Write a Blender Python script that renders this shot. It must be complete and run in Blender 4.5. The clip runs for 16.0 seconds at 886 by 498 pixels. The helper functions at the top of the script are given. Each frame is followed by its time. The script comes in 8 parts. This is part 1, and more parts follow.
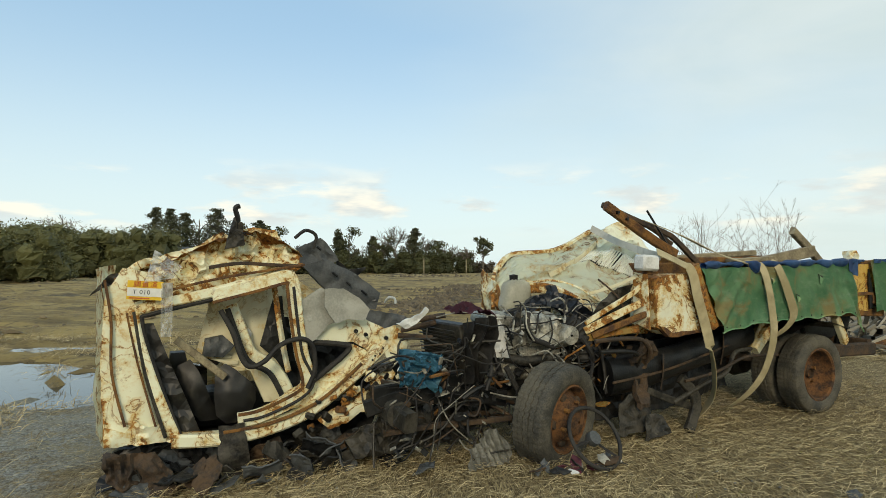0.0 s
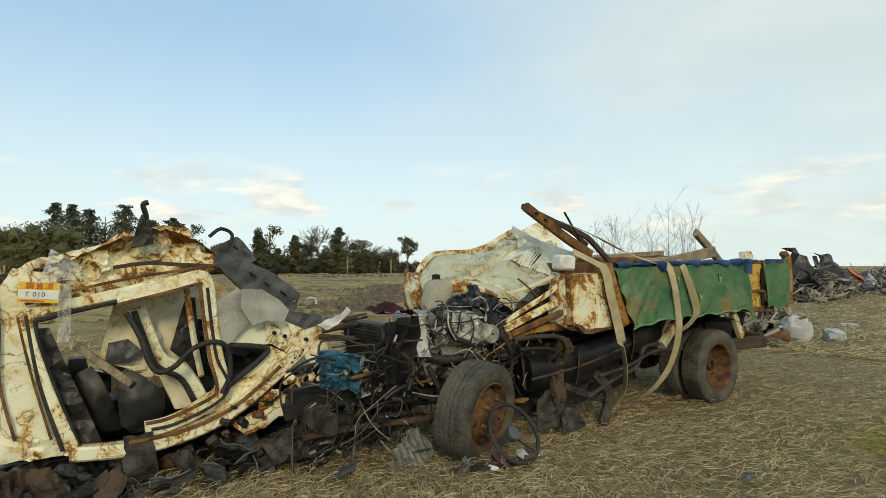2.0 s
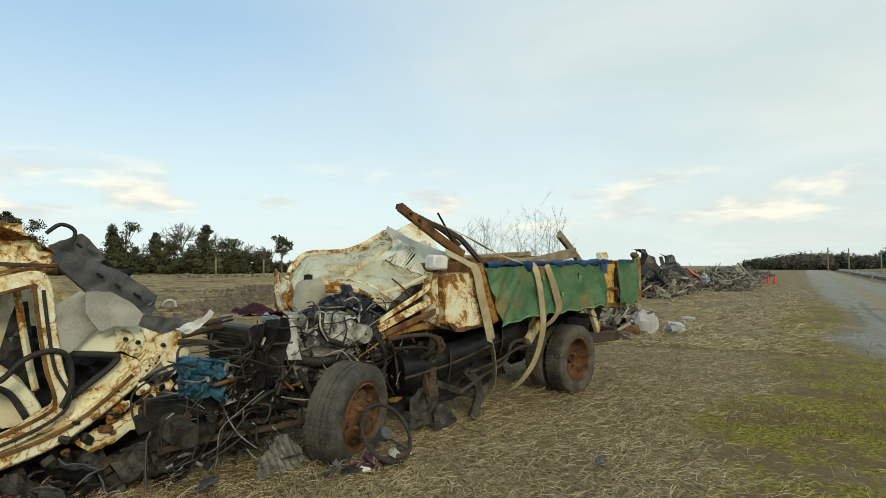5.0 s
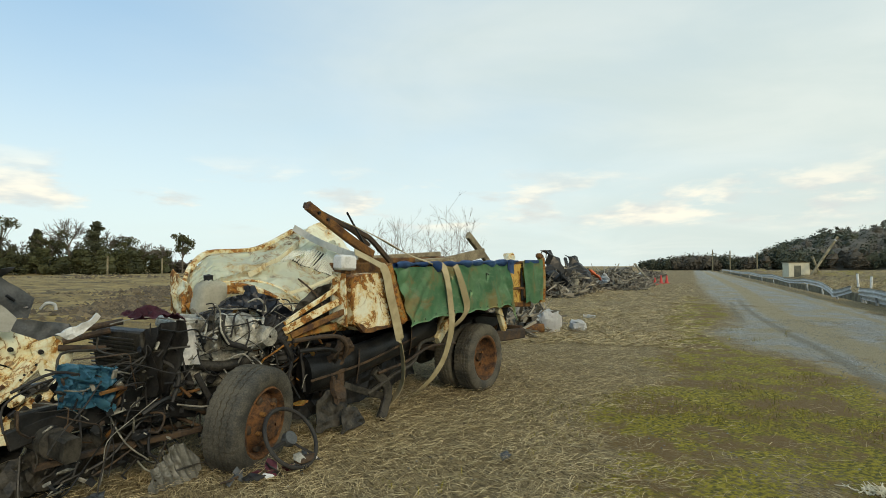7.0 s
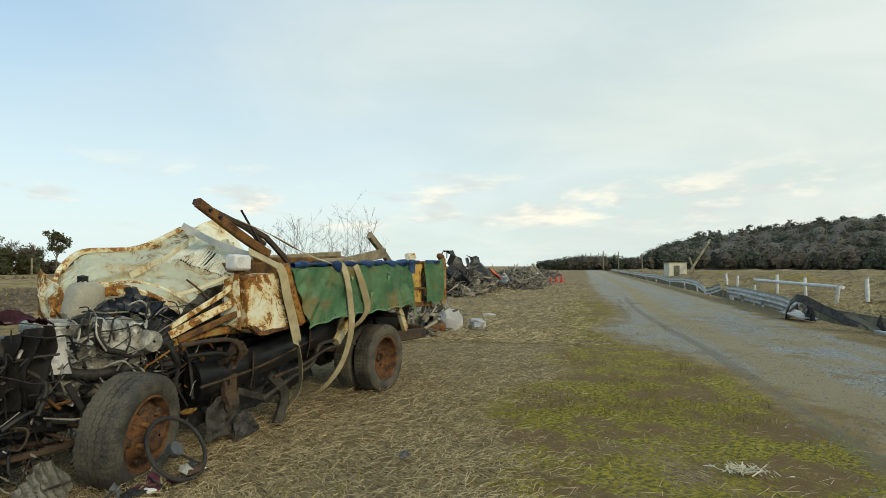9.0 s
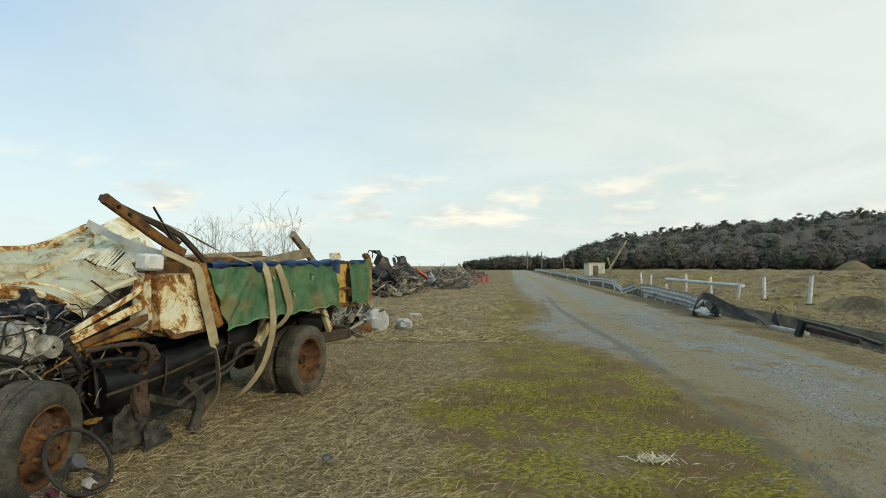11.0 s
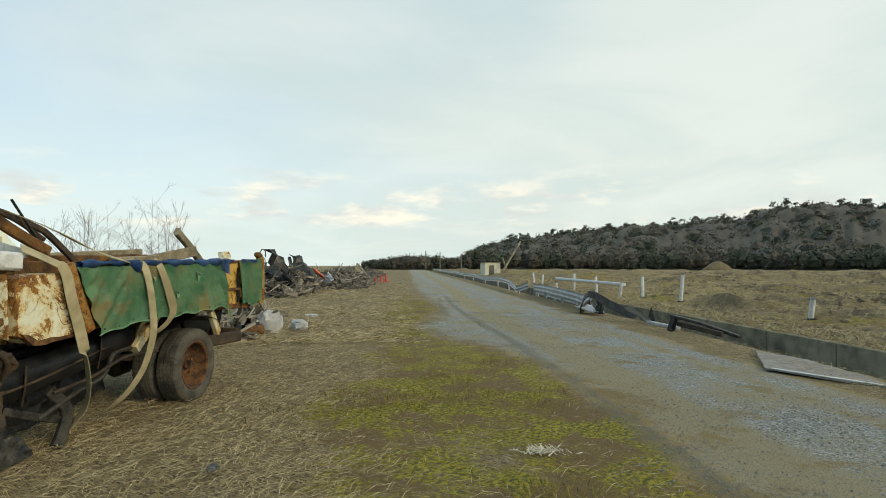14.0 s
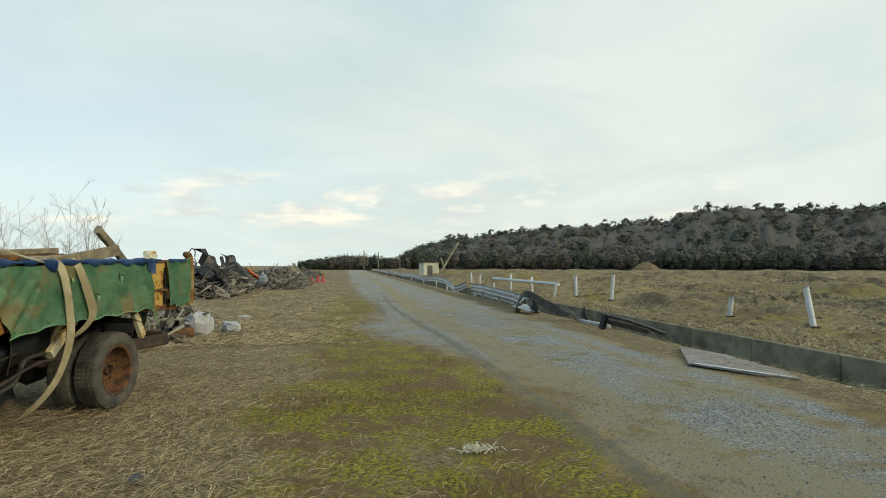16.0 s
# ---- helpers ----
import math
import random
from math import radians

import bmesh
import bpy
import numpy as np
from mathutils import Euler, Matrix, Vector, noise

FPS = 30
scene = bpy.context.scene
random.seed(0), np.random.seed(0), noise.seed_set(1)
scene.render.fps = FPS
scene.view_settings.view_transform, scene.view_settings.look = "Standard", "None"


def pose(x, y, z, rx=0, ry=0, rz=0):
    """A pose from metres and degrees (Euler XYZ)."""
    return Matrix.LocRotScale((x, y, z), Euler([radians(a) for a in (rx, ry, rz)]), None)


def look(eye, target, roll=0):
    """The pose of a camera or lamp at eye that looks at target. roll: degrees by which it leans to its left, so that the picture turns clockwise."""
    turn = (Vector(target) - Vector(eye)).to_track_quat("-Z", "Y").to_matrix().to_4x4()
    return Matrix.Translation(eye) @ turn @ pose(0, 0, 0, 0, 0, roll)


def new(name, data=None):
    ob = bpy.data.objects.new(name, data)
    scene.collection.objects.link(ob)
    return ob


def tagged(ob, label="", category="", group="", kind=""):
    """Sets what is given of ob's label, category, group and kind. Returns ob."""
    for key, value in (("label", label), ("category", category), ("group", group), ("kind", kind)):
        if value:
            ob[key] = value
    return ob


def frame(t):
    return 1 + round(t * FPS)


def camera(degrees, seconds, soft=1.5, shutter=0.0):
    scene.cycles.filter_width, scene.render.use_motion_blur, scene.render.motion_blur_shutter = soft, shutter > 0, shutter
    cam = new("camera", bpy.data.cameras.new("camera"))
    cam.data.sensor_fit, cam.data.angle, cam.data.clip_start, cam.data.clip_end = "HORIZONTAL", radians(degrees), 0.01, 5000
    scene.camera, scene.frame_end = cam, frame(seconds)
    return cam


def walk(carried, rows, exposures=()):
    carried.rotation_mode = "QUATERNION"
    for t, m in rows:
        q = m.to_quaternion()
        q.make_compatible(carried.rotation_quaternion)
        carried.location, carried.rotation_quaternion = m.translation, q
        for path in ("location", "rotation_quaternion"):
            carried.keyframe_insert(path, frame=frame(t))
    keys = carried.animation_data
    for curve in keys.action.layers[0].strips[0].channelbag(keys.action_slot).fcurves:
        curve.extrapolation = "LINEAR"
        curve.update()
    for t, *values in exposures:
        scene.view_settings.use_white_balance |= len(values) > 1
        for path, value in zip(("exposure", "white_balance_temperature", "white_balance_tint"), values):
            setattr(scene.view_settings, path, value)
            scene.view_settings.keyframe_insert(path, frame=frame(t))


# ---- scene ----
cam = camera(74.7, 16.0, soft=0.85)
EYE_HEIGHT = 1.45
# seconds, x, y, heading to the right of +Y, upward tilt, lean (degrees)
PATH = (
    (0.0, 0.0000, 0.0000, 0.003, 1.688, 0.000),
    (0.5, 0.0014, 0.0013, 1.373, 1.687, 0.031),
    (1.0, 0.0052, 0.0024, 3.111, 1.680, 0.030),
    (1.5, 0.0110, 0.0033, 5.224, 1.673, 0.030),
    (2.0, 0.0175, 0.0037, 7.425, 1.663, 0.040),
    (2.5, 0.0235, 0.0040, 9.537, 1.660, 0.049),
    (3.0, 0.0299, 0.0039, 11.685, 1.658, 0.067),
    (3.5, 0.0355, 0.0036, 13.705, 1.654, 0.058),
    (4.0, 0.0409, 0.0033, 15.651, 1.645, 0.054),
    (6.5, 0.0691, -0.0022, 25.635, 1.645, 0.007),
    (7.0, 0.0768, -0.0051, 28.071, 1.653, -0.034),
    (7.5, 0.0854, -0.0089, 30.687, 1.656, -0.006),
    (8.0, 0.0930, -0.0127, 33.153, 1.653, -0.013),
    (8.5, 0.0995, -0.0162, 35.443, 1.657, -0.036),
    (9.0, 0.1052, -0.0193, 37.545, 1.664, -0.024),
    (11.5, 0.1244, -0.0308, 46.390, 1.652, -0.043),
    (12.0, 0.1276, -0.0328, 48.028, 1.648, -0.064),
    (12.5, 0.1302, -0.0343, 49.559, 1.648, -0.065),
    (13.0, 0.1338, -0.0369, 51.332, 1.639, -0.090),
    (13.5, 0.1368, -0.0391, 53.005, 1.640, -0.100),
    (14.0, 0.1397, -0.0411, 54.649, 1.643, -0.123),
    (14.5, 0.1425, -0.0431, 56.276, 1.638, -0.138),
    (15.0, 0.1448, -0.0446, 57.769, 1.645, -0.140),
    (15.5, 0.1467, -0.0455, 59.190, 1.662, -0.109),
    (16.0, 0.1489, -0.0469, 60.699, 1.668, -0.149),
)
walk(cam, [(t, pose(x, y, EYE_HEIGHT, 90 + tilt, 0, -turn) @ pose(0, 0, 0, 0, 0, -lean)) for t, x, y, turn, tilt, lean in PATH],
     exposures=((0.0, 0.04, 6850, 8), (16.0, 0.04, 6850, 8)))

# ---- world and light ----
SUN_AZ, SUN_EL = 182.0, 27.0  # heading and height of the veiled sun, degrees


class Nodes:
    """Short hand for building node trees."""

    def __init__(self, tree):
        self.tree = tree
        tree.nodes.clear()

    def put(self, socket, value):
        if isinstance(value, bpy.types.NodeSocket):
            self.tree.links.new(value, socket)
        elif value is not None:
            if hasattr(socket.default_value, "__len__") and not hasattr(value, "__len__"):
                value = [value] * len(socket.default_value)
            if hasattr(value, "__len__") and len(socket.default_value) == 4 and len(value) == 3:
                value = (*value, 1.0)
            socket.default_value = value

    def node(self, kind, **inputs):
        n = self.tree.nodes.new(kind)
        for key, value in inputs.items():
            self.put(n.inputs[key.replace("_", " ")], value)
        return n

    def math(self, op, a, b=None, clamp=False):
        n = self.tree.nodes.new("ShaderNodeMath")
        n.operation, n.use_clamp = op, clamp
        self.put(n.inputs[0], a)
        self.put(n.inputs[1], b)
        return n.outputs[0]

    def noise(self, vector, scale, detail=4.0, rough=0.55, warp=0.0):
        n = self.node("ShaderNodeTexNoise", Vector=vector, Scale=scale, Detail=detail, Roughness=rough, Distortion=warp)
        return n.outputs[0]

    def step(self, value, lo, hi, out_lo=0.0, out_hi=1.0):
        n = self.tree.nodes.new("ShaderNodeMapRange")
        n.interpolation_type = "SMOOTHSTEP"
        for i, v in enumerate((value, lo, hi, out_lo, out_hi)):
            self.put(n.inputs[i], v)
        return n.outputs[0]

    def mix(self, factor, a, b, blend="MIX"):
        n = self.tree.nodes.new("ShaderNodeMix")
        n.data_type, n.blend_type = "RGBA", blend
        self.put(n.inputs[0], factor)
        self.put(n.inputs[6], a)
        self.put(n.inputs[7], b)
        return n.outputs[2]

    def stretch(self, vector, scale):
        n = self.tree.nodes.new("ShaderNodeMapping")
        self.put(n.inputs["Vector"], vector)
        n.inputs["Scale"].default_value = scale
        return n.outputs[0]


world = bpy.data.worlds.new("world")
scene.world = world
world.use_nodes = True
W = Nodes(world.node_tree)
sky = W.tree.nodes.new("ShaderNodeTexSky")
sky.sky_type, sky.sun_disc = "NISHITA", False
sky.sun_elevation, sky.sun_rotation = radians(SUN_EL), radians(SUN_AZ)
sky.air_density, sky.dust_density, sky.ozone_density = 1.0, 1.2, 1.6
way = W.node("ShaderNodeTexCoord").outputs["Generated"]
xyz = W.node("ShaderNodeSeparateXYZ", Vector=way)
up = W.math("MAXIMUM", xyz.outputs[2], 0.0)
heading = W.math("ARCTAN2", xyz.outputs[0], xyz.outputs[1])
# a flat cloud deck, seen in perspective
deck_scale = W.math("DIVIDE", 1.0, W.math("ADD", up, 0.16))
deck = W.tree.nodes.new("ShaderNodeVectorMath")
deck.operation = "SCALE"
W.put(deck.inputs[0], way)
W.put(deck.inputs["Scale"], deck_scale)
deck = deck.outputs[0]
soft_noise = W.noise(deck, 0.55, 5.0, 0.5, 0.4)
# thin high veil that thickens to the east
veil_edge = W.math("ADD", W.math("MULTIPLY", heading, 0.95), W.math("MULTIPLY", soft_noise, 1.7))
veil = W.step(veil_edge, 0.75, 2.05)
low = W.step(up, 0.0, 0.42, 1.0, 0.0)
blue = W.mix(1.0, sky.outputs[0], (0.15, 0.15, 0.15), "MULTIPLY")
blue = W.mix(0.62, blue, (0.44, 0.70, 0.95))
haze = W.mix(W.math("MULTIPLY", low, 0.80), blue, (0.80, 0.94, 0.95))
grey = W.mix(W.step(W.noise(deck, 0.9, 5.0, 0.55, 0.6), 0.35, 0.7), (0.67, 0.77, 0.76), (0.80, 0.87, 0.84))
sky_colour = W.mix(W.math("MULTIPLY", veil, 0.88), haze, grey)
# small heaped clouds in a band low over the horizon
flat = W.stretch(way, (1.0, 1.0, 3.6))
heap = W.noise(flat, 5.5, 6.0, 0.55, 0.15)
band = W.math("MULTIPLY", W.step(up, 0.045, 0.085), W.step(up, 0.10, 0.19, 1.0, 0.0))
cumulus = W.math("MULTIPLY", W.step(heap, 0.49, 0.63), band)
shade = W.mix(W.step(W.noise(flat, 9.0, 4.0), 0.4, 0.62), (0.70, 0.75, 0.76), (1.08, 1.02, 0.88))
sky_colour = W.mix(W.math("MULTIPLY", cumulus, 0.85), sky_colour, shade)
back = W.node("ShaderNodeBackground", Color=sky_colour, Strength=1.0)
W.tree.links.new(back.outputs[0], W.node("ShaderNodeOutputWorld").inputs["Surface"])

sun = new("sun", bpy.data.lights.new("sun", "SUN"))
sun.data.energy, sun.data.angle, sun.data.color = 1.6, radians(14), (1.0, 0.84, 0.58)
_a, _e = radians(SUN_AZ), radians(SUN_EL)
sun.matrix_world = look((0, 0, 0), (-math.sin(_a) * math.cos(_e), -math.cos(_a) * math.cos(_e), -math.sin(_e)))

# ---- materials ----
def shader(name, rough=0.7, metal=0.0, bump=None):
    """An empty principled material: returns it, its nodes and the principled shader."""
    m = bpy.data.materials.new(name)
    m.use_nodes = True
    n = Nodes(m.node_tree)
    p = n.node("ShaderNodeBsdfPrincipled", Roughness=rough, Metallic=metal)
    n.tree.links.new(p.outputs[0], n.node("ShaderNodeOutputMaterial").inputs["Surface"])
    return m, n, p


def relief(n, p, height, strength=0.4, distance=0.01):
    b = n.node("ShaderNodeBump", Strength=strength, Distance=distance, Height=height)
    n.put(p.inputs["Normal"], b.outputs[0])


def place(n):
    return n.node("ShaderNodeTexCoord").outputs["Object"]


def world_place(n):
    return n.node("ShaderNodeNewGeometry").outputs["Position"]


def attribute(n, name):
    a = n.tree.nodes.new("ShaderNodeAttribute")
    a.attribute_name = name
    return a.outputs["Fac"]


def plain(name, a, b, scale=8.0, rough=0.7, metal=0.0, fine=60.0, depth=0.004, gloss=0.5):
    """Two tones of one surface, mottled at two scales, with fine relief."""
    m, n, p = shader(name, rough, metal)
    v = place(n)
    big, small = n.noise(v, scale), n.noise(v, fine, 3.0)
    f = n.step(n.math("ADD", n.math("MULTIPLY", big, 0.65), n.math("MULTIPLY", small, 0.35)), 0.36, 0.64)
    n.put(p.inputs["Base Color"], n.mix(f, a, b))
    n.put(p.inputs["Roughness"], n.step(big, 0.3, 0.7, max(rough - 0.12, 0.05), min(rough + 0.12, 1.0)))
    n.put(p.inputs["Specular IOR Level"], gloss)
    relief(n, p, small, 0.5, depth)
    return m


def painted_rust(name, paint, amount=0.5, dirt=0.35, scale=3.2, rough=0.42):
    """Old paint that cracks and blisters into rust, worst along its bent edges, with ochre runs and grime."""
    m, n, p = shader(name)
    v = place(n)
    blot = n.noise(v, scale, 8.0, 0.62, 0.9)
    edge = n.noise(v, scale * 9, 6.0, 0.65)
    bend = n.node("ShaderNodeNewGeometry").outputs["Pointiness"]
    bent = n.step(n.math("ABSOLUTE", n.math("SUBTRACT", bend, 0.5)), 0.02, 0.14)
    k = n.math("ADD", blot, n.math("MULTIPLY", n.math("SUBTRACT", edge, 0.5), 0.34))
    k = n.math("ADD", k, n.math("MULTIPLY", bent, 0.06 + 0.10 * amount))
    lo = 0.76 - 0.34 * amount
    # thin branching cracks where the sheet was folded
    vein = n.math("ABSOLUTE", n.math("SUBTRACT", n.noise(v, scale * 0.85, 5.0, 0.55, 1.6), 0.5))
    where = n.step(n.noise(v, scale * 0.45, 3.0), 0.42, 0.56)
    crack = n.math("MULTIPLY", n.step(n.math("ADD", vein, n.math("MULTIPLY", n.math("SUBTRACT", edge, 0.5), 0.03)), 0.006, 0.022, 1.0, 0.0), where)
    stain = n.math("MULTIPLY", n.step(vein, 0.01, 0.075, 1.0, 0.0), where)
    rust = n.math("MAXIMUM", n.step(k, lo, lo + 0.05), n.math("MULTIPLY", crack, min(1.0, amount * 1.7)))
    halo = n.math("MAXIMUM", n.step(k, lo - 0.13, lo + 0.03), n.math("MULTIPLY", stain, min(1.0, amount * 1.3)))
    runs = n.step(n.noise(n.stretch(v, (22.0, 22.0, 1.3)), 1.4, 5.0, 0.62), 0.50, 0.70)
    grime = n.step(n.noise(v, 2.1, 7.0, 0.65), 0.45, 0.75)
    speck = n.step(n.noise(v, 55.0, 4.0, 0.6), 0.64, 0.72)
    tone = n.mix(n.noise(v, 1.3, 4.0), [c * 0.84 for c in paint], paint)
    tone = n.mix(n.math("MULTIPLY", grime, dirt), tone, (0.27, 0.25, 0.17))
    tone = n.mix(n.math("MULTIPLY", speck, 0.35), tone, (0.30, 0.20, 0.09))
    tone = n.mix(n.math("MULTIPLY", n.math("MULTIPLY", runs, halo), 0.8), tone, (0.46, 0.23, 0.04))
    tone = n.mix(n.math("MULTIPLY", halo, 0.62), tone, [c * min(1.0, max(paint) / 0.75) for c in (0.58, 0.38, 0.065)])
    brown = n.mix(n.step(edge, 0.36, 0.64), (0.075, 0.030, 0.010), (0.34, 0.145, 0.026))
    brown = n.mix(n.math("MULTIPLY", n.step(n.noise(v, scale * 4, 4.0), 0.5, 0.66), 0.5), brown, (0.42, 0.21, 0.04))
    n.put(p.inputs["Base Color"], n.mix(rust, tone, brown))
    n.put(p.inputs["Roughness"], n.step(rust, 0.0, 1.0, rough, 0.92))
    relief(n, p, n.math("ADD", n.math("MULTIPLY", edge, n.math("ADD", rust, 0.15)), n.math("MULTIPLY", rust, -0.4)), 0.6, 0.006)
    return m


def cloth(name, a, b, weave=240.0, rough=0.8, stain=None):
    m, n, p = shader(name, rough)
    v = place(n)
    tone = n.mix(n.step(n.noise(v, 2.6, 6.0, 0.6), 0.35, 0.68), a, b)
    if stain:
        tone = n.mix(n.math("MULTIPLY", n.step(n.noise(v, 2.7, 6.0, 0.62, 0.5), 0.50, 0.64), 0.75), tone, stain)
        tone = n.mix(n.math("MULTIPLY", n.step(n.noise(n.stretch(v, (3.0, 3.0, 9.0)), 1.6, 6.0, 0.65), 0.52, 0.66), 0.45), tone, (0.30, 0.42, 0.27))
    tone = n.mix(n.math("MULTIPLY", n.step(n.noise(v, 11.0, 5.0), 0.5, 0.8), 0.35), tone, (0.09, 0.085, 0.05))
    n.put(p.inputs["Base Color"], tone)
    relief(n, p, n.math("ADD", n.math("MULTIPLY", n.noise(v, 14.0, 5.0), 1.0), n.math("MULTIPLY", n.noise(v, weave, 1.0), 0.12)), 0.35, 0.01)
    return m


def leaf_material(name, dark, light):
    m, n, p = shader(name, 0.75)
    t = attribute(n, "tone")
    r = n.node("ShaderNodeNewGeometry").outputs["Random Per Island"]
    f = n.math("ADD", n.math("MULTIPLY", t, 0.65), n.math("MULTIPLY", r, 0.35))
    n.put(p.inputs["Base Color"], n.mix(f, dark, light))
    return m


def ground_material():
    m, n, p = shader("ground", 0.95)
    v = world_place(n)
    gravel, moss, straw, mud, dirt, field = (attribute(n, a) for a in ("gravel", "moss", "straw", "mud", "dirt", "field"))
    wide, mid = n.noise(v, 0.7, 5.0, 0.6), n.noise(v, 4.0, 6.0, 0.65)
    fine, grain = n.noise(v, 26.0, 5.0, 0.6), n.noise(v, 90.0, 3.0)
    wob = n.math("MULTIPLY", n.math("SUBTRACT", n.math("ADD", mid, fine), 1.0), 0.75)
    # ploughed and washed-over field
    soil = n.mix(n.step(wide, 0.35, 0.65), (0.20, 0.14, 0.050), (0.36, 0.265, 0.095))
    soil = n.mix(n.math("MULTIPLY", n.step(mid, 0.52, 0.66), 0.8), soil, (0.10, 0.07, 0.03))
    soil = n.mix(n.step(n.noise(v, 0.33, 6.0, 0.65, 0.5), 0.55, 0.63), soil, (0.085, 0.062, 0.03))
    soil = n.mix(n.math("MULTIPLY", n.step(n.noise(v, 0.16, 5.0, 0.6), 0.5, 0.66), 0.6), soil, (0.34, 0.265, 0.11))
    # windrows of raked dead grass and dark furrows that follow the lane
    furrow = n.tree.nodes.new("ShaderNodeMapping")
    n.put(furrow.inputs["Vector"], v)
    furrow.inputs["Rotation"].default_value = (0, 0, -radians(38.7))
    furrow.inputs["Scale"].default_value = (0.10, 0.75, 1.0)
    rows = n.noise(furrow.outputs[0], 1.0, 7.0, 0.68, 0.5)
    # matted dry grass
    fibre = n.noise(n.stretch(v, (60.0, 9.0, 9.0)), 1.0, 4.0, 0.6, 1.5)
    mat = n.mix(n.step(fibre, 0.35, 0.65), (0.070, 0.048, 0.019), (0.36, 0.28, 0.135))
    mat = n.mix(n.math("MULTIPLY", n.step(mid, 0.4, 0.7), 0.6), mat, (0.15, 0.105, 0.042))
    # moss and young weeds
    green = n.mix(n.step(fine, 0.38, 0.62), (0.080, 0.074, 0.008), (0.33, 0.275, 0.014))
    green = n.mix(n.step(n.noise(v, 1.5, 7.0, 0.68), 0.45, 0.56), green, (0.165, 0.105, 0.034))
    # blue-grey crushed stone over tan dirt
    cells = n.node("ShaderNodeTexVoronoi", Vector=v, Scale=58.0)
    bits = n.node("ShaderNodeSeparateColor", Color=cells.outputs["Color"]).outputs[0]
    stone = n.mix(bits, (0.075, 0.086, 0.084), (0.44, 0.465, 0.45))
    tan = n.mix(grain, (0.19, 0.16, 0.085), (0.39, 0.335, 0.21))
    lane = n.mix(n.step(n.math("ADD", n.math("MULTIPLY", wide, 0.6), n.math("MULTIPLY", fine, 0.4)), 0.43, 0.60), stone, tan)
    lane = n.mix(n.step(n.math("ADD", dirt, wob), 0.35, 0.75), lane, tan)
    lane = n.mix(n.math("MULTIPLY", n.step(n.noise(v, 1.6, 6.0, 0.65), 0.55, 0.66), 0.8), lane, (0.23, 0.17, 0.06))
    c = n.mix(n.step(n.math("ADD", straw, wob), 0.42, 0.58), soil, mat)
    c = n.mix(n.math("MULTIPLY", n.step(n.math("ADD", rows, n.math("MULTIPLY", wob, 0.12)), 0.51, 0.60), n.math("MULTIPLY", field, 0.85)), c, (0.078, 0.058, 0.028))
    c = n.mix(n.math("MULTIPLY", n.step(rows, 0.36, 0.46, 1.0, 0.0), n.math("MULTIPLY", field, 0.55)), c, (0.38, 0.31, 0.145))
    c = n.mix(n.step(n.math("ADD", moss, wob), 0.45, 0.65), c, green)
    c = n.mix(n.step(n.math("ADD", gravel, n.math("ADD", wob, n.math("MULTIPLY", n.math("SUBTRACT", wide, 0.5), 1.8))), 0.28, 0.74), c, lane)
    track = n.mix(grain, (0.105, 0.095, 0.062), (0.20, 0.18, 0.125))
    c = n.mix(n.math("MULTIPLY", n.step(n.math("ADD", mud, n.math("MULTIPLY", wob, 0.6)), 0.35, 0.85), 0.72), c, track)
    n.put(p.inputs["Base Color"], c)
    h = n.math("ADD", n.math("MULTIPLY", fine, 0.7), n.math("ADD", n.math("MULTIPLY", grain, 0.25), n.math("MULTIPLY", fibre, 0.35)))
    relief(n, p, h, 1.0, 0.05)
    return m


CREAM = (0.83, 0.84, 0.63)
M_GROUND = ground_material()
M_CAB = painted_rust("cream cab paint", CREAM, 0.47, 0.10, 4.6)
M_CAB_CREASED = painted_rust("cream paint rusted along creases", CREAM, 0.67, 0.12, 4.4)
M_CAB_INNER = painted_rust("yellowed inner paint", (0.70, 0.66, 0.46), 0.28, 0.30, 3.5)
M_BODY = painted_rust("white body paint", (0.84, 0.88, 0.72), 0.46, 0.06, 2.6)
M_LOUVRE = plain("white louvre paint", (0.62, 0.62, 0.52), (0.80, 0.81, 0.71), 9.0, 0.5)
M_BODY_EDGE = painted_rust("white paint mostly rusted", (0.80, 0.80, 0.61), 0.68, 0.2, 4.0)
M_POST = painted_rust("white paint with big rust blooms", (0.80, 0.81, 0.64), 0.60, 0.2, 4.0)
M_RUST = plain("brown rust", (0.050, 0.021, 0.009), (0.21, 0.102, 0.026), 9.0, 0.92, 0.0, 70.0)
M_BOARD = painted_rust("ochre tipper paint", (0.58, 0.37, 0.08), 0.66, 0.3, 4.0)
M_RIM = plain("flaking rusted rim", (0.024, 0.013, 0.007), (0.155, 0.070, 0.024), 12.0, 0.92, 0.0, 60.0, 0.008)
M_RUST_DARK = plain("dark rusted steel", (0.018, 0.014, 0.011), (0.080, 0.050, 0.027), 7.0, 0.85)
M_RUST_YELLOW = painted_rust("ochre paint over rust", (0.30, 0.20, 0.06), 0.66, 0.55, 4.0)
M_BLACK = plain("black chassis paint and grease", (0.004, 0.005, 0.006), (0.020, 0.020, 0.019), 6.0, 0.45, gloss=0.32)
M_GRIME = plain("oily dark metal", (0.009, 0.009, 0.008), (0.058, 0.053, 0.042), 12.0, 0.55, gloss=0.32)
M_ALLOY = plain("weathered cast aluminium", (0.20, 0.195, 0.165), (0.52, 0.51, 0.44), 14.0, 0.45, 0.30)
M_BLOCK = plain("dirty engine casting", (0.10, 0.098, 0.082), (0.32, 0.31, 0.26), 14.0, 0.65, 0.2)
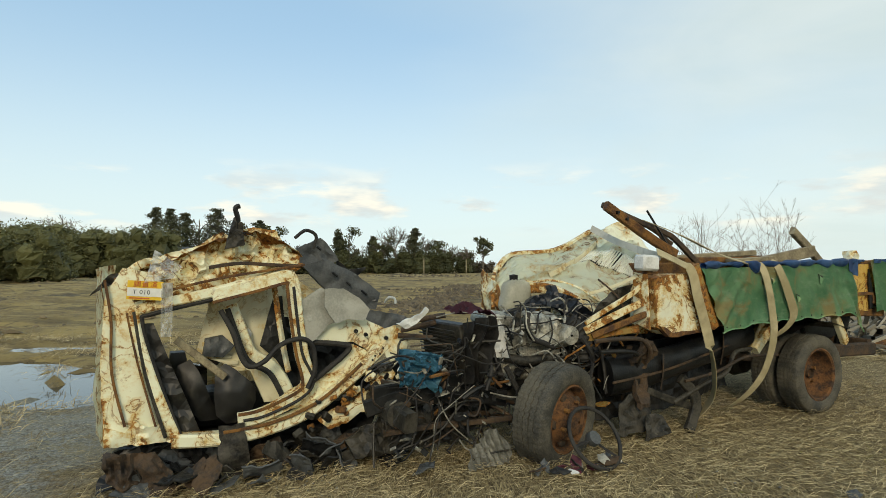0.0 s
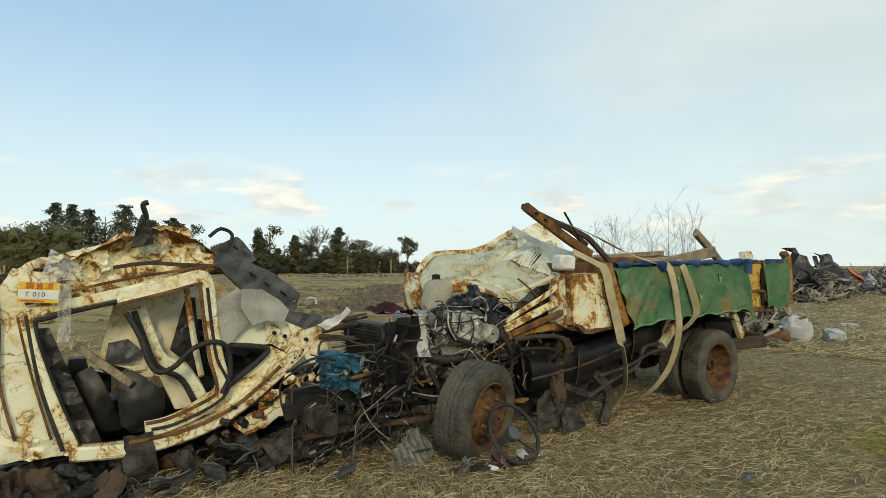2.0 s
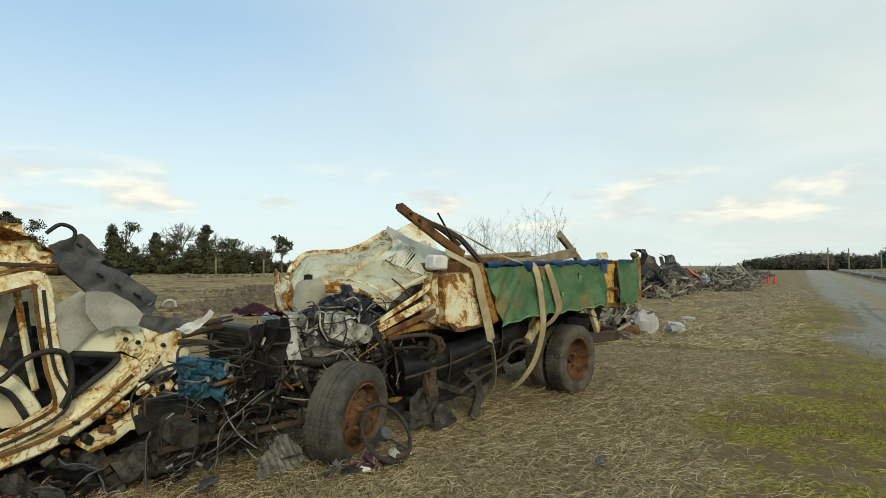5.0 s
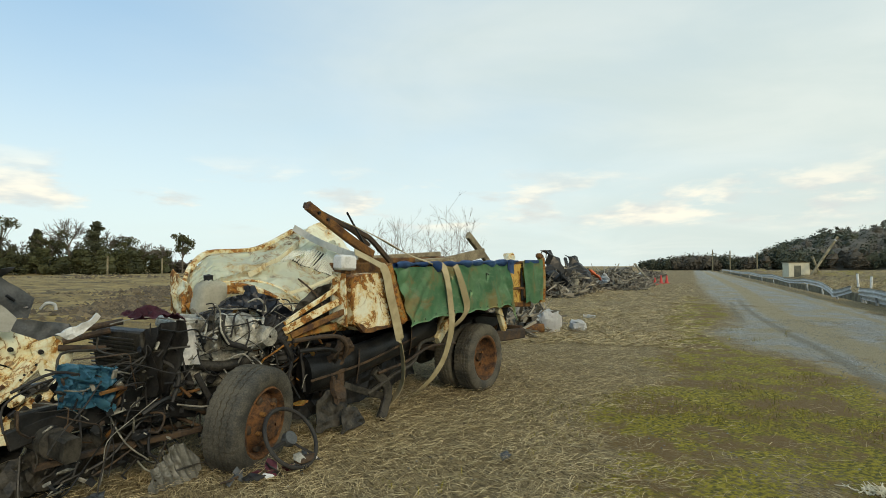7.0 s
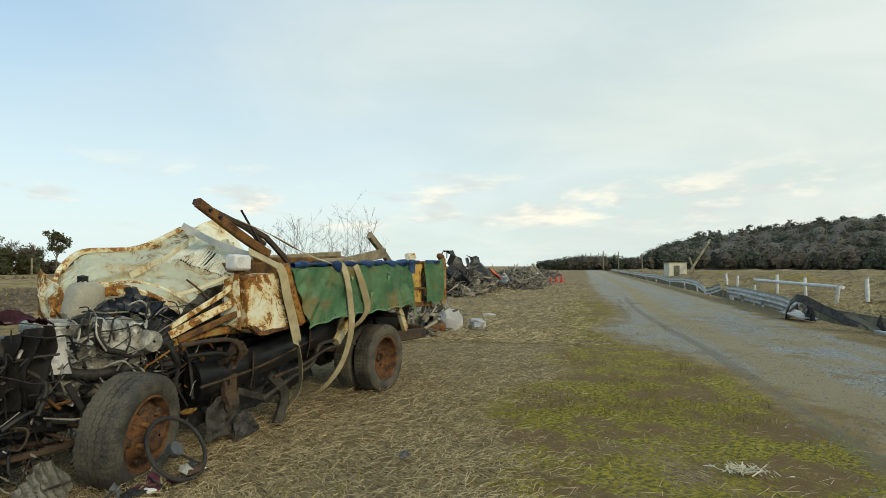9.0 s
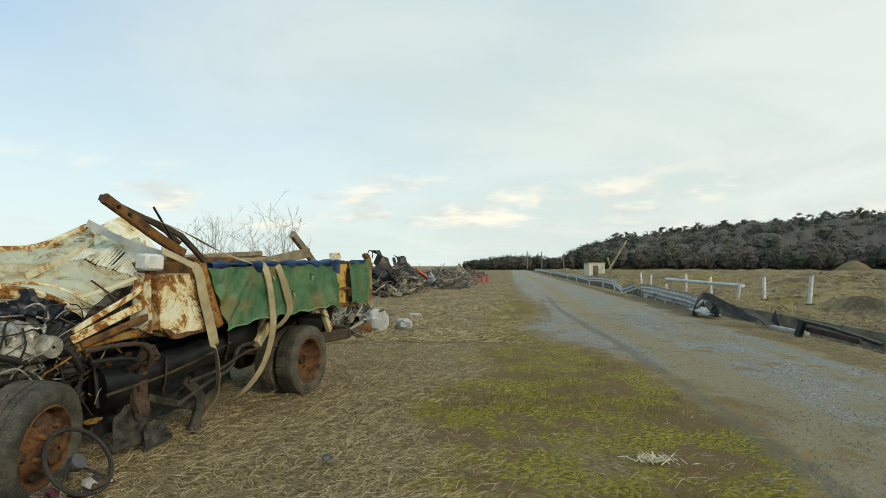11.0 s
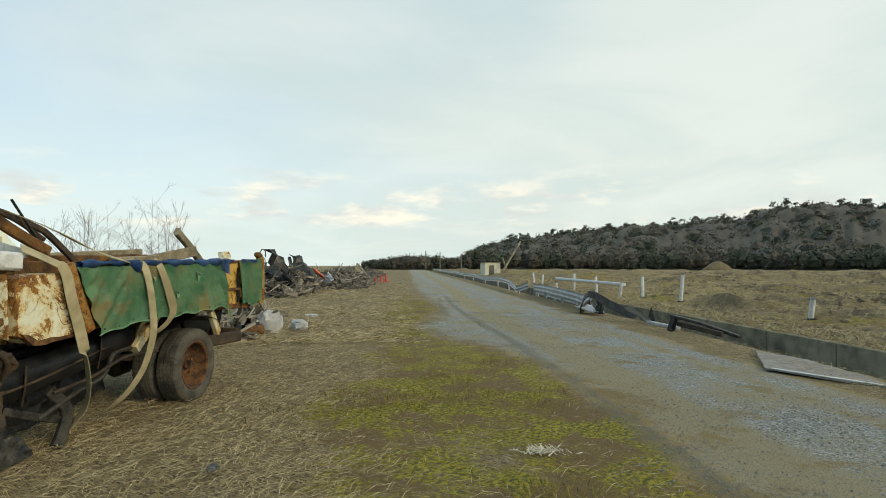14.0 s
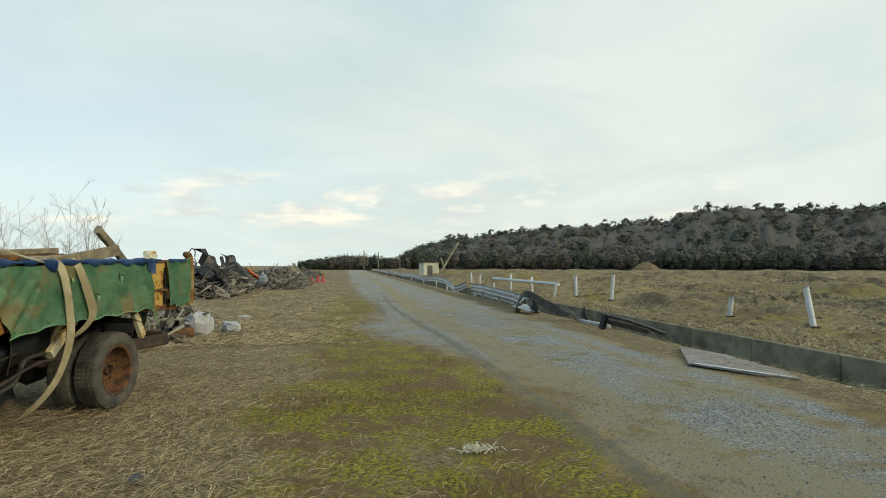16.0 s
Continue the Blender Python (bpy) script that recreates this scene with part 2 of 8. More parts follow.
M_RUBBER = plain("black rubber", (0.014, 0.014, 0.015), (0.038, 0.036, 0.032), 9.0, 0.7, gloss=0.3)
M_TYRE = plain("dusty weathered tyre rubber", (0.026, 0.026, 0.022), (0.105, 0.096, 0.072), 5.0, 0.82, 0.0, 90.0)
M_PLASTIC = plain("dark grey plastic", (0.035, 0.040, 0.044), (0.085, 0.092, 0.094), 4.0, 0.55)
M_PLASTIC_LIGHT = plain("light grey felt panel", (0.24, 0.245, 0.215), (0.36, 0.36, 0.315), 5.0, 0.8)
M_NAVY = plain("black-blue plastic cowl", (0.006, 0.008, 0.013), (0.017, 0.022, 0.031), 5.0, 0.42, gloss=0.35)
M_SEAT = cloth("black vinyl", (0.007, 0.007, 0.007), (0.026, 0.025, 0.024), 160.0, 0.5)
M_TARP = cloth("green tarpaulin", (0.075, 0.225, 0.105), (0.20, 0.38, 0.19), 300.0, 0.58, (0.36, 0.25, 0.09))
M_TARP_BLUE = cloth("blue tarpaulin", (0.016, 0.06, 0.20), (0.06, 0.155, 0.36), 300.0, 0.5)
M_SHEET_BLUE = cloth("pale blue crumpled sheet", (0.035, 0.15, 0.26), (0.12, 0.33, 0.44), 300.0, 0.45)
M_STRAP = cloth("dirty webbing", (0.25, 0.21, 0.11), (0.45, 0.39, 0.24), 260.0, 0.85)
M_STRAP_WHITE = cloth("pale webbing", (0.46, 0.45, 0.40), (0.62, 0.61, 0.55), 260.0, 0.85)
M_WOOD = plain("weathered grey timber", (0.13, 0.105, 0.065), (0.30, 0.26, 0.165), 10.0, 0.9)
M_BAG = cloth("white woven sack", (0.66, 0.67, 0.66), (0.84, 0.84, 0.81), 220.0, 0.7)
M_MAROON = cloth("maroon cloth", (0.055, 0.012, 0.022), (0.13, 0.03, 0.05), 200.0, 0.85)
M_ORANGE = plain("faded orange plastic", (0.50, 0.075, 0.02), (0.66, 0.14, 0.04), 6.0, 0.6)
M_RED = plain("red plastic", (0.42, 0.03, 0.025), (0.58, 0.06, 0.04), 6.0, 0.55)
M_CONCRETE = plain("stained concrete", (0.10, 0.088, 0.05), (0.29, 0.255, 0.165), 2.5, 0.92)
M_CONCRETE_DARK = plain("damp mossy concrete", (0.07, 0.07, 0.05), (0.17, 0.165, 0.12), 2.5, 0.9)
M_GALV = plain("dull galvanised steel", (0.24, 0.25, 0.245), (0.50, 0.52, 0.51), 3.0, 0.5, 0.25)
M_WHITE = plain("worn white paint", (0.48, 0.49, 0.47), (0.70, 0.71, 0.69), 6.0, 0.55)
M_ASPHALT = plain("broken asphalt", (0.17, 0.155, 0.135), (0.29, 0.27, 0.24), 8.0, 0.95)
M_STRAW = leaf_material("dry grass", (0.10, 0.068, 0.026), (0.68, 0.56, 0.31))
M_WEED = leaf_material("young weeds", (0.080, 0.074, 0.010), (0.30, 0.25, 0.018))
M_BROADLEAF = leaf_material("evergreen foliage", (0.018, 0.024, 0.010), (0.095, 0.10, 0.032))
M_BAMBOO = leaf_material("bamboo foliage", (0.040, 0.045, 0.015), (0.150, 0.150, 0.052))
M_CONIFER = leaf_material("dark cedar foliage", (0.026, 0.032, 0.018), (0.10, 0.108, 0.052))
M_TWIGS = leaf_material("bare winter twigs", (0.06, 0.05, 0.038), (0.17, 0.145, 0.11))
# Lifted, low-contrast tones put distance haze into the hill's colours.
M_HILL = leaf_material("winter woodland", (0.052, 0.046, 0.034), (0.108, 0.092, 0.064))
M_HILL_GREEN = leaf_material("evergreen woodland", (0.030, 0.037, 0.025), (0.072, 0.082, 0.046))
M_BARK = plain("grey bark", (0.07, 0.06, 0.045), (0.17, 0.15, 0.115), 8.0, 0.95)
M_RUBBLE = leaf_material("mixed rubble", (0.040, 0.036, 0.028), (0.42, 0.38, 0.29))

# ---- helpers for meshes ----
def mesh_from(name, verts, faces, material, tone=None, smooth=False):
    me = bpy.data.meshes.new(name)
    me.from_pydata([tuple(v) for v in verts], [], faces)
    me.materials.append(material)
    if tone is not None:
        me.attributes.new("tone", "FLOAT", "POINT").data.foreach_set("value", np.asarray(tone, np.float32))
    if smooth:
        me.polygons.foreach_set("use_smooth", [True] * len(me.polygons))
    return me


def lattice(ix, iy, seed):
    h = (ix * 374761393 + iy * 668265263 + seed * 974634777) & 0x7FFFFFFF
    h = ((h ^ (h >> 13)) * 1274126177) & 0x7FFFFFFF
    return ((h ^ (h >> 16)) & 0xFFFF) / 65535.0


def value_noise(x, y, seed=0):
    """Smooth noise from 0 to 1 on arrays."""
    ix, iy = np.floor(x).astype(np.int64), np.floor(y).astype(np.int64)
    fx, fy = x - ix, y - iy
    fx, fy = fx * fx * (3 - 2 * fx), fy * fy * (3 - 2 * fy)
    a, b = lattice(ix, iy, seed), lattice(ix + 1, iy, seed)
    c, d = lattice(ix, iy + 1, seed), lattice(ix + 1, iy + 1, seed)
    return (a * (1 - fx) + b * fx) * (1 - fy) + (c * (1 - fx) + d * fx) * fy


def fractal(x, y, seed=0, octaves=4):
    total, gain, norm = 0.0, 1.0, 0.0
    for k in range(octaves):
        total = total + gain * value_noise(x * 2 ** k, y * 2 ** k, seed + 17 * k)
        norm += gain
        gain *= 0.5
    return total / norm


def ramp(x, lo, hi):
    t = np.clip((x - lo) / (hi - lo), 0, 1)
    return t * t * (3 - 2 * t)


# ---- ground: s runs along the old road, w across it to the side of the ditch ----
ROAD_TURN = 38.7
S_DIR = Vector((math.cos(radians(ROAD_TURN)), math.sin(radians(ROAD_TURN)), 0))
W_DIR = Vector((S_DIR.y, -S_DIR.x, 0))
DITCH_NEAR, DITCH_FAR, DITCH_DEPTH = 6.25, 7.75, 0.75
PUDDLE = ((-5.3, 7.3, 2.6, 1.25), (-7.2, 8.3, 2.2, 0.9), (-3.9, 8.7, 1.4, 0.5))


def on_road(s, w, z=0.0):
    return Vector((S_DIR.x * s + W_DIR.x * w, S_DIR.y * s + W_DIR.y * w, z))


def puddle_mask(x, y):
    k = np.zeros_like(x)
    for cx, cy, rx, ry in PUDDLE:
        q = ((x - cx) / rx) ** 2 + ((y - cy) / ry) ** 2
        k = np.maximum(k, 1 - ramp(q + 1.1 * (fractal(x * 1.1, y * 1.1, 5) - 0.5), 0.45, 1.25))
    return k


def ground_height(s, w):
    x, y = S_DIR.x * s + W_DIR.x * w, S_DIR.y * s + W_DIR.y * w
    far = np.hypot(s, w)
    field = np.clip(ramp(-w, 6.5, 12) + ramp(w, 7.7, 9), 0, 1)
    fine = (fractal(x * 2.2, y * 2.2, 1) - 0.5) * (0.05 + 0.05 * field)
    lumps = (fractal(x * 0.45, y * 0.9, 2) - 0.5) * 0.34 * field
    ridge = np.maximum(fractal(x * 0.16, y * 0.3, 3, 5) - 0.56, 0) * np.where(w > 0, 2.4, 0.7) * field * ramp(far, 12, 30)
    ruts = np.sin((w + 3 * fractal(s * 0.05, w * 0.05, 8)) * 2.3) * 0.05 * field
    h = fine + (lumps + ridge + ruts) * (1 - ramp(far, 180, 400))
    h = h + np.maximum(fractal(s * 0.14, w * 0.62, 9, 5) - 0.53, 0) * 1.7 * ramp(w, 8.6, 11) * (1 - ramp(far, 60, 150))
    road = ramp(w, 1.2, 2.4) * (1 - ramp(w, 5.0, 5.8))
    h = h * (1 - 0.75 * road)
    bank = ramp(w, 7.74, 8.5) * 0.12
    trough = ((w > DITCH_NEAR) & (w < DITCH_FAR)) * 1.0
    pond = puddle_mask(x, y)
    h = h + bank - 0.16 * pond + 0.08 * pond * ramp(fractal(x * 2.2, y * 2.8, 31), 0.56, 0.70) * 2.0
    return h * (1 - trough) - DITCH_DEPTH * trough


def spread(lo, hi, finest, growth, inserts=()):
    values, side = [0.0], []
    for end in (hi, lo):
        d, out = 0.0, []
        while d < abs(end):
            d += max(finest, growth * d)
            out.append(math.copysign(d, end))
        side.append(out)
    values = sorted(side[1] + values + side[0] + list(inserts))
    kept = [values[0]]
    for v in values[1:]:
        if v - kept[-1] > 0.02 or v in inserts:
            if v in inserts and v - kept[-1] <= 0.02:
                kept[-1] = v
            else:
                kept.append(v)
    return np.array(kept)


def build_ground():
    s = spread(-1400, 1900, 0.16, 0.032)
    s = np.concatenate([s[s < -8][::3], s[s >= -8]])
    w = spread(-1700, 1700, 0.16, 0.032, (DITCH_NEAR - 0.03, DITCH_NEAR + 0.01, DITCH_FAR - 0.01, DITCH_FAR + 0.03))
    ss, ww = np.meshgrid(s, w, indexing="ij")
    x, y = S_DIR.x * ss + W_DIR.x * ww, S_DIR.y * ss + W_DIR.y * ww
    z = ground_height(ss, ww)
    ns, nw = len(s), len(w)
    idx = np.arange(ns * nw).reshape(ns, nw)
    faces = np.stack([idx[:-1, :-1], idx[:-1, 1:], idx[1:, 1:], idx[1:, :-1]], -1).reshape(-1, 4)[:, ::-1]
    me = bpy.data.meshes.new("ground")
    me.vertices.add(ns * nw)
    me.vertices.foreach_set("co", np.stack([x, y, z], -1).astype(np.float32).ravel())
    me.loops.add(faces.size)
    me.loops.foreach_set("vertex_index", faces.ravel().astype(np.int32))
    me.polygons.add(len(faces))
    me.polygons.foreach_set("loop_start", np.arange(0, faces.size, 4, dtype=np.int32))
    me.update(calc_edges=True)
    me.polygons.foreach_set("use_smooth", [True] * len(faces))
    me.materials.append(M_GROUND)
    # where the gravel, the moss, the matted grass and the wheel ruts lie
    left = np.interp(ss, [-50, 4, 8.2, 10.2, 11.5, 14.3, 18, 22.4, 30, 60, 200], [2.1, 2.1, 2.0, 1.5, 0.6, 0.1, 0.9, 0.9, 0.4, 0.1, 0.0])
    patch = fractal(x * 0.5, y * 0.5, 11)
    gravel = ramp(ww, left - 0.5, left + 1.1) * (1 - ramp(ww, 4.7, 5.5)) * (0.55 + 0.75 * patch)
    near_cab = ramp(-x, 1.9, 2.9) * (1 - ramp(y, 6.5, 8.0)) * ramp(y, 0.5, 2.0)
    gravel = np.maximum(gravel, near_cab * 0.72 * (0.5 + 0.7 * patch))
    moss = ramp(ww, -1.9, 0.2) * (1 - ramp(ww, left - 0.3, left + 0.6)) * (1 - 0.55 * ramp(ss, 12, 40)) * (0.15 + 1.3 * fractal(x * 0.7, y * 0.7, 12))
    moss = np.maximum(moss, 0.85 * ramp(ww, 7.8, 9) * (1 - ramp(ww, 24, 50)) * fractal(x * 0.3, y * 0.3, 14))
    straw = (1 - ramp(-ww, 7.5, 10)) * (1 - ramp(ww, 1.0, 2.4)) + ramp(ww, 4.9, 5.6) * (1 - ramp(ww, 12, 40))
    straw = np.maximum(straw, ramp(ww, 7.6, 8) * (0.35 + 0.5 * fractal(x * 0.2, y * 0.2, 15)))
    bend = np.interp(ss, [0, 8.2, 11.5, 14.8, 19.6, 21.8, 40], [2.2, 2.16, 2.12, 1.89, 1.74, 1.72, 2.2])
    mud = np.exp(-(((ww - bend) / 0.16) ** 2)) * (1 - ramp(ss, 26, 34)) * 0.9
    mud = np.maximum(mud, np.exp(-(((ww - bend - 1.5) / 0.25) ** 2)) * 0.45)
    curl_at = np.interp(ss, [16.4, 20.9, 26.7], [1.19, 1.26, 1.48])
    mud = np.maximum(mud, np.exp(-(((ww - curl_at) / 0.13) ** 2)) * ramp(ss, 15.5, 17) * (1 - ramp(ss, 25, 28)) * 0.9)
    dirt = np.exp(-(((ww - bend - 0.65) / 0.5) ** 2)) + 0.7 * np.exp(-(((ww - 4.5) / 0.3) ** 2))
    trough = (ww > DITCH_NEAR) & (ww < DITCH_FAR)
    mud = np.where(trough, 1.0, mud)
    for name, field in (("gravel", gravel), ("moss", moss), ("straw", straw), ("mud", mud), ("dirt", dirt), ("field", np.clip(0.45 * ramp(-ww, 7.5, 11) + ramp(ww, 7.9, 9), 0, 1))):
        me.attributes.new(name, "FLOAT", "POINT").data.foreach_set("value", field.astype(np.float32).ravel())
    return tagged(new("ground", me), "flat field of dry grass, soil and a gravel lane", "ground", kind="structure")


ground = build_ground()


def ground_z(x, y):
    x, y = np.asarray(x, float), np.asarray(y, float)
    return ground_height(x * S_DIR.x + y * S_DIR.y, x * W_DIR.x + y * W_DIR.y)


def water_material():
    m, n, p = shader("still water", 0.04)
    n.put(p.inputs["Base Color"], (0.035, 0.035, 0.028))
    relief(n, p, n.noise(world_place(n), 9.0, 2.0), 0.04, 0.01)
    return m


def build_puddle():
    bm = bmesh.new()
    bmesh.ops.create_grid(bm, x_segments=2, y_segments=2, size=0.5, matrix=Matrix.Translation((-6.2, 7.9, -0.045)) @ Matrix.Diagonal((9.0, 5.6, 1, 1)))
    me = bpy.data.meshes.new("water")
    bm.to_mesh(me)
    me.materials.append(water_material())
    tagged(new("water", me), "shallow puddle of flood water in the field", "puddle", kind="structure")


build_puddle()


# ---- dry grass and weeds ----
def blades(name, count, chooser, length, width, lift, material, label, seed):
    """Many thin bent blades as one mesh; chooser gives places and how dense they are there."""
    rng = np.random.default_rng(seed)
    x, y, keep = chooser(rng, count)
    x, y = x[keep], y[keep]
    n = len(x)
    a = rng.uniform(0, 2 * np.pi, n)
    size = rng.uniform(0.45, 1.25, n) * length
    rise = np.abs(rng.normal(0, lift, n)) + 0.03
    z = ground_z(x, y) + rng.uniform(0.0, 0.05, n)
    fx, fy = np.cos(a), np.sin(a)
    wx, wy = -fy * width, fx * width
    verts = np.zeros((n, 5, 3), np.float32)
    mid = 0.55
    verts[:, 0] = np.stack([x - wx, y - wy, z], -1)
    verts[:, 1] = np.stack([x + wx, y + wy, z], -1)
    mx, my, mz = x + fx * size * mid, y + fy * size * mid, z + size * rise * mid * 1.3
    verts[:, 2] = np.stack([mx + wx * 0.8, my + wy * 0.8, mz + width], -1)
    verts[:, 3] = np.stack([mx - wx * 0.8, my - wy * 0.8, mz - width * 0.5], -1)
    bend = rng.normal(0, 0.11, n)
    verts[:, 4] = np.stack([x + fx * size - fy * bend * size, y + fy * size + fx * bend * size, z + size * rise * rng.uniform(0.6, 1.2, n)], -1)
    base = (np.arange(n) * 5)[:, None]
    quads = (base + np.array([0, 1, 2, 3])).tolist()
    tris = (base + np.array([3, 2, 4])).tolist()
    tone = np.repeat(rng.uniform(-0.15, 1.25, n).clip(0, 1), 5)
    me = mesh_from(name, verts.reshape(-1, 3), quads + tris, material, tone)
    return tagged(new(name, me), label, "grass", kind="stuff")


def fan_places(rng, count, near, far, turn_lo, turn_hi, power=1.0):
    """Random places in a sector round the origin, thinning with the distance."""
    d = near + (far - near) * rng.random(count) ** power
    a = np.radians(rng.uniform(turn_lo, turn_hi, count))
    return d * np.sin(a), d * np.cos(a)


def straw_places(rng, count):
    x, y = fan_places(rng, count, 0.35, 17, -75, 100, 1.25)
    s, w = x * S_DIR.x + y * S_DIR.y, x * W_DIR.x + y * W_DIR.y
    clump = fractal(x * 1.3, y * 1.3, 41)
    k = (1 - ramp(w, -1.3, 0.5)) * (1 - ramp(-w, 7.0, 9.5)) * (0.35 + 1.1 * ramp(clump, 0.35, 0.65))
    k = k * (1 - 0.97 * ramp(-x, 1.7, 2.6) * (1 - ramp(y, 7.0, 9.0))) + 0.06 * (w < 2.0)
    k = np.maximum(k, 0.09 * (1 - ramp(w, 1.4, 2.2)) * (w > -1))
    k = k * (1 - 0.6 * ramp(w, -1.6, 0.0) * ramp(fractal(x * 0.7, y * 0.7, 12), 0.42, 0.6))
    k = np.maximum(k, 0.8 * ramp(w, 5.1, 5.7) * (w < DITCH_NEAR - 0.05))
    k = np.where(puddle_mask(x, y) > 0.3, 0.05, k)
    return x, y, rng.random(count) < k


def far_straw_places(rng, count):
    x, y = fan_places(rng, count, 11, 48, 8, 56, 1.2)
    w = x * W_DIR.x + y * W_DIR.y
    k = (1 - ramp(w, -0.8, 0.6)) * (1 - ramp(-w, 8.5, 12)) * (0.25 + ramp(fractal(x * 0.8, y * 0.8, 45), 0.35, 0.65))
    return x, y, rng.random(count) < k


def bank_places(rng, count):
    s = 2 + 55 * rng.random(count) ** 1.4
    w = DITCH_FAR + 0.05 + 24 * rng.random(count) ** 1.8
    x, y = S_DIR.x * s + W_DIR.x * w, S_DIR.y * s + W_DIR.y * w
    return x, y, rng.random(count) < 0.15 + 1.6 * ramp(fractal(s * 0.16, w * 0.9, 43), 0.40, 0.62)


def weed_places(rng, count):
    x, y = fan_places(rng, count, 0.35, 15, -20, 130, 1.2)
    w = x * W_DIR.x + y * W_DIR.y
    k = ramp(w, -2.2, 0.3) * (1 - ramp(w, 1.3, 2.2)) * ramp(fractal(x * 0.7, y * 0.7, 12), 0.44, 0.66) * ramp(fractal(x * 2.3, y * 2.3, 18), 0.45, 0.58)
    return x, y, rng.random(count) < k


blades("dry_grass", 400000, straw_places, 0.125, 0.0013, 0.18, M_STRAW, "flattened pale dry grass strewn over the ground", 51)
blades("verge_grass", 70000, far_straw_places, 0.24, 0.0045, 0.22, M_STRAW, "matted dry grass on the verge beyond the truck", 55)
blades("bank_grass", 120000, bank_places, 0.24, 0.0036, 0.42, M_STRAW, "withered grass on the bank of the ditch", 52)
blades("weeds", 170000, weed_places, 0.045, 0.0028, 0.9, M_WEED, "low yellow-green weeds and moss beside the lane", 53)


def marsh_places(rng, count):
    x, y = rng.uniform(-10.5, -2.4, count), rng.uniform(2.5, 12.5, count)
    k = ramp(fractal(x * 1.4, y * 1.8, 44), 0.48, 0.60) * 0.8
    return x, y, (rng.random(count) < k) & (ground_z(x, y) > -0.06)


blades("marsh_grass", 42000, marsh_places, 0.16, 0.0028, 0.45, M_STRAW, "clumps of dead grass round the puddle", 54)

# ---- ditch, woods and hill ----
def polar(turn, distance, z=0.0):
    a = radians(turn)
    return Vector((math.sin(a) * distance, math.cos(a) * distance, z))


def soup(centres, radii, per, leaf, rng, flat=0.75, tone=None):
    """Leaf triangles scattered through ellipsoids: arrays of vertices, faces and tones."""
    n = len(centres)
    c = np.repeat(centres, per, 0)
    r = np.repeat(radii, per, 0)
    d = rng.normal(size=(n * per, 3))
    d /= np.linalg.norm(d, axis=1)[:, None]
    k = rng.random(n * per) ** 0.38
    p = c + d * r * k[:, None]
    size = np.repeat(leaf, per) * rng.uniform(0.6, 1.4, n * per)
    a = rng.normal(size=(n * per, 3))
    b = rng.normal(size=(n * per, 3))
    a[:, 2] *= flat
    b[:, 2] *= flat
    a *= (size / np.linalg.norm(a, axis=1))[:, None]
    b *= (size / np.linalg.norm(b, axis=1))[:, None]
    v = np.stack([p, p + a, p + a * 0.6 + b, p + b * 0.8], 1).reshape(-1, 3)
    f = (np.arange(n * per) * 4)[:, None] + np.array([0, 1, 2, 3])
    t = rng.uniform(0, 1, n) if tone is None else tone
    # Leaves on a crown's upper side get a lighter tone, as skylight would.
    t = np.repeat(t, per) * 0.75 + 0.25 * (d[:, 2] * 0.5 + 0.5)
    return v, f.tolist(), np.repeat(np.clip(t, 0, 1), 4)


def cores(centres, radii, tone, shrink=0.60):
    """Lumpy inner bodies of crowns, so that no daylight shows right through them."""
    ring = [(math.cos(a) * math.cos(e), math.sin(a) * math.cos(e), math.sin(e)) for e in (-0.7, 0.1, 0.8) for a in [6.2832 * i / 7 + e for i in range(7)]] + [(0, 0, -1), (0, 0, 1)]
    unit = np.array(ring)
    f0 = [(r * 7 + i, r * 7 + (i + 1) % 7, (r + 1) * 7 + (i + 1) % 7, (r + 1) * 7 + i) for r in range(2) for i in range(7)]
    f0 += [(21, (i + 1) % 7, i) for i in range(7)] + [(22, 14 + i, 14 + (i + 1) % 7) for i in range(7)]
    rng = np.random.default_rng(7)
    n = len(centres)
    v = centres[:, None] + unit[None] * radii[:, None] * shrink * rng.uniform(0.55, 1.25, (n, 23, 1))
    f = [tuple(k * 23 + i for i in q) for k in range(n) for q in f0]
    # Cores take a darker tone that stands for shade inside the crown.
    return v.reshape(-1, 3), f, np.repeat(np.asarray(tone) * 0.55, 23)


def joined(a, b):
    n = len(a[0])
    return np.concatenate([a[0], b[0]]), a[1] + [tuple(i + n for i in q) for q in b[1]], np.concatenate([a[2], b[2]])


def limb(verts, faces, p, q, r0, r1, sides=4):
    axis = (q - p).normalized()
    side = axis.orthogonal().normalized()
    other = axis.cross(side)
    base = len(verts)
    for c, r in ((p, r0), (q, r1)):
        for i in range(sides):
            a = 2 * math.pi * i / sides
            verts.append(c + (side * math.cos(a) + other * math.sin(a)) * r)
    for i in range(sides):
        j = (i + 1) % sides
        faces.append((base + i, base + j, base + sides + j, base + sides + i))


def branch_out(verts, faces, p, heading, length, r, depth, rng, spread_by=0.55):
    q = p + heading * length
    limb(verts, faces, p, q, max(r, 0.028), max(r * 0.72, 0.024), 4 if depth > 1 else 3)
    if depth == 0:
        return
    for _ in range(3 if depth > 1 else 4):
        turn = Vector(rng.normal(0, spread_by, 3)) + Vector((0, 0, 0.16))
        start = p.lerp(q, rng.uniform(0.55, 1.0))
        branch_out(verts, faces, start, (heading + turn).normalized(), length * rng.uniform(0.6, 0.86), r * 0.62, depth - 1, rng, spread_by)


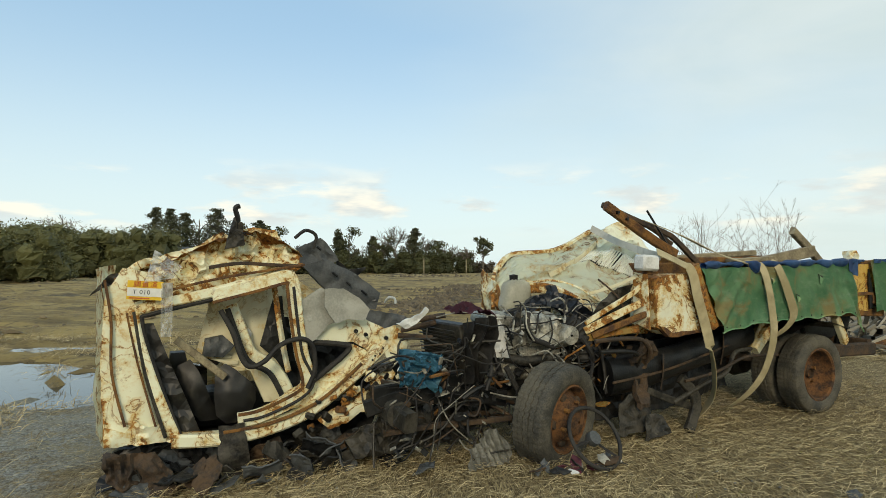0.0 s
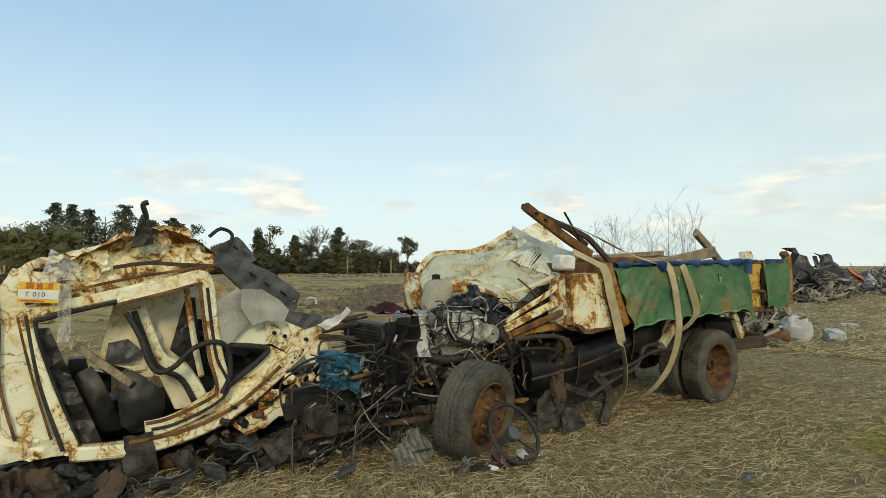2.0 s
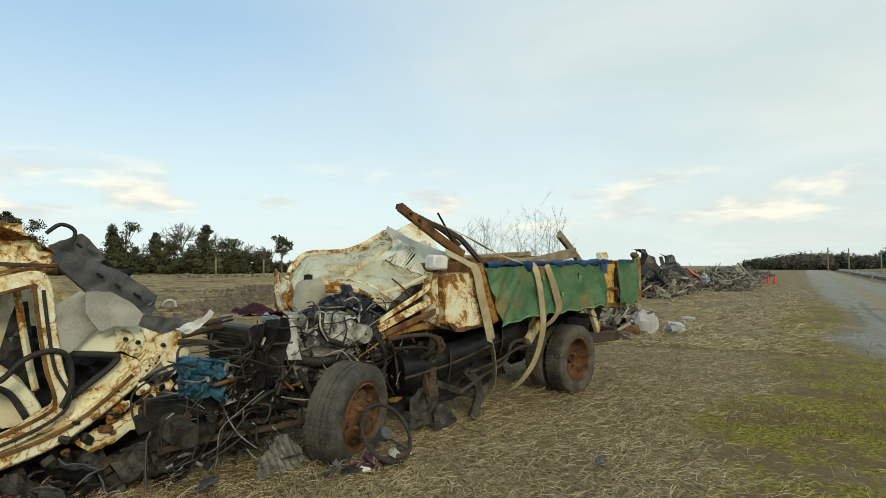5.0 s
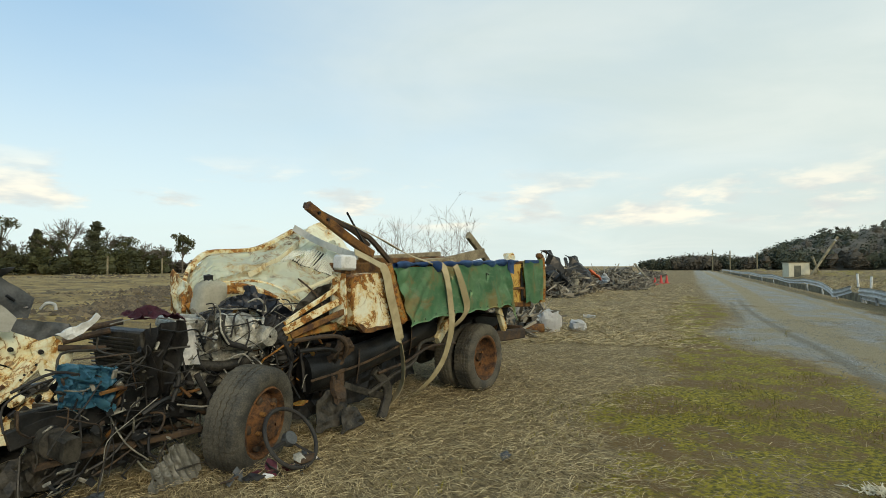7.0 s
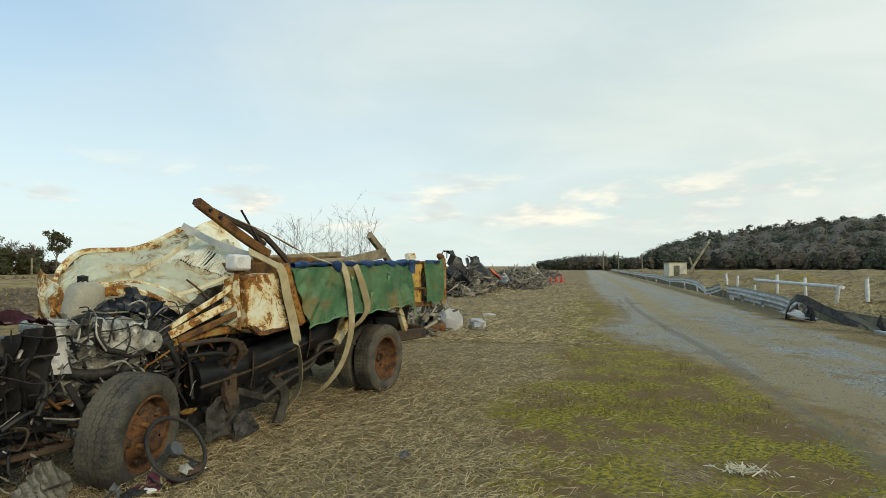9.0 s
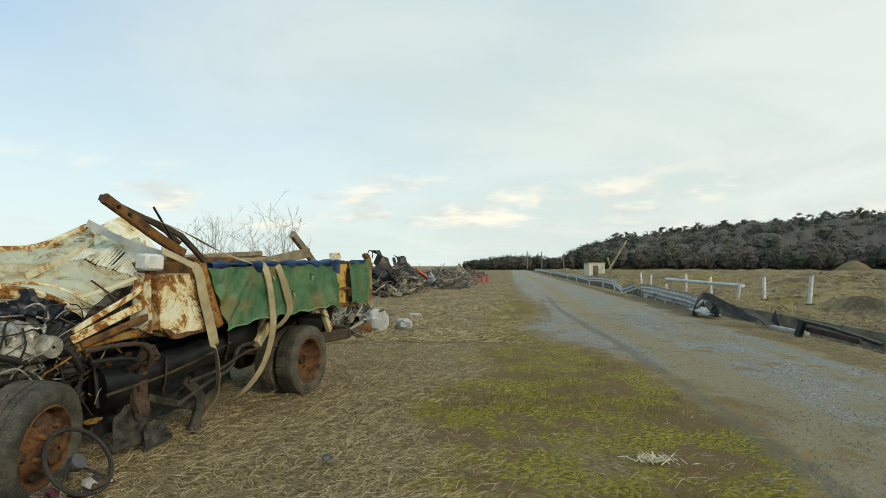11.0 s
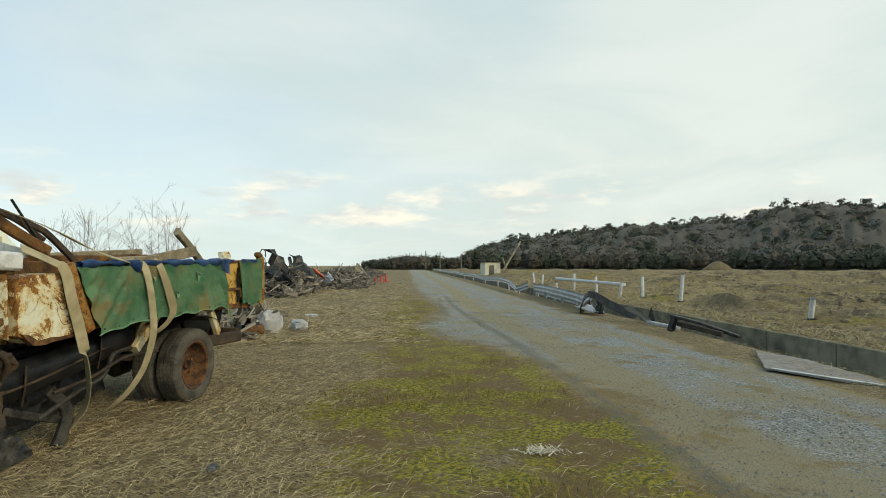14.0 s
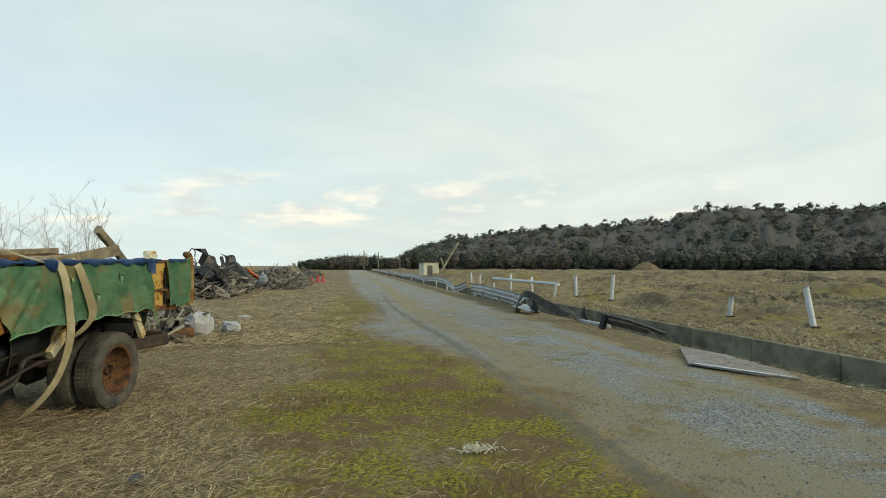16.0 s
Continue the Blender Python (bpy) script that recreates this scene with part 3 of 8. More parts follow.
def tree(kind, turn, distance, height, seed, label, wide=1.0):
    rng = np.random.default_rng(seed)
    at = polar(turn, distance)
    at.z = float(ground_z(at.x, at.y)) - 0.1
    root = new("tree")
    root.matrix_world = Matrix.Translation(at)
    tagged(root, label, "tree", "trees at the field's edge")
    verts, faces = [], []
    if kind == "bare":
        branch_out(verts, faces, Vector((0, 0, 0)), Vector((0, 0, 1)), height * 0.30, height * 0.022, 5, rng, 0.5 * wide)
        me = mesh_from("trunk", verts, faces, M_TWIGS, rng.random(len(verts)))
        part_ob = new("trunk", me)
        part_ob.parent = root
        return root
    limb(verts, faces, Vector((0, 0, 0)), Vector((0, 0, height * 0.9)), height * 0.022, height * 0.006, 6)
    tips = []
    if kind == "conifer":
        for z in np.linspace(0.22, 0.98, 15):
            for _ in range(5):
                a, reach = rng.uniform(0, 6.28), (1.10 - z) ** 0.75 * height * 0.27 * wide * rng.uniform(0.35, 1.3)
                tip = Vector((math.cos(a) * reach, math.sin(a) * reach, height * z + reach * 0.1))
                limb(verts, faces, Vector((0, 0, height * z)), tip, 0.05, 0.015, 3)
                tips.append((tip * 0.5 + Vector((0, 0, height * z * 0.5)), reach * 0.5 + 0.25))
                tips.append((tip, reach * 0.35 + 0.25))
        per, leaf, mat_leaf, squash = 40, 0.21, M_CONIFER, 0.6
    else:
        for _ in range(16):
            a, k = rng.uniform(0, 6.28), rng.uniform(0.45, 0.95)
            reach = height * 0.27 * wide * rng.uniform(0.3, 1.0)
            tip = Vector((math.cos(a) * reach, math.sin(a) * reach, height * k))
            limb(verts, faces, Vector((0, 0, height * k * 0.62)), tip, height * 0.010, 0.02, 3)
            tips.append((tip, height * rng.uniform(0.07, 0.14)))
        per, leaf, mat_leaf, squash = 90, 0.24, M_BROADLEAF if kind == "broadleaf" else M_BAMBOO, 0.75
    c = np.array([t[0] for t in tips])
    r = np.array([[t[1], t[1], t[1] * squash] for t in tips])
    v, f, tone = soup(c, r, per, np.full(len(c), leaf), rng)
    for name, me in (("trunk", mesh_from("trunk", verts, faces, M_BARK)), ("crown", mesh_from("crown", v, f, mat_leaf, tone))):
        ob = new(name, me)
        ob.parent = root
    return root


def wood(name, turn_lo, turn_hi, distance, depth, height, count, material, label, seed, per=70, leaf=0.4, uneven=0.3):
    """A dense far wood or thicket: crowns down to the ground, one object."""
    rng = np.random.default_rng(seed)
    a = np.radians(rng.uniform(turn_lo, turn_hi, count))
    d = distance + depth * rng.random(count)
    top = height * (1 - uneven + 2 * uneven * fractal(np.degrees(a) * 0.8, d * 0.05, seed)) * rng.uniform(0.75, 1.1, count)
    x, y = np.sin(a) * d, np.cos(a) * d
    centres, radii = [], []
    for k, q in ((0.22, 0.34), (0.5, 0.34), (0.80, 0.25)):
        centres.append(np.stack([x + rng.normal(0, 0.5, count), y + rng.normal(0, 0.5, count), top * k], -1))
        radii.append(np.stack([top * q * 0.9 + 0.3, top * q * 0.9 + 0.3, top * q], -1))
    # Lower layers get a darker tone, put in as shade under the crowns.
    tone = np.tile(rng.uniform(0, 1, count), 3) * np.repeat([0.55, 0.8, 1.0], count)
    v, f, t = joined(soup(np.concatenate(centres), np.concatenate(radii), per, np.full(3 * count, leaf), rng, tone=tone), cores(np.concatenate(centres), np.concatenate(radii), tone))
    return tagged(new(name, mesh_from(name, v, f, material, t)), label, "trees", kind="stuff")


HILL_TURN = (46.5, 48, 50.5, 53.8, 56, 58, 60.5, 67, 72.6, 77.8, 81.8, 83.5, 87.4, 91.7, 98, 106, 118)
HILL_TOP = (0.0, 0.5, 1.2, 1.2, 0.9, 2.2, 3.1, 3.75, 4.35, 4.4, 4.7, 5.6, 5.75, 5.35, 5.4, 5.6, 4.0)


def hill_height(turn, d):
    """Height of the wooded hill, from the angle under which its crest stands."""
    crest = np.tan(np.radians(np.interp(turn, HILL_TURN, HILL_TOP))) * 275
    return np.maximum(crest - 6.5, 0.0) * ramp(d, 205, 275) * (1 - ramp(d, 330, 470))


def build_hill():
    turns, ds = np.linspace(44, 122, 320), np.concatenate([np.linspace(195, 300, 44), np.linspace(310, 480, 12)])
    t, d = np.meshgrid(turns, ds, indexing="ij")
    z = hill_height(t, d) + (2.6 + 4.0 * fractal(t * 1.6, d * 0.12, 61)) * ramp(d, 201, 211) * np.clip(np.interp(t, HILL_TURN, HILL_TOP) / 2.6, 0.15, 1.0) - 0.4
    v = np.stack([np.sin(np.radians(t)) * d, np.cos(np.radians(t)) * d, z], -1).reshape(-1, 3)
    n = len(ds)
    f = [(i * n + j, i * n + j + 1, (i + 1) * n + j + 1, (i + 1) * n + j) for i in range(len(turns) - 1) for j in range(n - 1)]
    me = mesh_from("hill", v, f, M_HILL, 0.1 + 0.4 * fractal(v[:, 0] * 0.1, v[:, 1] * 0.1, 65), True)
    tagged(new("hill", me), "long wooded hill across the field", "hill", kind="structure")
    rng = np.random.default_rng(62)
    count = 3400
    t = rng.uniform(47, 108, count)
    d = 203 + 130 * rng.random(count) ** 1.5
    z = hill_height(t, d)
    rise = np.clip(0.35 + np.interp(t, HILL_TURN, HILL_TOP) / 2.6, 0.45, 1.0)
    tall = (rng.uniform(3.2, 7.0, count) + 1.2 * (rng.random(count) < 0.1)) * rise
    x, y = np.sin(np.radians(t)) * d, np.cos(np.radians(t)) * d
    kind = fractal(t * 0.55, d * 0.035, 64) + rng.normal(0, 0.06, count) + 0.10 * ramp(d, 235, 285) - 0.03
    for name, pick, mat_leaf, label in (("evergreens", kind > 0.52, M_HILL_GREEN, "dark evergreens on the hill"),
                                        ("bare_woods", kind <= 0.52, M_HILL, "bare brown winter woods on the hill")):
        c = np.stack([x, y, z + tall * 0.5], -1)[pick]
        wide = (tall * rng.uniform(0.34, 0.55, count))[pick]
        r = np.stack([wide, wide, tall[pick] * 0.52], -1)
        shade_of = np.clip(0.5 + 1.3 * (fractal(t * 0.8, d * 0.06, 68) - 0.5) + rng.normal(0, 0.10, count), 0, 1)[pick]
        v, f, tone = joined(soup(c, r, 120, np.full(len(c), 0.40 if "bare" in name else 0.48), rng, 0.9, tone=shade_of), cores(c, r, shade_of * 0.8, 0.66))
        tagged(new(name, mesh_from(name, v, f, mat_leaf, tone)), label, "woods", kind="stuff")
    # pines that stand clear of the crest, with bare stems and flat layered tops
    verts, faces, centres, radii = [], [], [], []
    for _ in range(90):
        a = float(rng.uniform(61, 107))
        q = polar(a, float(rng.uniform(268, 300)))
        q.z = float(hill_height(np.array(a), np.array(272.0)))
        h = float(rng.uniform(6.0, 8.2))
        limb(verts, faces, q, q + Vector((float(rng.normal(0, 0.5)), 0, h * 0.95)), 0.22, 0.08, 4)
        for k in range(4):
            centres.append((q.x + rng.normal(0, 1.1), q.y + rng.normal(0, 1.1), q.z + h * (0.66 + 0.10 * k)))
            radii.append((1.9 - 0.3 * k, 1.9 - 0.3 * k, 0.55))
    v, f, tone = soup(np.array(centres), np.array(radii), 60, np.full(len(centres), 0.42), rng, 0.8)
    v, f, tone = joined((v, f, tone), (np.array([tuple(p) for p in verts]), [tuple(q) for q in faces], np.full(len(verts), 0.4)))
    tagged(new("crest_pines", mesh_from("crest_pines", v, f, M_HILL_GREEN, tone)), "tall pines along the crest of the hill", "woods", kind="stuff")


build_hill()
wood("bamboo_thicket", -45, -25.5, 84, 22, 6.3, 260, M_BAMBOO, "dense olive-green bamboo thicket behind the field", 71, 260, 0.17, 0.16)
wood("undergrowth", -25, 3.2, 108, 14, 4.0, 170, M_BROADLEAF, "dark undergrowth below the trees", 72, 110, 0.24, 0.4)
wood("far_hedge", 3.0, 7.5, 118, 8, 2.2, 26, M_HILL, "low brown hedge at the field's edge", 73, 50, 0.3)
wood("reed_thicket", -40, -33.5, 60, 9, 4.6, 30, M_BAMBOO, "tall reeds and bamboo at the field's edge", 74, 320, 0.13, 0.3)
for kind, turn, d, h, wide in (("conifer", -26.4, 116, 12.0, 1.0), ("conifer", -25.2, 112, 11.6, 0.9), ("conifer", -23.9, 118, 11.2, 1.1),
                               ("broadleaf", -22.8, 114, 11.0, 1.1), ("conifer", -21.2, 112, 11.8, 1.3), ("conifer", -19.2, 116, 9.6, 1.0),
                               ("conifer", -17.6, 112, 9.8, 1.2), ("broadleaf", -16.4, 116, 9.4, 1.1), ("conifer", -10.2, 112, 7.6, 1.0),
                               ("broadleaf", -9.2, 110, 8.6, 1.0), ("conifer", -6.9, 114, 7.2, 0.9), ("broadleaf", -6.0, 110, 7.0, 1.1),
                               ("conifer", -2.8, 110, 8.6, 1.0), ("broadleaf", -0.9, 114, 6.6, 1.2), ("broadleaf", 3.95, 104, 6.6, 0.9)):
    tree(kind, turn, d, h, int(abs(turn) * 10), {"conifer": "dark cedar at the edge of the field", "broadleaf": "evergreen tree with a rounded broken crown"}[kind], wide)
for turn, d, h, wide in ((-33.8, 100, 12.5, 1.5), (-28.5, 112, 8.6, 1.1), (-4.6, 110, 10.4, 1.0), (-3.6, 116, 8.4, 1.0), (-1.8, 112, 8.4, 1.2), (-5.4, 114, 7.6, 1.0),
                         (0.6, 118, 6.6, 1.2), (1.7, 116, 7.2, 1.2), (2.6, 114, 6.0, 1.2), (-8.0, 118, 7.4, 1.1), (-0.2, 116, 6.8, 1.0), (-14.0, 115, 8.0, 1.0)):
    tree("bare", turn, d, h, int(abs(turn) * 10) + 500, "bare winter tree with fine grey twigs", wide)

# ---- shapes ----
TRUCK = pose(0.925, 4.32, 0, 0, 0, 27)  # u runs back along the truck, v across it, away from the lane
base_of = {}
dice = random.Random(4)


def V(*p):
    return Vector(p)


def thing(name, base, label, category, group="", at=TRUCK):
    ob = new(name)
    ob.matrix_world = at @ Matrix.Translation(base)
    base_of[ob] = Vector(base)
    return tagged(ob, label, category, group)


def part(name, bm, material, parent, label="", smooth=False):
    """Link a bmesh, in the coordinates of the thing's site, as one mesh under a thing or a part."""
    base = base_of[parent]
    bm.transform(Matrix.Translation(-base))
    bmesh.ops.recalc_face_normals(bm, faces=bm.faces)
    me = bpy.data.meshes.new(name)
    bm.to_mesh(me)
    bm.free()
    me.materials.append(material)
    if smooth:
        me.polygons.foreach_set("use_smooth", [True] * len(me.polygons))
        me.set_sharp_from_angle(angle=radians(38))
    ob = new(name, me)
    ob.parent = parent
    base_of[ob] = base
    if label:
        ob["label"] = label
    return ob


def box(c, size, rot=(0, 0, 0), bevel=0.006, bm=None):
    bm = bm or bmesh.new()
    made = bmesh.ops.create_cube(bm, size=1.0, matrix=pose(*c, *rot) @ Matrix.Diagonal((*size, 1)))
    if bevel:
        edges = {e for v in made["verts"] for e in v.link_edges}
        bmesh.ops.bevel(bm, geom=list(edges), offset=min(bevel, min(size) * 0.3), segments=1, affect="EDGES", profile=0.7)
    return bm


def curve(points, steps=6):
    """A smooth line through the points."""
    p = [Vector(q) for q in points]
    if steps < 2 or len(p) < 3:
        return p
    out = []
    for i in range(len(p) - 1):
        a, b, c, d = p[max(i - 1, 0)], p[i], p[i + 1], p[min(i + 2, len(p) - 1)]
        for k in range(steps):
            t = k / steps
            out.append(0.5 * (2 * b + (c - a) * t + (2 * a - 5 * b + 4 * c - d) * t * t + (3 * b - a - 3 * c + d) * t ** 3))
    return out + [p[-1]]


def sweep(points, ring, closed=False, bm=None):
    """Carry a ring of 2D points along a line; ring(i, k) may change on the way."""
    bm = bm or bmesh.new()
    rows, side = [], None
    n = len(points)
    for i, p in enumerate(points):
        ahead = points[(i + 1) % n] if closed or i < n - 1 else p
        behind = points[i - 1] if closed or i > 0 else p
        axis = (ahead - behind).normalized()
        if side is None:
            side = axis.cross(Vector((0, 0, 1)))
            side = side.normalized() if side.length > 0.05 else axis.orthogonal().normalized()
        side = (side - axis * side.dot(axis)).normalized()
        other = axis.cross(side)
        rows.append([bm.verts.new(p + side * x + other * y) for x, y in ring(i / max(n - 1, 1))])
    m = len(rows[0])
    for i in range(n if closed else n - 1):
        a, b = rows[i], rows[(i + 1) % n]
        for j in range(m):
            bm.faces.new((a[j], a[(j + 1) % m], b[(j + 1) % m], b[j]))
    if not closed:
        bm.faces.new(rows[0])
        bm.faces.new(rows[-1][::-1])
    return bm


def tube(points, r, sides=8, steps=6, closed=False, bm=None, ribs=0):
    def ring(t):
        q = r * (1 + (0.10 * math.sin(t * ribs * 6.28) if ribs else 0))
        return [(math.cos(6.2832 * i / sides) * q, math.sin(6.2832 * i / sides) * q) for i in range(sides)]
    return sweep(curve(points, steps), ring, closed, bm)


def bar(points, wide, high, steps=1, bm=None):
    w, h, k = wide / 2, high / 2, min(wide, high) * 0.16
    ring = [(-w, -h + k), (-w + k, -h), (w - k, -h), (w, -h + k), (w, h - k), (w - k, h), (-w + k, h), (-w, h - k)]
    return sweep(curve(points, steps), lambda t: ring, False, bm)


def sheet(f, nu, nv, thick=0.006, bm=None):
    """A bent sheet f(a, b) with thickness, a and b from 0 to 1."""
    bm = bm or bmesh.new()
    grid = [[bm.verts.new(f(i / nu, j / nv)) for j in range(nv + 1)] for i in range(nu + 1)]
    faces = [bm.faces.new((grid[i][j], grid[i + 1][j], grid[i + 1][j + 1], grid[i][j + 1])) for i in range(nu) for j in range(nv)]
    bmesh.ops.solidify(bm, geom=faces, thickness=thick)
    return bm


def rough_noise(p, scale, seed=0.0):
    q = Vector(p) * scale + Vector((seed * 3.1, seed * 1.7, seed * 2.3))
    return noise.noise(q) + 0.6 * (0.5 - abs(noise.noise(q * 2.1)) * 2)


def panel(outline, at, thick=0.02, dent=0.02, scale=3.0, seed=1.0, size=0.09, torn=0.0, hole=None):
    """A dented plate cut to an outline; at(a, b) sets it in space."""
    bm = bmesh.new()
    face = bm.faces.new([bm.verts.new((a, b, 0)) for a, b in outline])
    bmesh.ops.triangulate(bm, faces=[face])
    for _ in range(9):
        long_edges = [e for e in bm.edges if e.calc_length() > size]
        if not long_edges:
            break
        bmesh.ops.subdivide_edges(bm, edges=long_edges, cuts=1)
        bmesh.ops.triangulate(bm, faces=[q for q in bm.faces if len(q.verts) > 3])
        bmesh.ops.beautify_fill(bm, faces=bm.faces, edges=[e for e in bm.edges if not e.is_boundary])
    facing = {}
    for v in bm.verts:
        a, b = v.co.x, v.co.y
        if torn and v.is_boundary:
            a += torn * rough_noise((a, b, 5), 11.0, seed)
            b += torn * rough_noise((a, b, 9), 11.0, seed)
        p = Vector(at(a, b))
        d = dent * rough_noise((a, b, 0), scale, seed)
        n = Vector(at(a + 0.01, b)) - p
        m = Vector(at(a, b + 0.01)) - p
        n = n.cross(m).normalized()
        v.co = p + n * d
        facing[tuple(round(x, 6) for x in v.co)] = n
    made = bmesh.ops.extrude_face_region(bm, geom=bm.faces[:])
    for v in made["geom"]:
        if isinstance(v, bmesh.types.BMVert):
            v.co -= facing[tuple(round(x, 6) for x in v.co)] * thick
    return bm


def lathe(profile, turns=40, bm=None, m=None):
    """Turn a profile of (radius, offset) about the local y axis."""
    bm = bm or bmesh.new()
    m = m or Matrix()
    rows = []
    for i in range(turns):
        a = 6.2831853 * i / turns
        rows.append([bm.verts.new(m @ Vector((math.cos(a) * r, y, math.sin(a) * r))) for r, y in profile])
    for i in range(turns):
        a, b = rows[i], rows[(i + 1) % turns]
        for j in range(len(profile) - 1):
            bm.faces.new((a[j], a[j + 1], b[j + 1], b[j]))
    return bm


def ribbon(points, wide, thick=0.005, across=(0, 1, 0), steps=6, seed=0.0):
    """A flat strap along a line, its width turning a little on the way."""
    pts = curve(points, steps)
    bm = bmesh.new()
    rows = []
    for i, p in enumerate(pts):
        t = i / (len(pts) - 1)
        axis = (pts[min(i + 1, len(pts) - 1)] - pts[max(i - 1, 0)]).normalized()
        flat = Vector(across) if not callable(across) else Vector(across(t))
        flat = (flat - axis * flat.dot(axis)).normalized()
        flat = Matrix.Rotation(0.22 * noise.noise(Vector((t * 5, seed, 0))), 3, axis) @ flat
        up = axis.cross(flat)
        w, h = wide / 2, thick / 2
        rows.append([bm.verts.new(p + flat * x + up * y) for x, y in ((-w, -h), (0, -h * 1.4), (w, -h), (w, h), (0, h * 1.4), (-w, h))])
    for a, b in zip(rows, rows[1:]):
        for j in range(6):
            bm.faces.new((a[j], a[(j + 1) % 6], b[(j + 1) % 6], b[j]))
    bm.faces.new(rows[0])
    bm.faces.new(rows[-1][::-1])
    return bm

# ---- the wrecked dump truck ----
truck = thing("wrecked_truck", (1.6, 0.8, 0.0), "stripped rusty dump truck without its cab, sunk in dry grass", "truck")


def tyre_mesh(m, radius, wide, rim_r):
    h = wide / 2
    profile = [(rim_r, -h * 0.72), (rim_r + 0.02, -h * 0.9), (radius - 0.10, -h * 1.04), (radius - 0.045, -h * 0.99), (radius - 0.016, -h * 0.86)]
    for k in (-0.64, -0.32, 0.0, 0.32, 0.64):
        profile += [(radius - 0.004 * abs(k) * 3, h * (k - 0.125)), (radius - 0.004 * abs(k) * 3, h * (k + 0.125)), (radius - 0.011, h * (k + 0.135)), (radius - 0.011, h * (k + 0.185))]
    profile += [(radius - 0.016, h * 0.86), (radius - 0.045, h * 0.99), (radius - 0.10, h * 1.04), (rim_r + 0.02, h * 0.9), (rim_r, h * 0.72)]
    turns = 180
    bm = lathe(profile, turns)
    # tread blocks: a cut across the ribs at every fourth turn, ribs in a zigzag, the foot pressed flat
    for i, v in enumerate(list(bm.verts)):
        r, turn = math.hypot(v.co.x, v.co.z), i // len(profile)
        if r > radius - 0.03:
            v.co.y += 0.004 * (1 if turn // 2 % 2 else -1)
            if turn % 3 == 0 and r > radius - 0.012:
                v.co.x, v.co.z = v.co.x * (1 - 0.005 / r), v.co.z * (1 - 0.005 / r)
        elif r > radius - 0.09 and turn % 6 < 2:
            v.co.y += math.copysign(0.004, v.co.y)
        v.co *= 1 + 0.010 * noise.noise(v.co * 4)
    bm.transform(m)
    return bm


def build_wheel(name, at, radius, wide, rim_r, label, dished=True, rusty=M_RUST, blue=False):
    """Wheel whose outer face looks along -y of its own pose."""
    m = at
    ty = tyre_mesh(m, radius, wide, rim_r)
    wheel = part(name, lathe([(rim_r * 0.2, wide * 0.1), (rim_r * 0.2, -wide * 0.05)], 12, m=m), M_RUST_DARK, truck, label)
    part("tyre", ty, M_TYRE, wheel, "worn dusty black tyre", True)
    h = wide / 2
    if dished:
        rim = [(rim_r + 0.018, -h * 0.86), (rim_r + 0.004, -h * 0.90), (rim_r - 0.012, -h * 0.78), (rim_r - 0.02, -h * 0.2), (rim_r - 0.035, h * 0.25), (rim_r * 0.72, h * 0.5), (rim_r * 0.42, h * 0.42), (rim_r * 0.40, h * 0.2), (0.01, h * 0.18)]
    else:
        rim = [(rim_r + 0.018, -h * 0.86), (rim_r + 0.004, -h * 0.92), (rim_r - 0.014, -h * 0.75), (rim_r - 0.02, -h * 0.3), (rim_r * 0.80, -h * 0.42), (rim_r * 0.62, -h * 0.95), (rim_r * 0.44, -h * 1.02), (rim_r * 0.40, -h * 1.35), (rim_r * 0.25, -h * 1.42), (0.01, -h * 1.44)]
    part("rim", lathe(rim, 44, m=m), M_RIM, wheel, "heavily rusted steel rim", True)
    for i in range(6):
        a = 6.2832 * i / 6 + 0.3
        r = rim_r * 0.55
        y = (h * 0.42) if dished else -h * 1.0
        part("wheel_nut", lathe([(0.001, y - 0.03), (0.016, y - 0.03), (0.018, y + 0.02)], 6, m=m @ Matrix.Translation((math.cos(a) * r, 0, math.sin(a) * r))), rusty, wheel)
    if not dished:
        for i in range(5):
            a = 6.2832 * i / 5 + 0.7
            c = Vector((math.cos(a) * rim_r * 0.72, -h * 0.70, math.sin(a) * rim_r * 0.72))
            part("hand_hole", lathe([(0.001, -0.012), (0.026, -0.012), (0.034, -0.002), (0.034, 0.02)], 12, m=m @ Matrix.Translation(c)), M_RUST_DARK, wheel, "dark hole in the rim")
    return wheel


build_wheel("front_wheel", pose(0.0, 0.15, 0.315, 5, 0, 20), 0.405, 0.28, 0.245, "front wheel with a flat dusty tyre and flaking rust", False)
build_wheel("rear_wheel", pose(3.17, 0.13, 0.375, 0, 0, 0), 0.395, 0.23, 0.245, "outer rear wheel with a rusted dished rim")
build_wheel("rear_wheel", pose(3.17, 0.40, 0.375, 0, 0, 0), 0.395, 0.23, 0.245, "inner rear wheel of the pair")
build_wheel("rear_wheel", pose(3.17, 1.62, 0.375, 0, 0, 180), 0.395, 0.23, 0.245, "far rear wheel")
build_wheel("front_wheel", pose(0.05, 1.55, 0.33, 0, 0, 190), 0.385, 0.22, 0.235, "far front wheel", False)

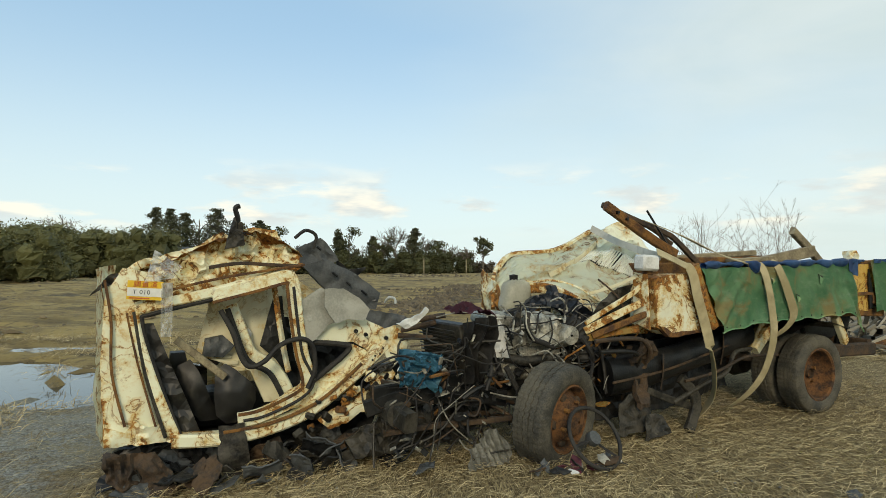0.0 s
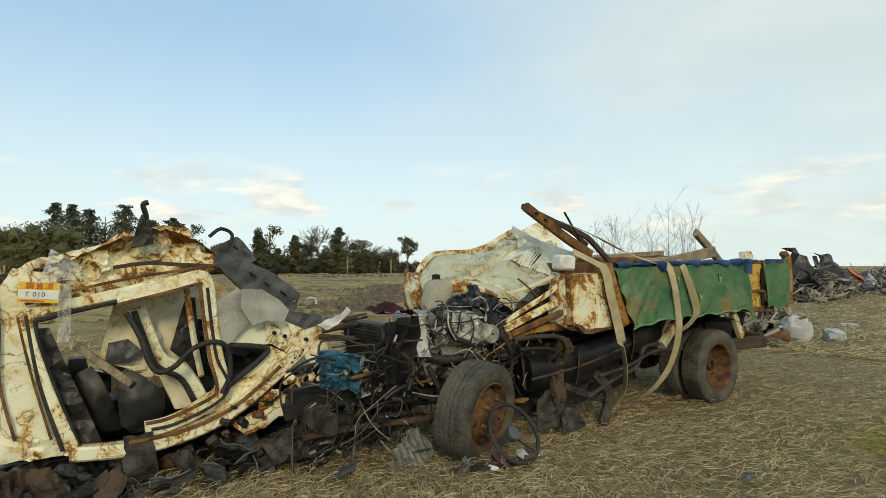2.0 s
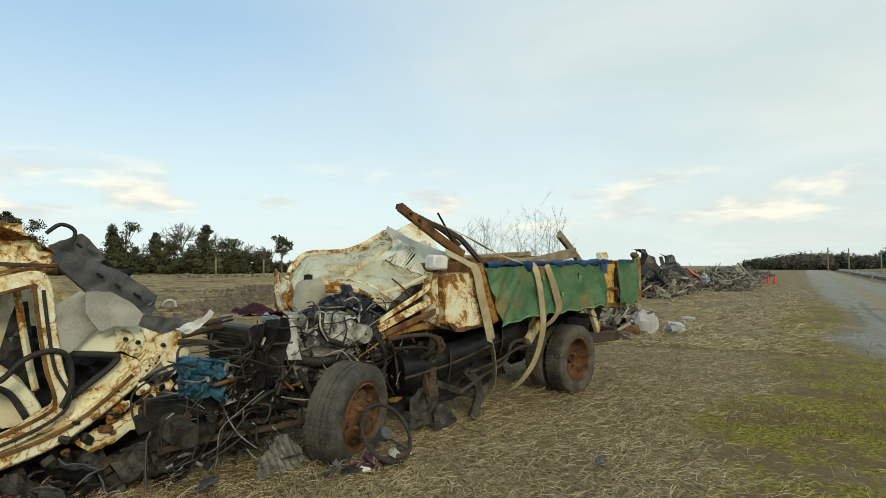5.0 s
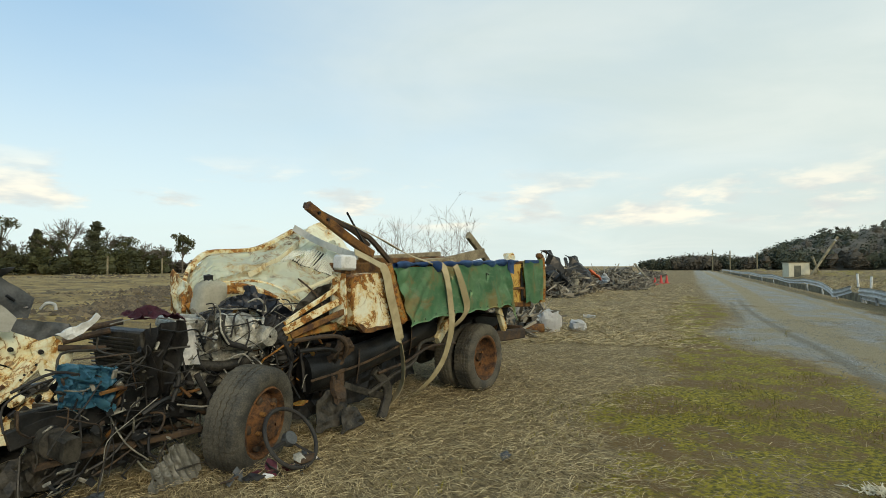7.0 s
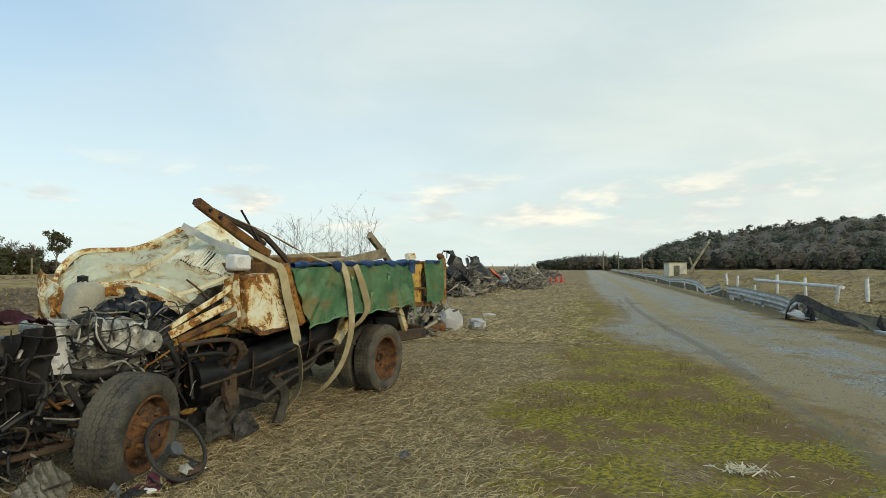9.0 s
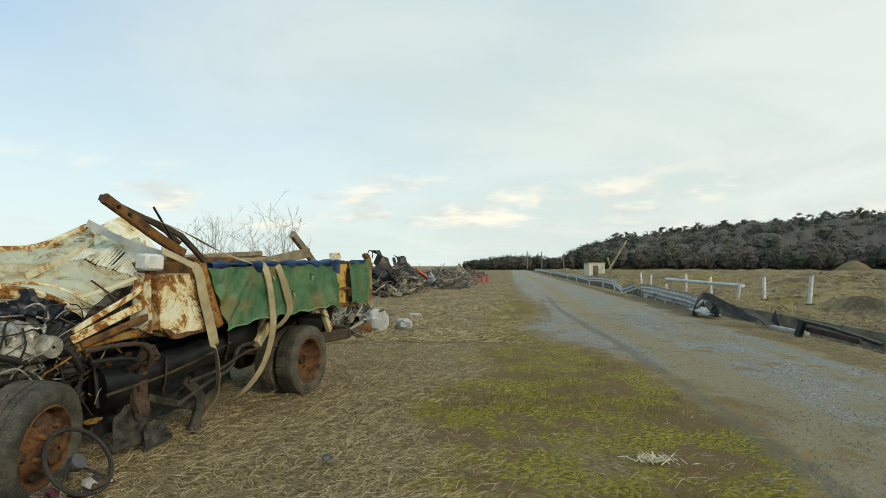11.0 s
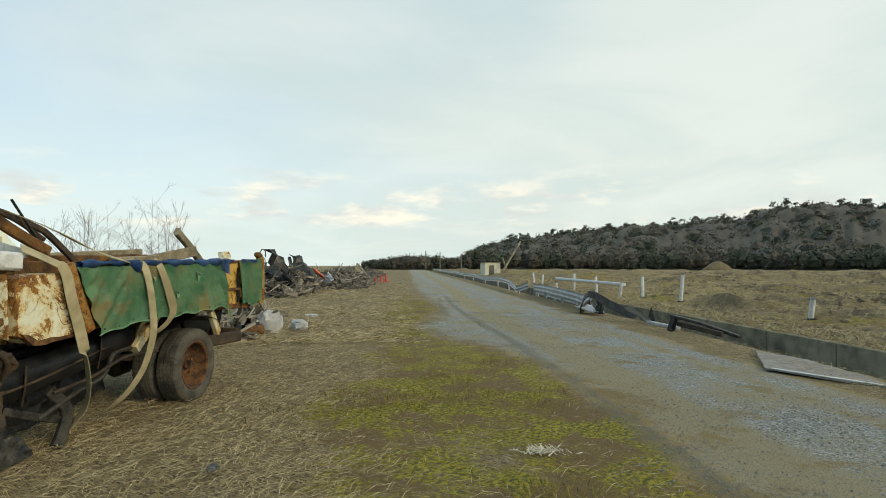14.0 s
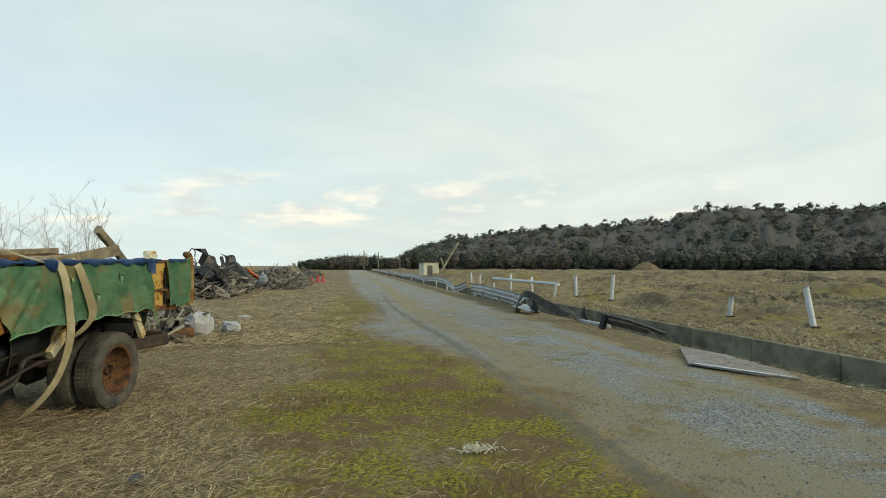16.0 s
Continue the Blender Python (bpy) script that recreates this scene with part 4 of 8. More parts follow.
for v in (0.50, 1.25):
    part("chassis_rail", bar([(-1.35, v, 0.50), (-0.5, v, 0.55), (0.4, v, 0.60), (1.6, v, 0.68), (2.6, v, 0.78), (4.25, v, 0.72)], 0.07, 0.19, 3), M_BLACK, truck)
for u, z in ((-1.1, 0.5), (-0.35, 0.56), (0.7, 0.62), (1.7, 0.70), (2.5, 0.77), (3.6, 0.75), (4.2, 0.72)):
    part("cross_member", bar([(u, 0.5, z), (u + 0.02, 1.25, z)], 0.09, 0.12), M_RUST_DARK, truck)
part("front_axle", tube([(0.05, 0.2, 0.34), (0.1, 0.5, 0.28), (0.1, 1.2, 0.28), (0.05, 1.5, 0.34)], 0.05, 10), M_GRIME, truck)
part("rear_axle", tube([(3.17, 0.4, 0.375), (3.17, 1.6, 0.375)], 0.065, 12, 1), M_GRIME, truck)
part("differential", lathe([(0.01, -0.16), (0.12, -0.13), (0.17, 0.0), (0.12, 0.13), (0.01, 0.16)], 20, m=pose(3.15, 0.95, 0.39)), M_GRIME, truck, "", True)
part("drive_shaft", tube([(0.7, 0.88, 0.55), (3.0, 0.93, 0.42)], 0.045, 10, 1), M_RUST_DARK, truck)
part("leaf_spring", bar([(2.45, 0.55, 0.56), (3.17, 0.55, 0.46), (3.95, 0.55, 0.58)], 0.07, 0.07, 6), M_RUST_DARK, truck)
part("leaf_spring", bar([(-0.65, 0.52, 0.44), (0.05, 0.52, 0.36), (0.75, 0.52, 0.45)], 0.07, 0.06, 6), M_RUST_DARK, truck)


# long dark tank and guard beam under the bed
def tank(t):
    k = 1 + 0.05 * math.sin(t * 9)
    return [(math.cos(a) * 0.10 * k, math.sin(a) * 0.165 * k * (1 - 0.25 * t)) for a in [6.2832 * i / 16 for i in range(16)]]


fuel_tank = part("fuel_tank", sweep(curve([(0.62, 0.28, 0.53), (1.1, 0.27, 0.57), (1.7, 0.28, 0.66), (2.42, 0.30, 0.80)], 6), tank), M_BLACK, truck, "black dented tank with rust along its seam", True)
part("tank_seam", bar([(0.60, 0.175, 0.50), (1.15, 0.16, 0.555), (1.72, 0.18, 0.655), (2.4, 0.205, 0.80)], 0.012, 0.02, 5), M_RUST_DARK, fuel_tank)
part("tank_strap", bar([(1.16, 0.16, 0.70), (1.15, 0.155, 0.56), (1.17, 0.2, 0.40)], 0.012, 0.05, 4), M_RUST_DARK, fuel_tank)
part("tank_strap", bar([(1.95, 0.18, 0.85), (1.94, 0.175, 0.70), (1.96, 0.22, 0.55)], 0.012, 0.05, 4), M_RUST_DARK, fuel_tank)
part("guard_pipe", tube([(0.35, 0.10, 0.86), (0.62, 0.06, 0.87), (0.80, 0.05, 0.85), (0.90, 0.06, 0.76), (0.93, 0.12, 0.66)], 0.018, 10), M_RUST_DARK, truck, "bent rusty guard pipe")
part("guard_pipe", tube([(0.42, 0.12, 0.77), (0.7, 0.09, 0.76), (0.84, 0.12, 0.70), (0.88, 0.2, 0.6)], 0.018, 10), M_BLACK, truck)
part("brake_pipe", tube([(1.35, 0.1, 0.46), (1.7, 0.06, 0.52), (2.05, 0.05, 0.62), (2.35, 0.06, 0.62), (2.62, 0.10, 0.60)], 0.014, 8), M_RUST_DARK, truck)
part("brake_pipe", tube([(1.25, 0.14, 0.28), (1.6, 0.1, 0.42), (1.85, 0.08, 0.50), (2.0, 0.1, 0.66), (2.25, 0.12, 0.68)], 0.02, 8), M_GRIME, truck)
part("hanging_arm", bar([(1.35, 0.15, 0.48), (1.5, 0.12, 0.30), (1.46, 0.12, 0.12), (1.38, 0.1, 0.03)], 0.05, 0.09, 3), M_GRIME, truck)
part("hanging_arm", bar([(1.0, 0.2, 0.40), (1.25, 0.15, 0.30), (1.6, 0.16, 0.18)], 0.04, 0.06, 3), M_GRIME, truck)
# Added black sheet: stands in for the shade and axle clutter under the bed.
part("under_shade", panel([(0.35, 0.10), (1.0, 0.06), (1.7, 0.10), (2.5, 0.24), (2.65, 0.93), (1.5, 0.93), (0.5, 0.90)], lambda a, b: (a, 0.56 + 0.1 * b, b), 0.02, 0.05, 4, 2.0, 0.1, 0.03), M_BLACK, truck)
part("mud_flap", panel([(0.62, 0.08), (0.98, 0.10), (1.0, 0.34), (0.80, 0.40), (0.66, 0.33)], lambda a, b: (a, 0.12 + 0.2 * (b - 0.1), b), 0.008, 0.03, 6, 3.0, 0.06, 0.02), M_GRIME, truck, "torn dark mud flap")
part("mud_flap", panel([(0.80, 0.02), (1.08, 0.06), (1.02, 0.20), (0.86, 0.22)], lambda a, b: (a, 0.0 + 0.3 * b, b + 0.02), 0.008, 0.03, 6, 4.0, 0.06, 0.02), M_GRIME, truck, "bent dark plate")
part("bracket", panel([(0.80, 0.30), (0.92, 0.30), (1.0, 0.62), (0.98, 0.82), (0.88, 0.86), (0.80, 0.70), (0.84, 0.5)], lambda a, b: (a, 0.14 + 0.05 * math.sin(b * 14), b), 0.05, 0.05, 8, 5.0, 0.05, 0.02), M_RUST_DARK, truck, "crushed brown bracket")

# ---- engine ----
part("engine_block", box((-0.08, 0.66, 0.74), (0.74, 0.46, 0.40), (0, 4, 0), 0.03), M_BLOCK, truck, "dirty grey engine block", True)
part("oil_pan", box((-0.08, 0.66, 0.47), (0.66, 0.36, 0.20), (0, 4, 0), 0.04), M_GRIME, truck)
part("gearbox", lathe([(0.02, -0.42), (0.13, -0.40), (0.16, -0.1), (0.20, 0.05), (0.21, 0.26), (0.02, 0.27)], 18, m=pose(0.62, 0.68, 0.62, 0, 0, 90)), M_GRIME, truck, "", True)
valve_cover = part("valve_cover", box((-0.05, 0.70, 1.0), (0.66, 0.26, 0.11), (6, 4, 2), 0.035), M_ALLOY, truck, "weathered aluminium valve cover", True)
for i in range(5):
    part("cover_rib", box((-0.28 + 0.115 * i, 0.69, 1.055), (0.022, 0.22, 0.022), (6, 4, 2), 0.006), M_ALLOY, valve_cover)
for i in range(3):
    u = -0.02 + 0.115 * i
    part("intake_runner", tube([(u, 0.60, 1.03), (u - 0.01, 0.47, 1.04 - 0.012 * i), (u - 0.015, 0.40, 0.97), (u, 0.40, 0.86)], 0.047, 12), M_ALLOY, truck, "pale cast intake runner", True)
part("intake_log", tube([(-0.06, 0.41, 0.87), (0.12, 0.40, 0.86), (0.30, 0.41, 0.84)], 0.06, 12), M_ALLOY, truck, "", True)
part("alternator", lathe([(0.01, -0.08), (0.075, -0.075), (0.085, -0.03), (0.085, 0.05), (0.05, 0.08), (0.01, 0.09)], 20, m=pose(0.27, 0.36, 0.89, 0, 0, 0)), M_ALLOY, truck, "", True)
for r, y, at in ((0.085, 0.03, (-0.46, 0.50, 0.74)), (0.07, 0.03, (-0.47, 0.62, 0.92)), (0.11, 0.04, (-0.48, 0.68, 0.56))):
    part("pulley", lathe([(0.01, -y), (r, -y), (r * 0.86, 0), (r, y), (0.01, y)], 24, m=pose(*at, 0, 0, 90)), M_RUST_DARK, truck, "", True)
part("fan_belt", tube([(-0.47, 0.42, 0.74), (-0.48, 0.56, 0.98), (-0.48, 0.69, 0.9), (-0.49, 0.79, 0.56), (-0.49, 0.6, 0.47)], 0.012, 6, 5, True), M_RUBBER, truck)
part("air_duct", tube([(0.30, 0.38, 1.0), (0.37, 0.36, 0.93), (0.43, 0.34, 0.82), (0.46, 0.34, 0.68)], 0.075, 14, 14, False, None, 9), M_RUBBER, truck, "black corrugated air duct", True)
part("exhaust_manifold", tube([(-0.30, 0.42, 0.74), (-0.1, 0.38, 0.70), (0.15, 0.38, 0.70), (0.36, 0.42, 0.62)], 0.04, 10), M_GRIME, truck, "", True)
cowl = [(-0.20, 1.08), (-0.13, 1.10), (-0.01, 1.11), (0.11, 1.20), (0.26, 1.22), (0.28, 1.29), (0.34, 1.285), (0.36, 1.22), (0.49, 1.18), (0.60, 1.07), (0.76, 0.99), (0.79, 0.91), (0.69, 0.885), (0.67, 0.72), (0.58, 0.71), (0.50, 0.83), (0.44, 0.96), (0.34, 1.09), (0.17, 1.13), (0.05, 1.06), (-0.07, 1.03)]
part("cowl", panel(cowl, lambda a, b: (a, 0.52 - 0.20 * max(a - 0.3, 0) + 0.15 * (b - 1.0), b), 0.06, 0.06, 7, 6.0, 0.035, 0.012), M_NAVY, truck, "torn black-blue plastic cowl arched over the engine", True)
part("cowl_wall", panel([(0.28, 0.66), (0.72, 0.70), (0.78, 1.0), (0.5, 1.16), (0.34, 1.1)], lambda a, b: (a, 0.78, b), 0.02, 0.05, 5, 7.0, 0.07, 0.02), M_NAVY, truck)


# coolant tank: a rounded translucent jug with ribs
def jug(a, b):
    p = 6.2832 * a
    r = 0.5 + 0.5 * min(1, 6 * b, 6 * (1 - b)) ** 0.5
    x = math.copysign(abs(math.cos(p)) ** 0.6, math.cos(p)) * 0.15 * r
    y = math.copysign(abs(math.sin(p)) ** 0.6, math.sin(p)) * 0.10 * r
    return V(0.10 + x * (1 - 0.25 * b) + 0.03 * b, 0.86 + y, 1.04 + 0.29 * b + 0.006 * math.sin(a * 50))


coolant_tank = part("coolant_tank", sheet(jug, 28, 10, 0.006), plain("yellowed white plastic", (0.50, 0.49, 0.38), (0.66, 0.64, 0.53), 5.0, 0.45), truck, "yellowed plastic coolant tank", True)
part("tank_cap", lathe([(0.001, 0.0), (0.035, 0.0), (0.038, 0.05), (0.001, 0.06)], 14, m=pose(0.10, 0.86, 1.32, 90)), M_BLACK, coolant_tank)

# rubber flaps and torn plastic before the engine
def flap(a, b):
    u = -0.72 + (0.22 + 0.05 * b) * a + 0.06 * b
    return V(u + 0.03 * math.sin(b * 5 + a * 5), 0.33 + 0.035 * math.sin(a * 19 + b * 2) + 0.06 * noise.noise(V(a * 4, b * 4, 3)), 0.60 + 0.47 * b - 0.12 * (a - 0.6) ** 2)


part("rubber_flap", sheet(flap, 34, 18, 0.012), M_RUBBER, truck, "limp black rubber flap with folds", True)
part("plastic_flap", panel([(-0.46, 0.76), (-0.30, 0.75), (-0.34, 0.98), (-0.39, 1.04), (-0.44, 0.98)], lambda a, b: (a, 0.32 + 0.25 * abs(a + 0.39), b), 0.006, 0.012, 6, 8.0, 0.05, 0.006), plain("dull white plastic", (0.42, 0.42, 0.40), (0.62, 0.62, 0.60), 6.0, 0.6), truck, "torn white plastic flap")
radiator = part("radiator", box((-0.62, 0.75, 0.78), (0.09, 0.62, 0.46), (0, -8, 4), 0.012), M_GRIME, truck, "crushed radiator")
for i in range(14):
    part("radiator_fin", box((-0.67 - 0.004 * i, 0.75, 0.60 + 0.027 * i), (0.012, 0.56, 0.008), (0, -8, 4), 0), M_GRIME, radiator)
part("torn_strip", panel([(-1.14, 1.03), (-1.02, 1.06), (-0.90, 1.14), (-0.88, 1.12), (-0.98, 1.02), (-1.08, 0.98)], lambda a, b: (a, 0.55, b), 0.02, 0.02, 9, 9.0, 0.04, 0.012), M_WHITE, truck, "jagged white strip of torn panel")

# front frame horn and wreckage
part("front_beam", bar([(-1.40, 0.50, 0.44), (-1.1, 0.48, 0.50), (-0.6, 0.46, 0.47), (-0.28, 0.42, 0.42)], 0.06, 0.12, 3), M_BLACK, truck)
part("front_beam", bar([(-1.30, 0.40, 0.28), (-0.9, 0.36, 0.30), (-0.5, 0.30, 0.30), (-0.25, 0.3, 0.30)], 0.04, 0.04, 3), M_RUST_DARK, truck, "rusted rail")
part("front_beam", bar([(-1.2, 0.9, 0.40), (-1.22, 0.35, 0.42), (-1.2, 0.15, 0.40)], 0.10, 0.14, 2), M_GRIME, truck)
part("spring_shackle", lathe([(0.03, -0.06), (0.09, -0.05), (0.09, 0.05), (0.03, 0.06)], 18, m=pose(-1.22, 0.36, 0.42)), M_GRIME, truck, "", True)
part("bumper_rest", panel([(-1.45, 0.08), (-0.55, 0.10), (-0.40, 0.28), (-0.6, 0.40), (-1.2, 0.36), (-1.5, 0.22)], lambda a, b: (a, 0.55 + 0.2 * b, b), 0.03, 0.07, 5, 10.0, 0.08, 0.03), M_GRIME, truck)

rng = random.Random(11)


def tangle(name, count, lo, hi, r_lo, r_hi, reach, mats):
    """Loose hoses, wires and pipes inside a box of space."""
    for _ in range(count):
        p = V(*[rng.uniform(a, b) for a, b in zip(lo, hi)])
        pts, way_on = [p], V(rng.uniform(-1, 1), rng.uniform(-0.4, 0.4), rng.uniform(-0.6, 0.6)).normalized()
        for _ in range(rng.randint(2, 4)):
            way_on = (way_on + V(rng.uniform(-0.8, 0.8), rng.uniform(-0.5, 0.5), rng.uniform(-0.9, 0.6))).normalized()
            p = p + way_on * reach * rng.uniform(0.5, 1.1)
            p = V(*[min(max(x, a - 0.05), b + 0.05) for x, a, b in zip(p, lo, hi)])
            pts.append(p)
        part(name, tube(pts, rng.uniform(r_lo, r_hi), 6, 4), rng.choice(mats), truck)


def scraps(name, count, lo, hi, size, mats):
    """Bent plates, lugs and blocks torn loose."""
    for i in range(count):
        c = V(*[rng.uniform(a, b) for a, b in zip(lo, hi)])
        s = [rng.uniform(0.3, 1.2) * size for _ in range(3)]
        s[rng.randrange(3)] *= 0.25
        rot = [rng.uniform(-50, 50) for _ in range(3)]
        if i % 3:
            bm = box(c, s, rot, 0.006)
        else:
            m = pose(*c, *rot)
            w, h = s[0], s[1]
            bm = panel([(-w, -h * 0.6), (w * 0.4, -h), (w, -h * 0.2), (w * 0.7, h * 0.7), (-w * 0.2, h), (-w * 0.9, h * 0.4)], lambda a, b: m @ V(a, b, 0), 0.008, size * 0.15, 3 / size, i, size * 0.5, 0.005)
        part(name, bm, rng.choice(mats), truck)


tangle("hose", 14, (-0.75, 0.30, 0.45), (0.55, 0.50, 1.02), 0.014, 0.026, 0.28, (M_RUBBER, M_RUBBER, M_GRIME))
tangle("cable", 46, (-0.85, 0.28, 0.35), (0.75, 0.48, 1.08), 0.003, 0.007, 0.22, (M_RUBBER, M_BLACK, M_BLOCK, M_GRIME))
tangle("cable", 26, (-1.4, 0.25, 0.12), (-0.5, 0.50, 0.85), 0.004, 0.009, 0.24, (M_RUBBER, M_GRIME, M_RUST_DARK))
tangle("pipe", 10, (-1.1, 0.30, 0.2), (0.3, 0.46, 0.62), 0.010, 0.02, 0.35, (M_RUST_DARK, M_BLACK, M_RUST))
tangle("wire", 12, (0.25, 0.20, 0.68), (0.85, 0.40, 0.86), 0.004, 0.009, 0.12, (M_RUST_YELLOW, M_RUST, M_RUBBER))
scraps("bracket", 44, (-0.70, 0.34, 0.45), (0.55, 0.50, 1.0), 0.07, (M_BLOCK, M_GRIME, M_ALLOY, M_BLACK, M_BLOCK))
scraps("bracket", 40, (-1.40, 0.30, 0.12), (-0.40, 0.55, 0.80), 0.085, (M_GRIME, M_BLACK, M_RUST_DARK, M_BLACK, M_BLOCK))
scraps("bracket", 70, (-1.30, 0.26, 0.14), (-0.35, 0.44, 0.78), 0.05, (M_GRIME, M_BLACK, M_RUST_DARK, M_BLOCK, M_ALLOY, M_BLOCK, M_BLACK))
tangle("cable", 30, (-1.25, 0.24, 0.15), (-0.30, 0.36, 0.80), 0.003, 0.007, 0.2, (M_RUBBER, M_BLOCK, M_GRIME, M_BLACK))
scraps("bracket", 20, (0.45, 0.22, 0.30), (1.0, 0.45, 0.82), 0.08, (M_GRIME, M_RUST_DARK, M_RUST, M_RUST_YELLOW))
scraps("bracket", 40, (-0.40, 0.30, 0.62), (0.42, 0.40, 1.06), 0.045, (M_ALLOY, M_BLOCK, M_ALLOY, M_GRIME))
tangle("cable", 22, (-0.45, 0.28, 0.70), (0.50, 0.36, 1.12), 0.004, 0.008, 0.16, (M_BLOCK, M_RUBBER, M_ALLOY))
part("coolant_hose", tube([(-0.10, 0.36, 1.08), (-0.13, 0.33, 0.97), (-0.08, 0.32, 0.88), (0.02, 0.31, 0.84), (0.12, 0.33, 0.80)], 0.022, 10), M_RUBBER, truck, "black coolant hose", True)
part("fuel_line", tube([(0.16, 0.42, 1.16), (0.22, 0.38, 1.19), (0.28, 0.38, 1.15), (0.30, 0.38, 1.08), (0.22, 0.38, 1.10)], 0.008, 6), M_ALLOY, truck)

# ---- tipping bed ----
part("bed_floor", box((3.0, 0.85, 1.00), (3.2, 1.66, 0.06), (0, 0, 0), 0.01), M_RUST_DARK, truck)
part("bed_sill", bar([(1.36, 0.04, 0.955), (2.4, 0.03, 0.985), (3.4, 0.03, 0.985), (4.3, 0.04, 0.95)], 0.07, 0.085, 3), M_RUST, truck, "rusty sill along the bed")
part("side_board", sheet(lambda a, b: V(1.40 + 3.18 * a, 0.03 + 0.015 * noise.noise(V(a * 9, b * 3, 1)), 0.99 + 0.455 * b), 30, 6, 0.03), M_BOARD, truck, "rusted ochre side board")
part("side_board", sheet(lambda a, b: V(1.40 + 3.18 * a, 1.68, 0.99 + 0.46 * b), 12, 4, 0.03), M_RUST, truck)
part("top_rail", bar([(1.38, 0.04, 1.44), (2.4, 0.03, 1.46), (3.4, 0.035, 1.47), (4.58, 0.05, 1.50)], 0.06, 0.05, 3), M_RUST, truck)
part("top_rail", bar([(1.38, 1.69, 1.45), (4.58, 1.69, 1.50)], 0.06, 0.05, 1), M_RUST, truck)
part("front_board", box((1.42, 0.86, 1.23), (0.04, 1.62, 0.50), (0, 0, 0), 0.01), M_RUST, truck)
corner = [(0.92, 0.95), (1.05, 0.88), (1.42, 0.90), (1.34, 1.14), (1.27, 1.385), (1.05, 1.375), (0.89, 1.35)]
part("corner_box", panel(corner, lambda a, b: (a, 0.0, b), 0.20, 0.012, 5, 12.0, 0.06, 0.004), M_POST, truck, "white corner panel with large rust blooms", True)
part("corner_foot", panel([(0.93, 0.96), (1.04, 0.865), (1.44, 0.885), (1.42, 0.91), (1.08, 0.90), (1.0, 0.95)], lambda a, b: (a, -0.015, b), 0.05, 0.01, 8, 13.0, 0.06, 0.008), M_RUST, truck)
part("corner_side", panel([(0.0, 0.93), (0.16, 0.98), (0.16, 1.40), (0.02, 1.38)], lambda a, b: (0.865 - 0.08 * a, a + 0.02, b), 0.015, 0.01, 5, 14.0, 0.06), M_POST, truck)
part("corner_post", bar([(1.34, -0.015, 1.46), (1.44, -0.02, 1.2), (1.57, -0.02, 0.92)], 0.05, 0.085, 3), M_RUST_YELLOW, truck, "rusted slanting corner post")
for u in (1.9, 2.6, 3.3):
    part("bed_rib", bar([(u, 0.10, 0.94), (u, 1.6, 0.94)], 0.06, 0.09), M_RUST_DARK, truck)
for p, q, m in (((2.62, 0.12, 0.95), (2.28, 0.10, 0.66), M_STRAP), ((2.72, 0.3, 0.95), (2.50, 0.3, 0.66), M_CAB_INNER), ((3.50, 0.06, 0.94), (3.70, 0.08, 0.66), M_CAB_INNER), ((3.3, 0.3, 0.95), (3.42, 0.3, 0.70), M_BLACK), ((3.85, 0.15, 0.95), (3.8, 0.2, 0.6), M_BLACK)):
    part("support_strut", bar([p, q], 0.06, 0.09), M_CAB_INNER if m is M_STRAP else m, truck)
part("mudguard", sheet(lambda a, b: V(2.72 + 0.95 * a, 0.02 + 0.5 * b, 0.80 + 0.10 * math.sin(a * 3.14)), 10, 4, 0.01), M_BLACK, truck)
part("rear_beam", bar([(3.45, 0.12, 0.58), (4.22, 0.10, 0.56)], 0.10, 0.13), M_RUST_DARK, truck, "dark weathered beam end")
part("rear_bumper", bar([(4.2, 0.1, 0.60), (4.24, 1.6, 0.60)], 0.08, 0.12), M_RUST_DARK, truck)
part("tail_gate", panel([(0.02, 0.98), (1.68, 0.98), (1.68, 1.46), (0.02, 1.49)], lambda a, b: (4.60, a, b), 0.03, 0.02, 3, 15.0, 0.15), M_RUST, truck)
part("tail_post", bar([(4.60, -0.01, 0.95), (4.60, -0.015, 1.3), (4.58, -0.01, 1.56)], 0.07, 0.09, 2), M_RUST_YELLOW, truck, "rusted tail post")
part("tail_hinge", box((4.56, 0.0, 1.58), (0.12, 0.09, 0.07), (0, 12, 8), 0.02), M_RUST, truck)
part("tail_hook", tube([(4.58, 0.0, 1.58), (4.66, 0.0, 1.66), (4.72, -0.02, 1.64), (4.72, -0.02, 1.56)], 0.007, 6), M_RUST_DARK, truck)
part("side_lug", panel([(3.70, 1.47), (3.86, 1.47), (3.88, 1.56), (3.82, 1.62), (3.72, 1.60)], lambda a, b: (a, 0.02, b), 0.07, 0.02, 9, 16.0, 0.05, 0.01), M_POST, truck)
part("latch_bar", bar([(3.72, -0.02, 1.16), (4.0, -0.03, 1.16), (4.02, -0.03, 1.06)], 0.03, 0.03, 2), M_RUST, truck)
part("ochre_panel", panel([(3.62, 1.00), (3.98, 0.98), (3.99, 1.47), (3.62, 1.46)], lambda a, b: (a, -0.012, b), 0.02, 0.012, 6, 24.0, 0.06, 0.006), M_BOARD, truck, "bare ochre panel with rust patches")
part("latch_gap", panel([(3.96, 1.00), (4.02, 1.02), (4.01, 1.24), (3.95, 1.42), (3.95, 1.2)], lambda a, b: (a, -0.034, b), 0.012, 0.004, 9, 17.0, 0.06), M_BLACK, truck)

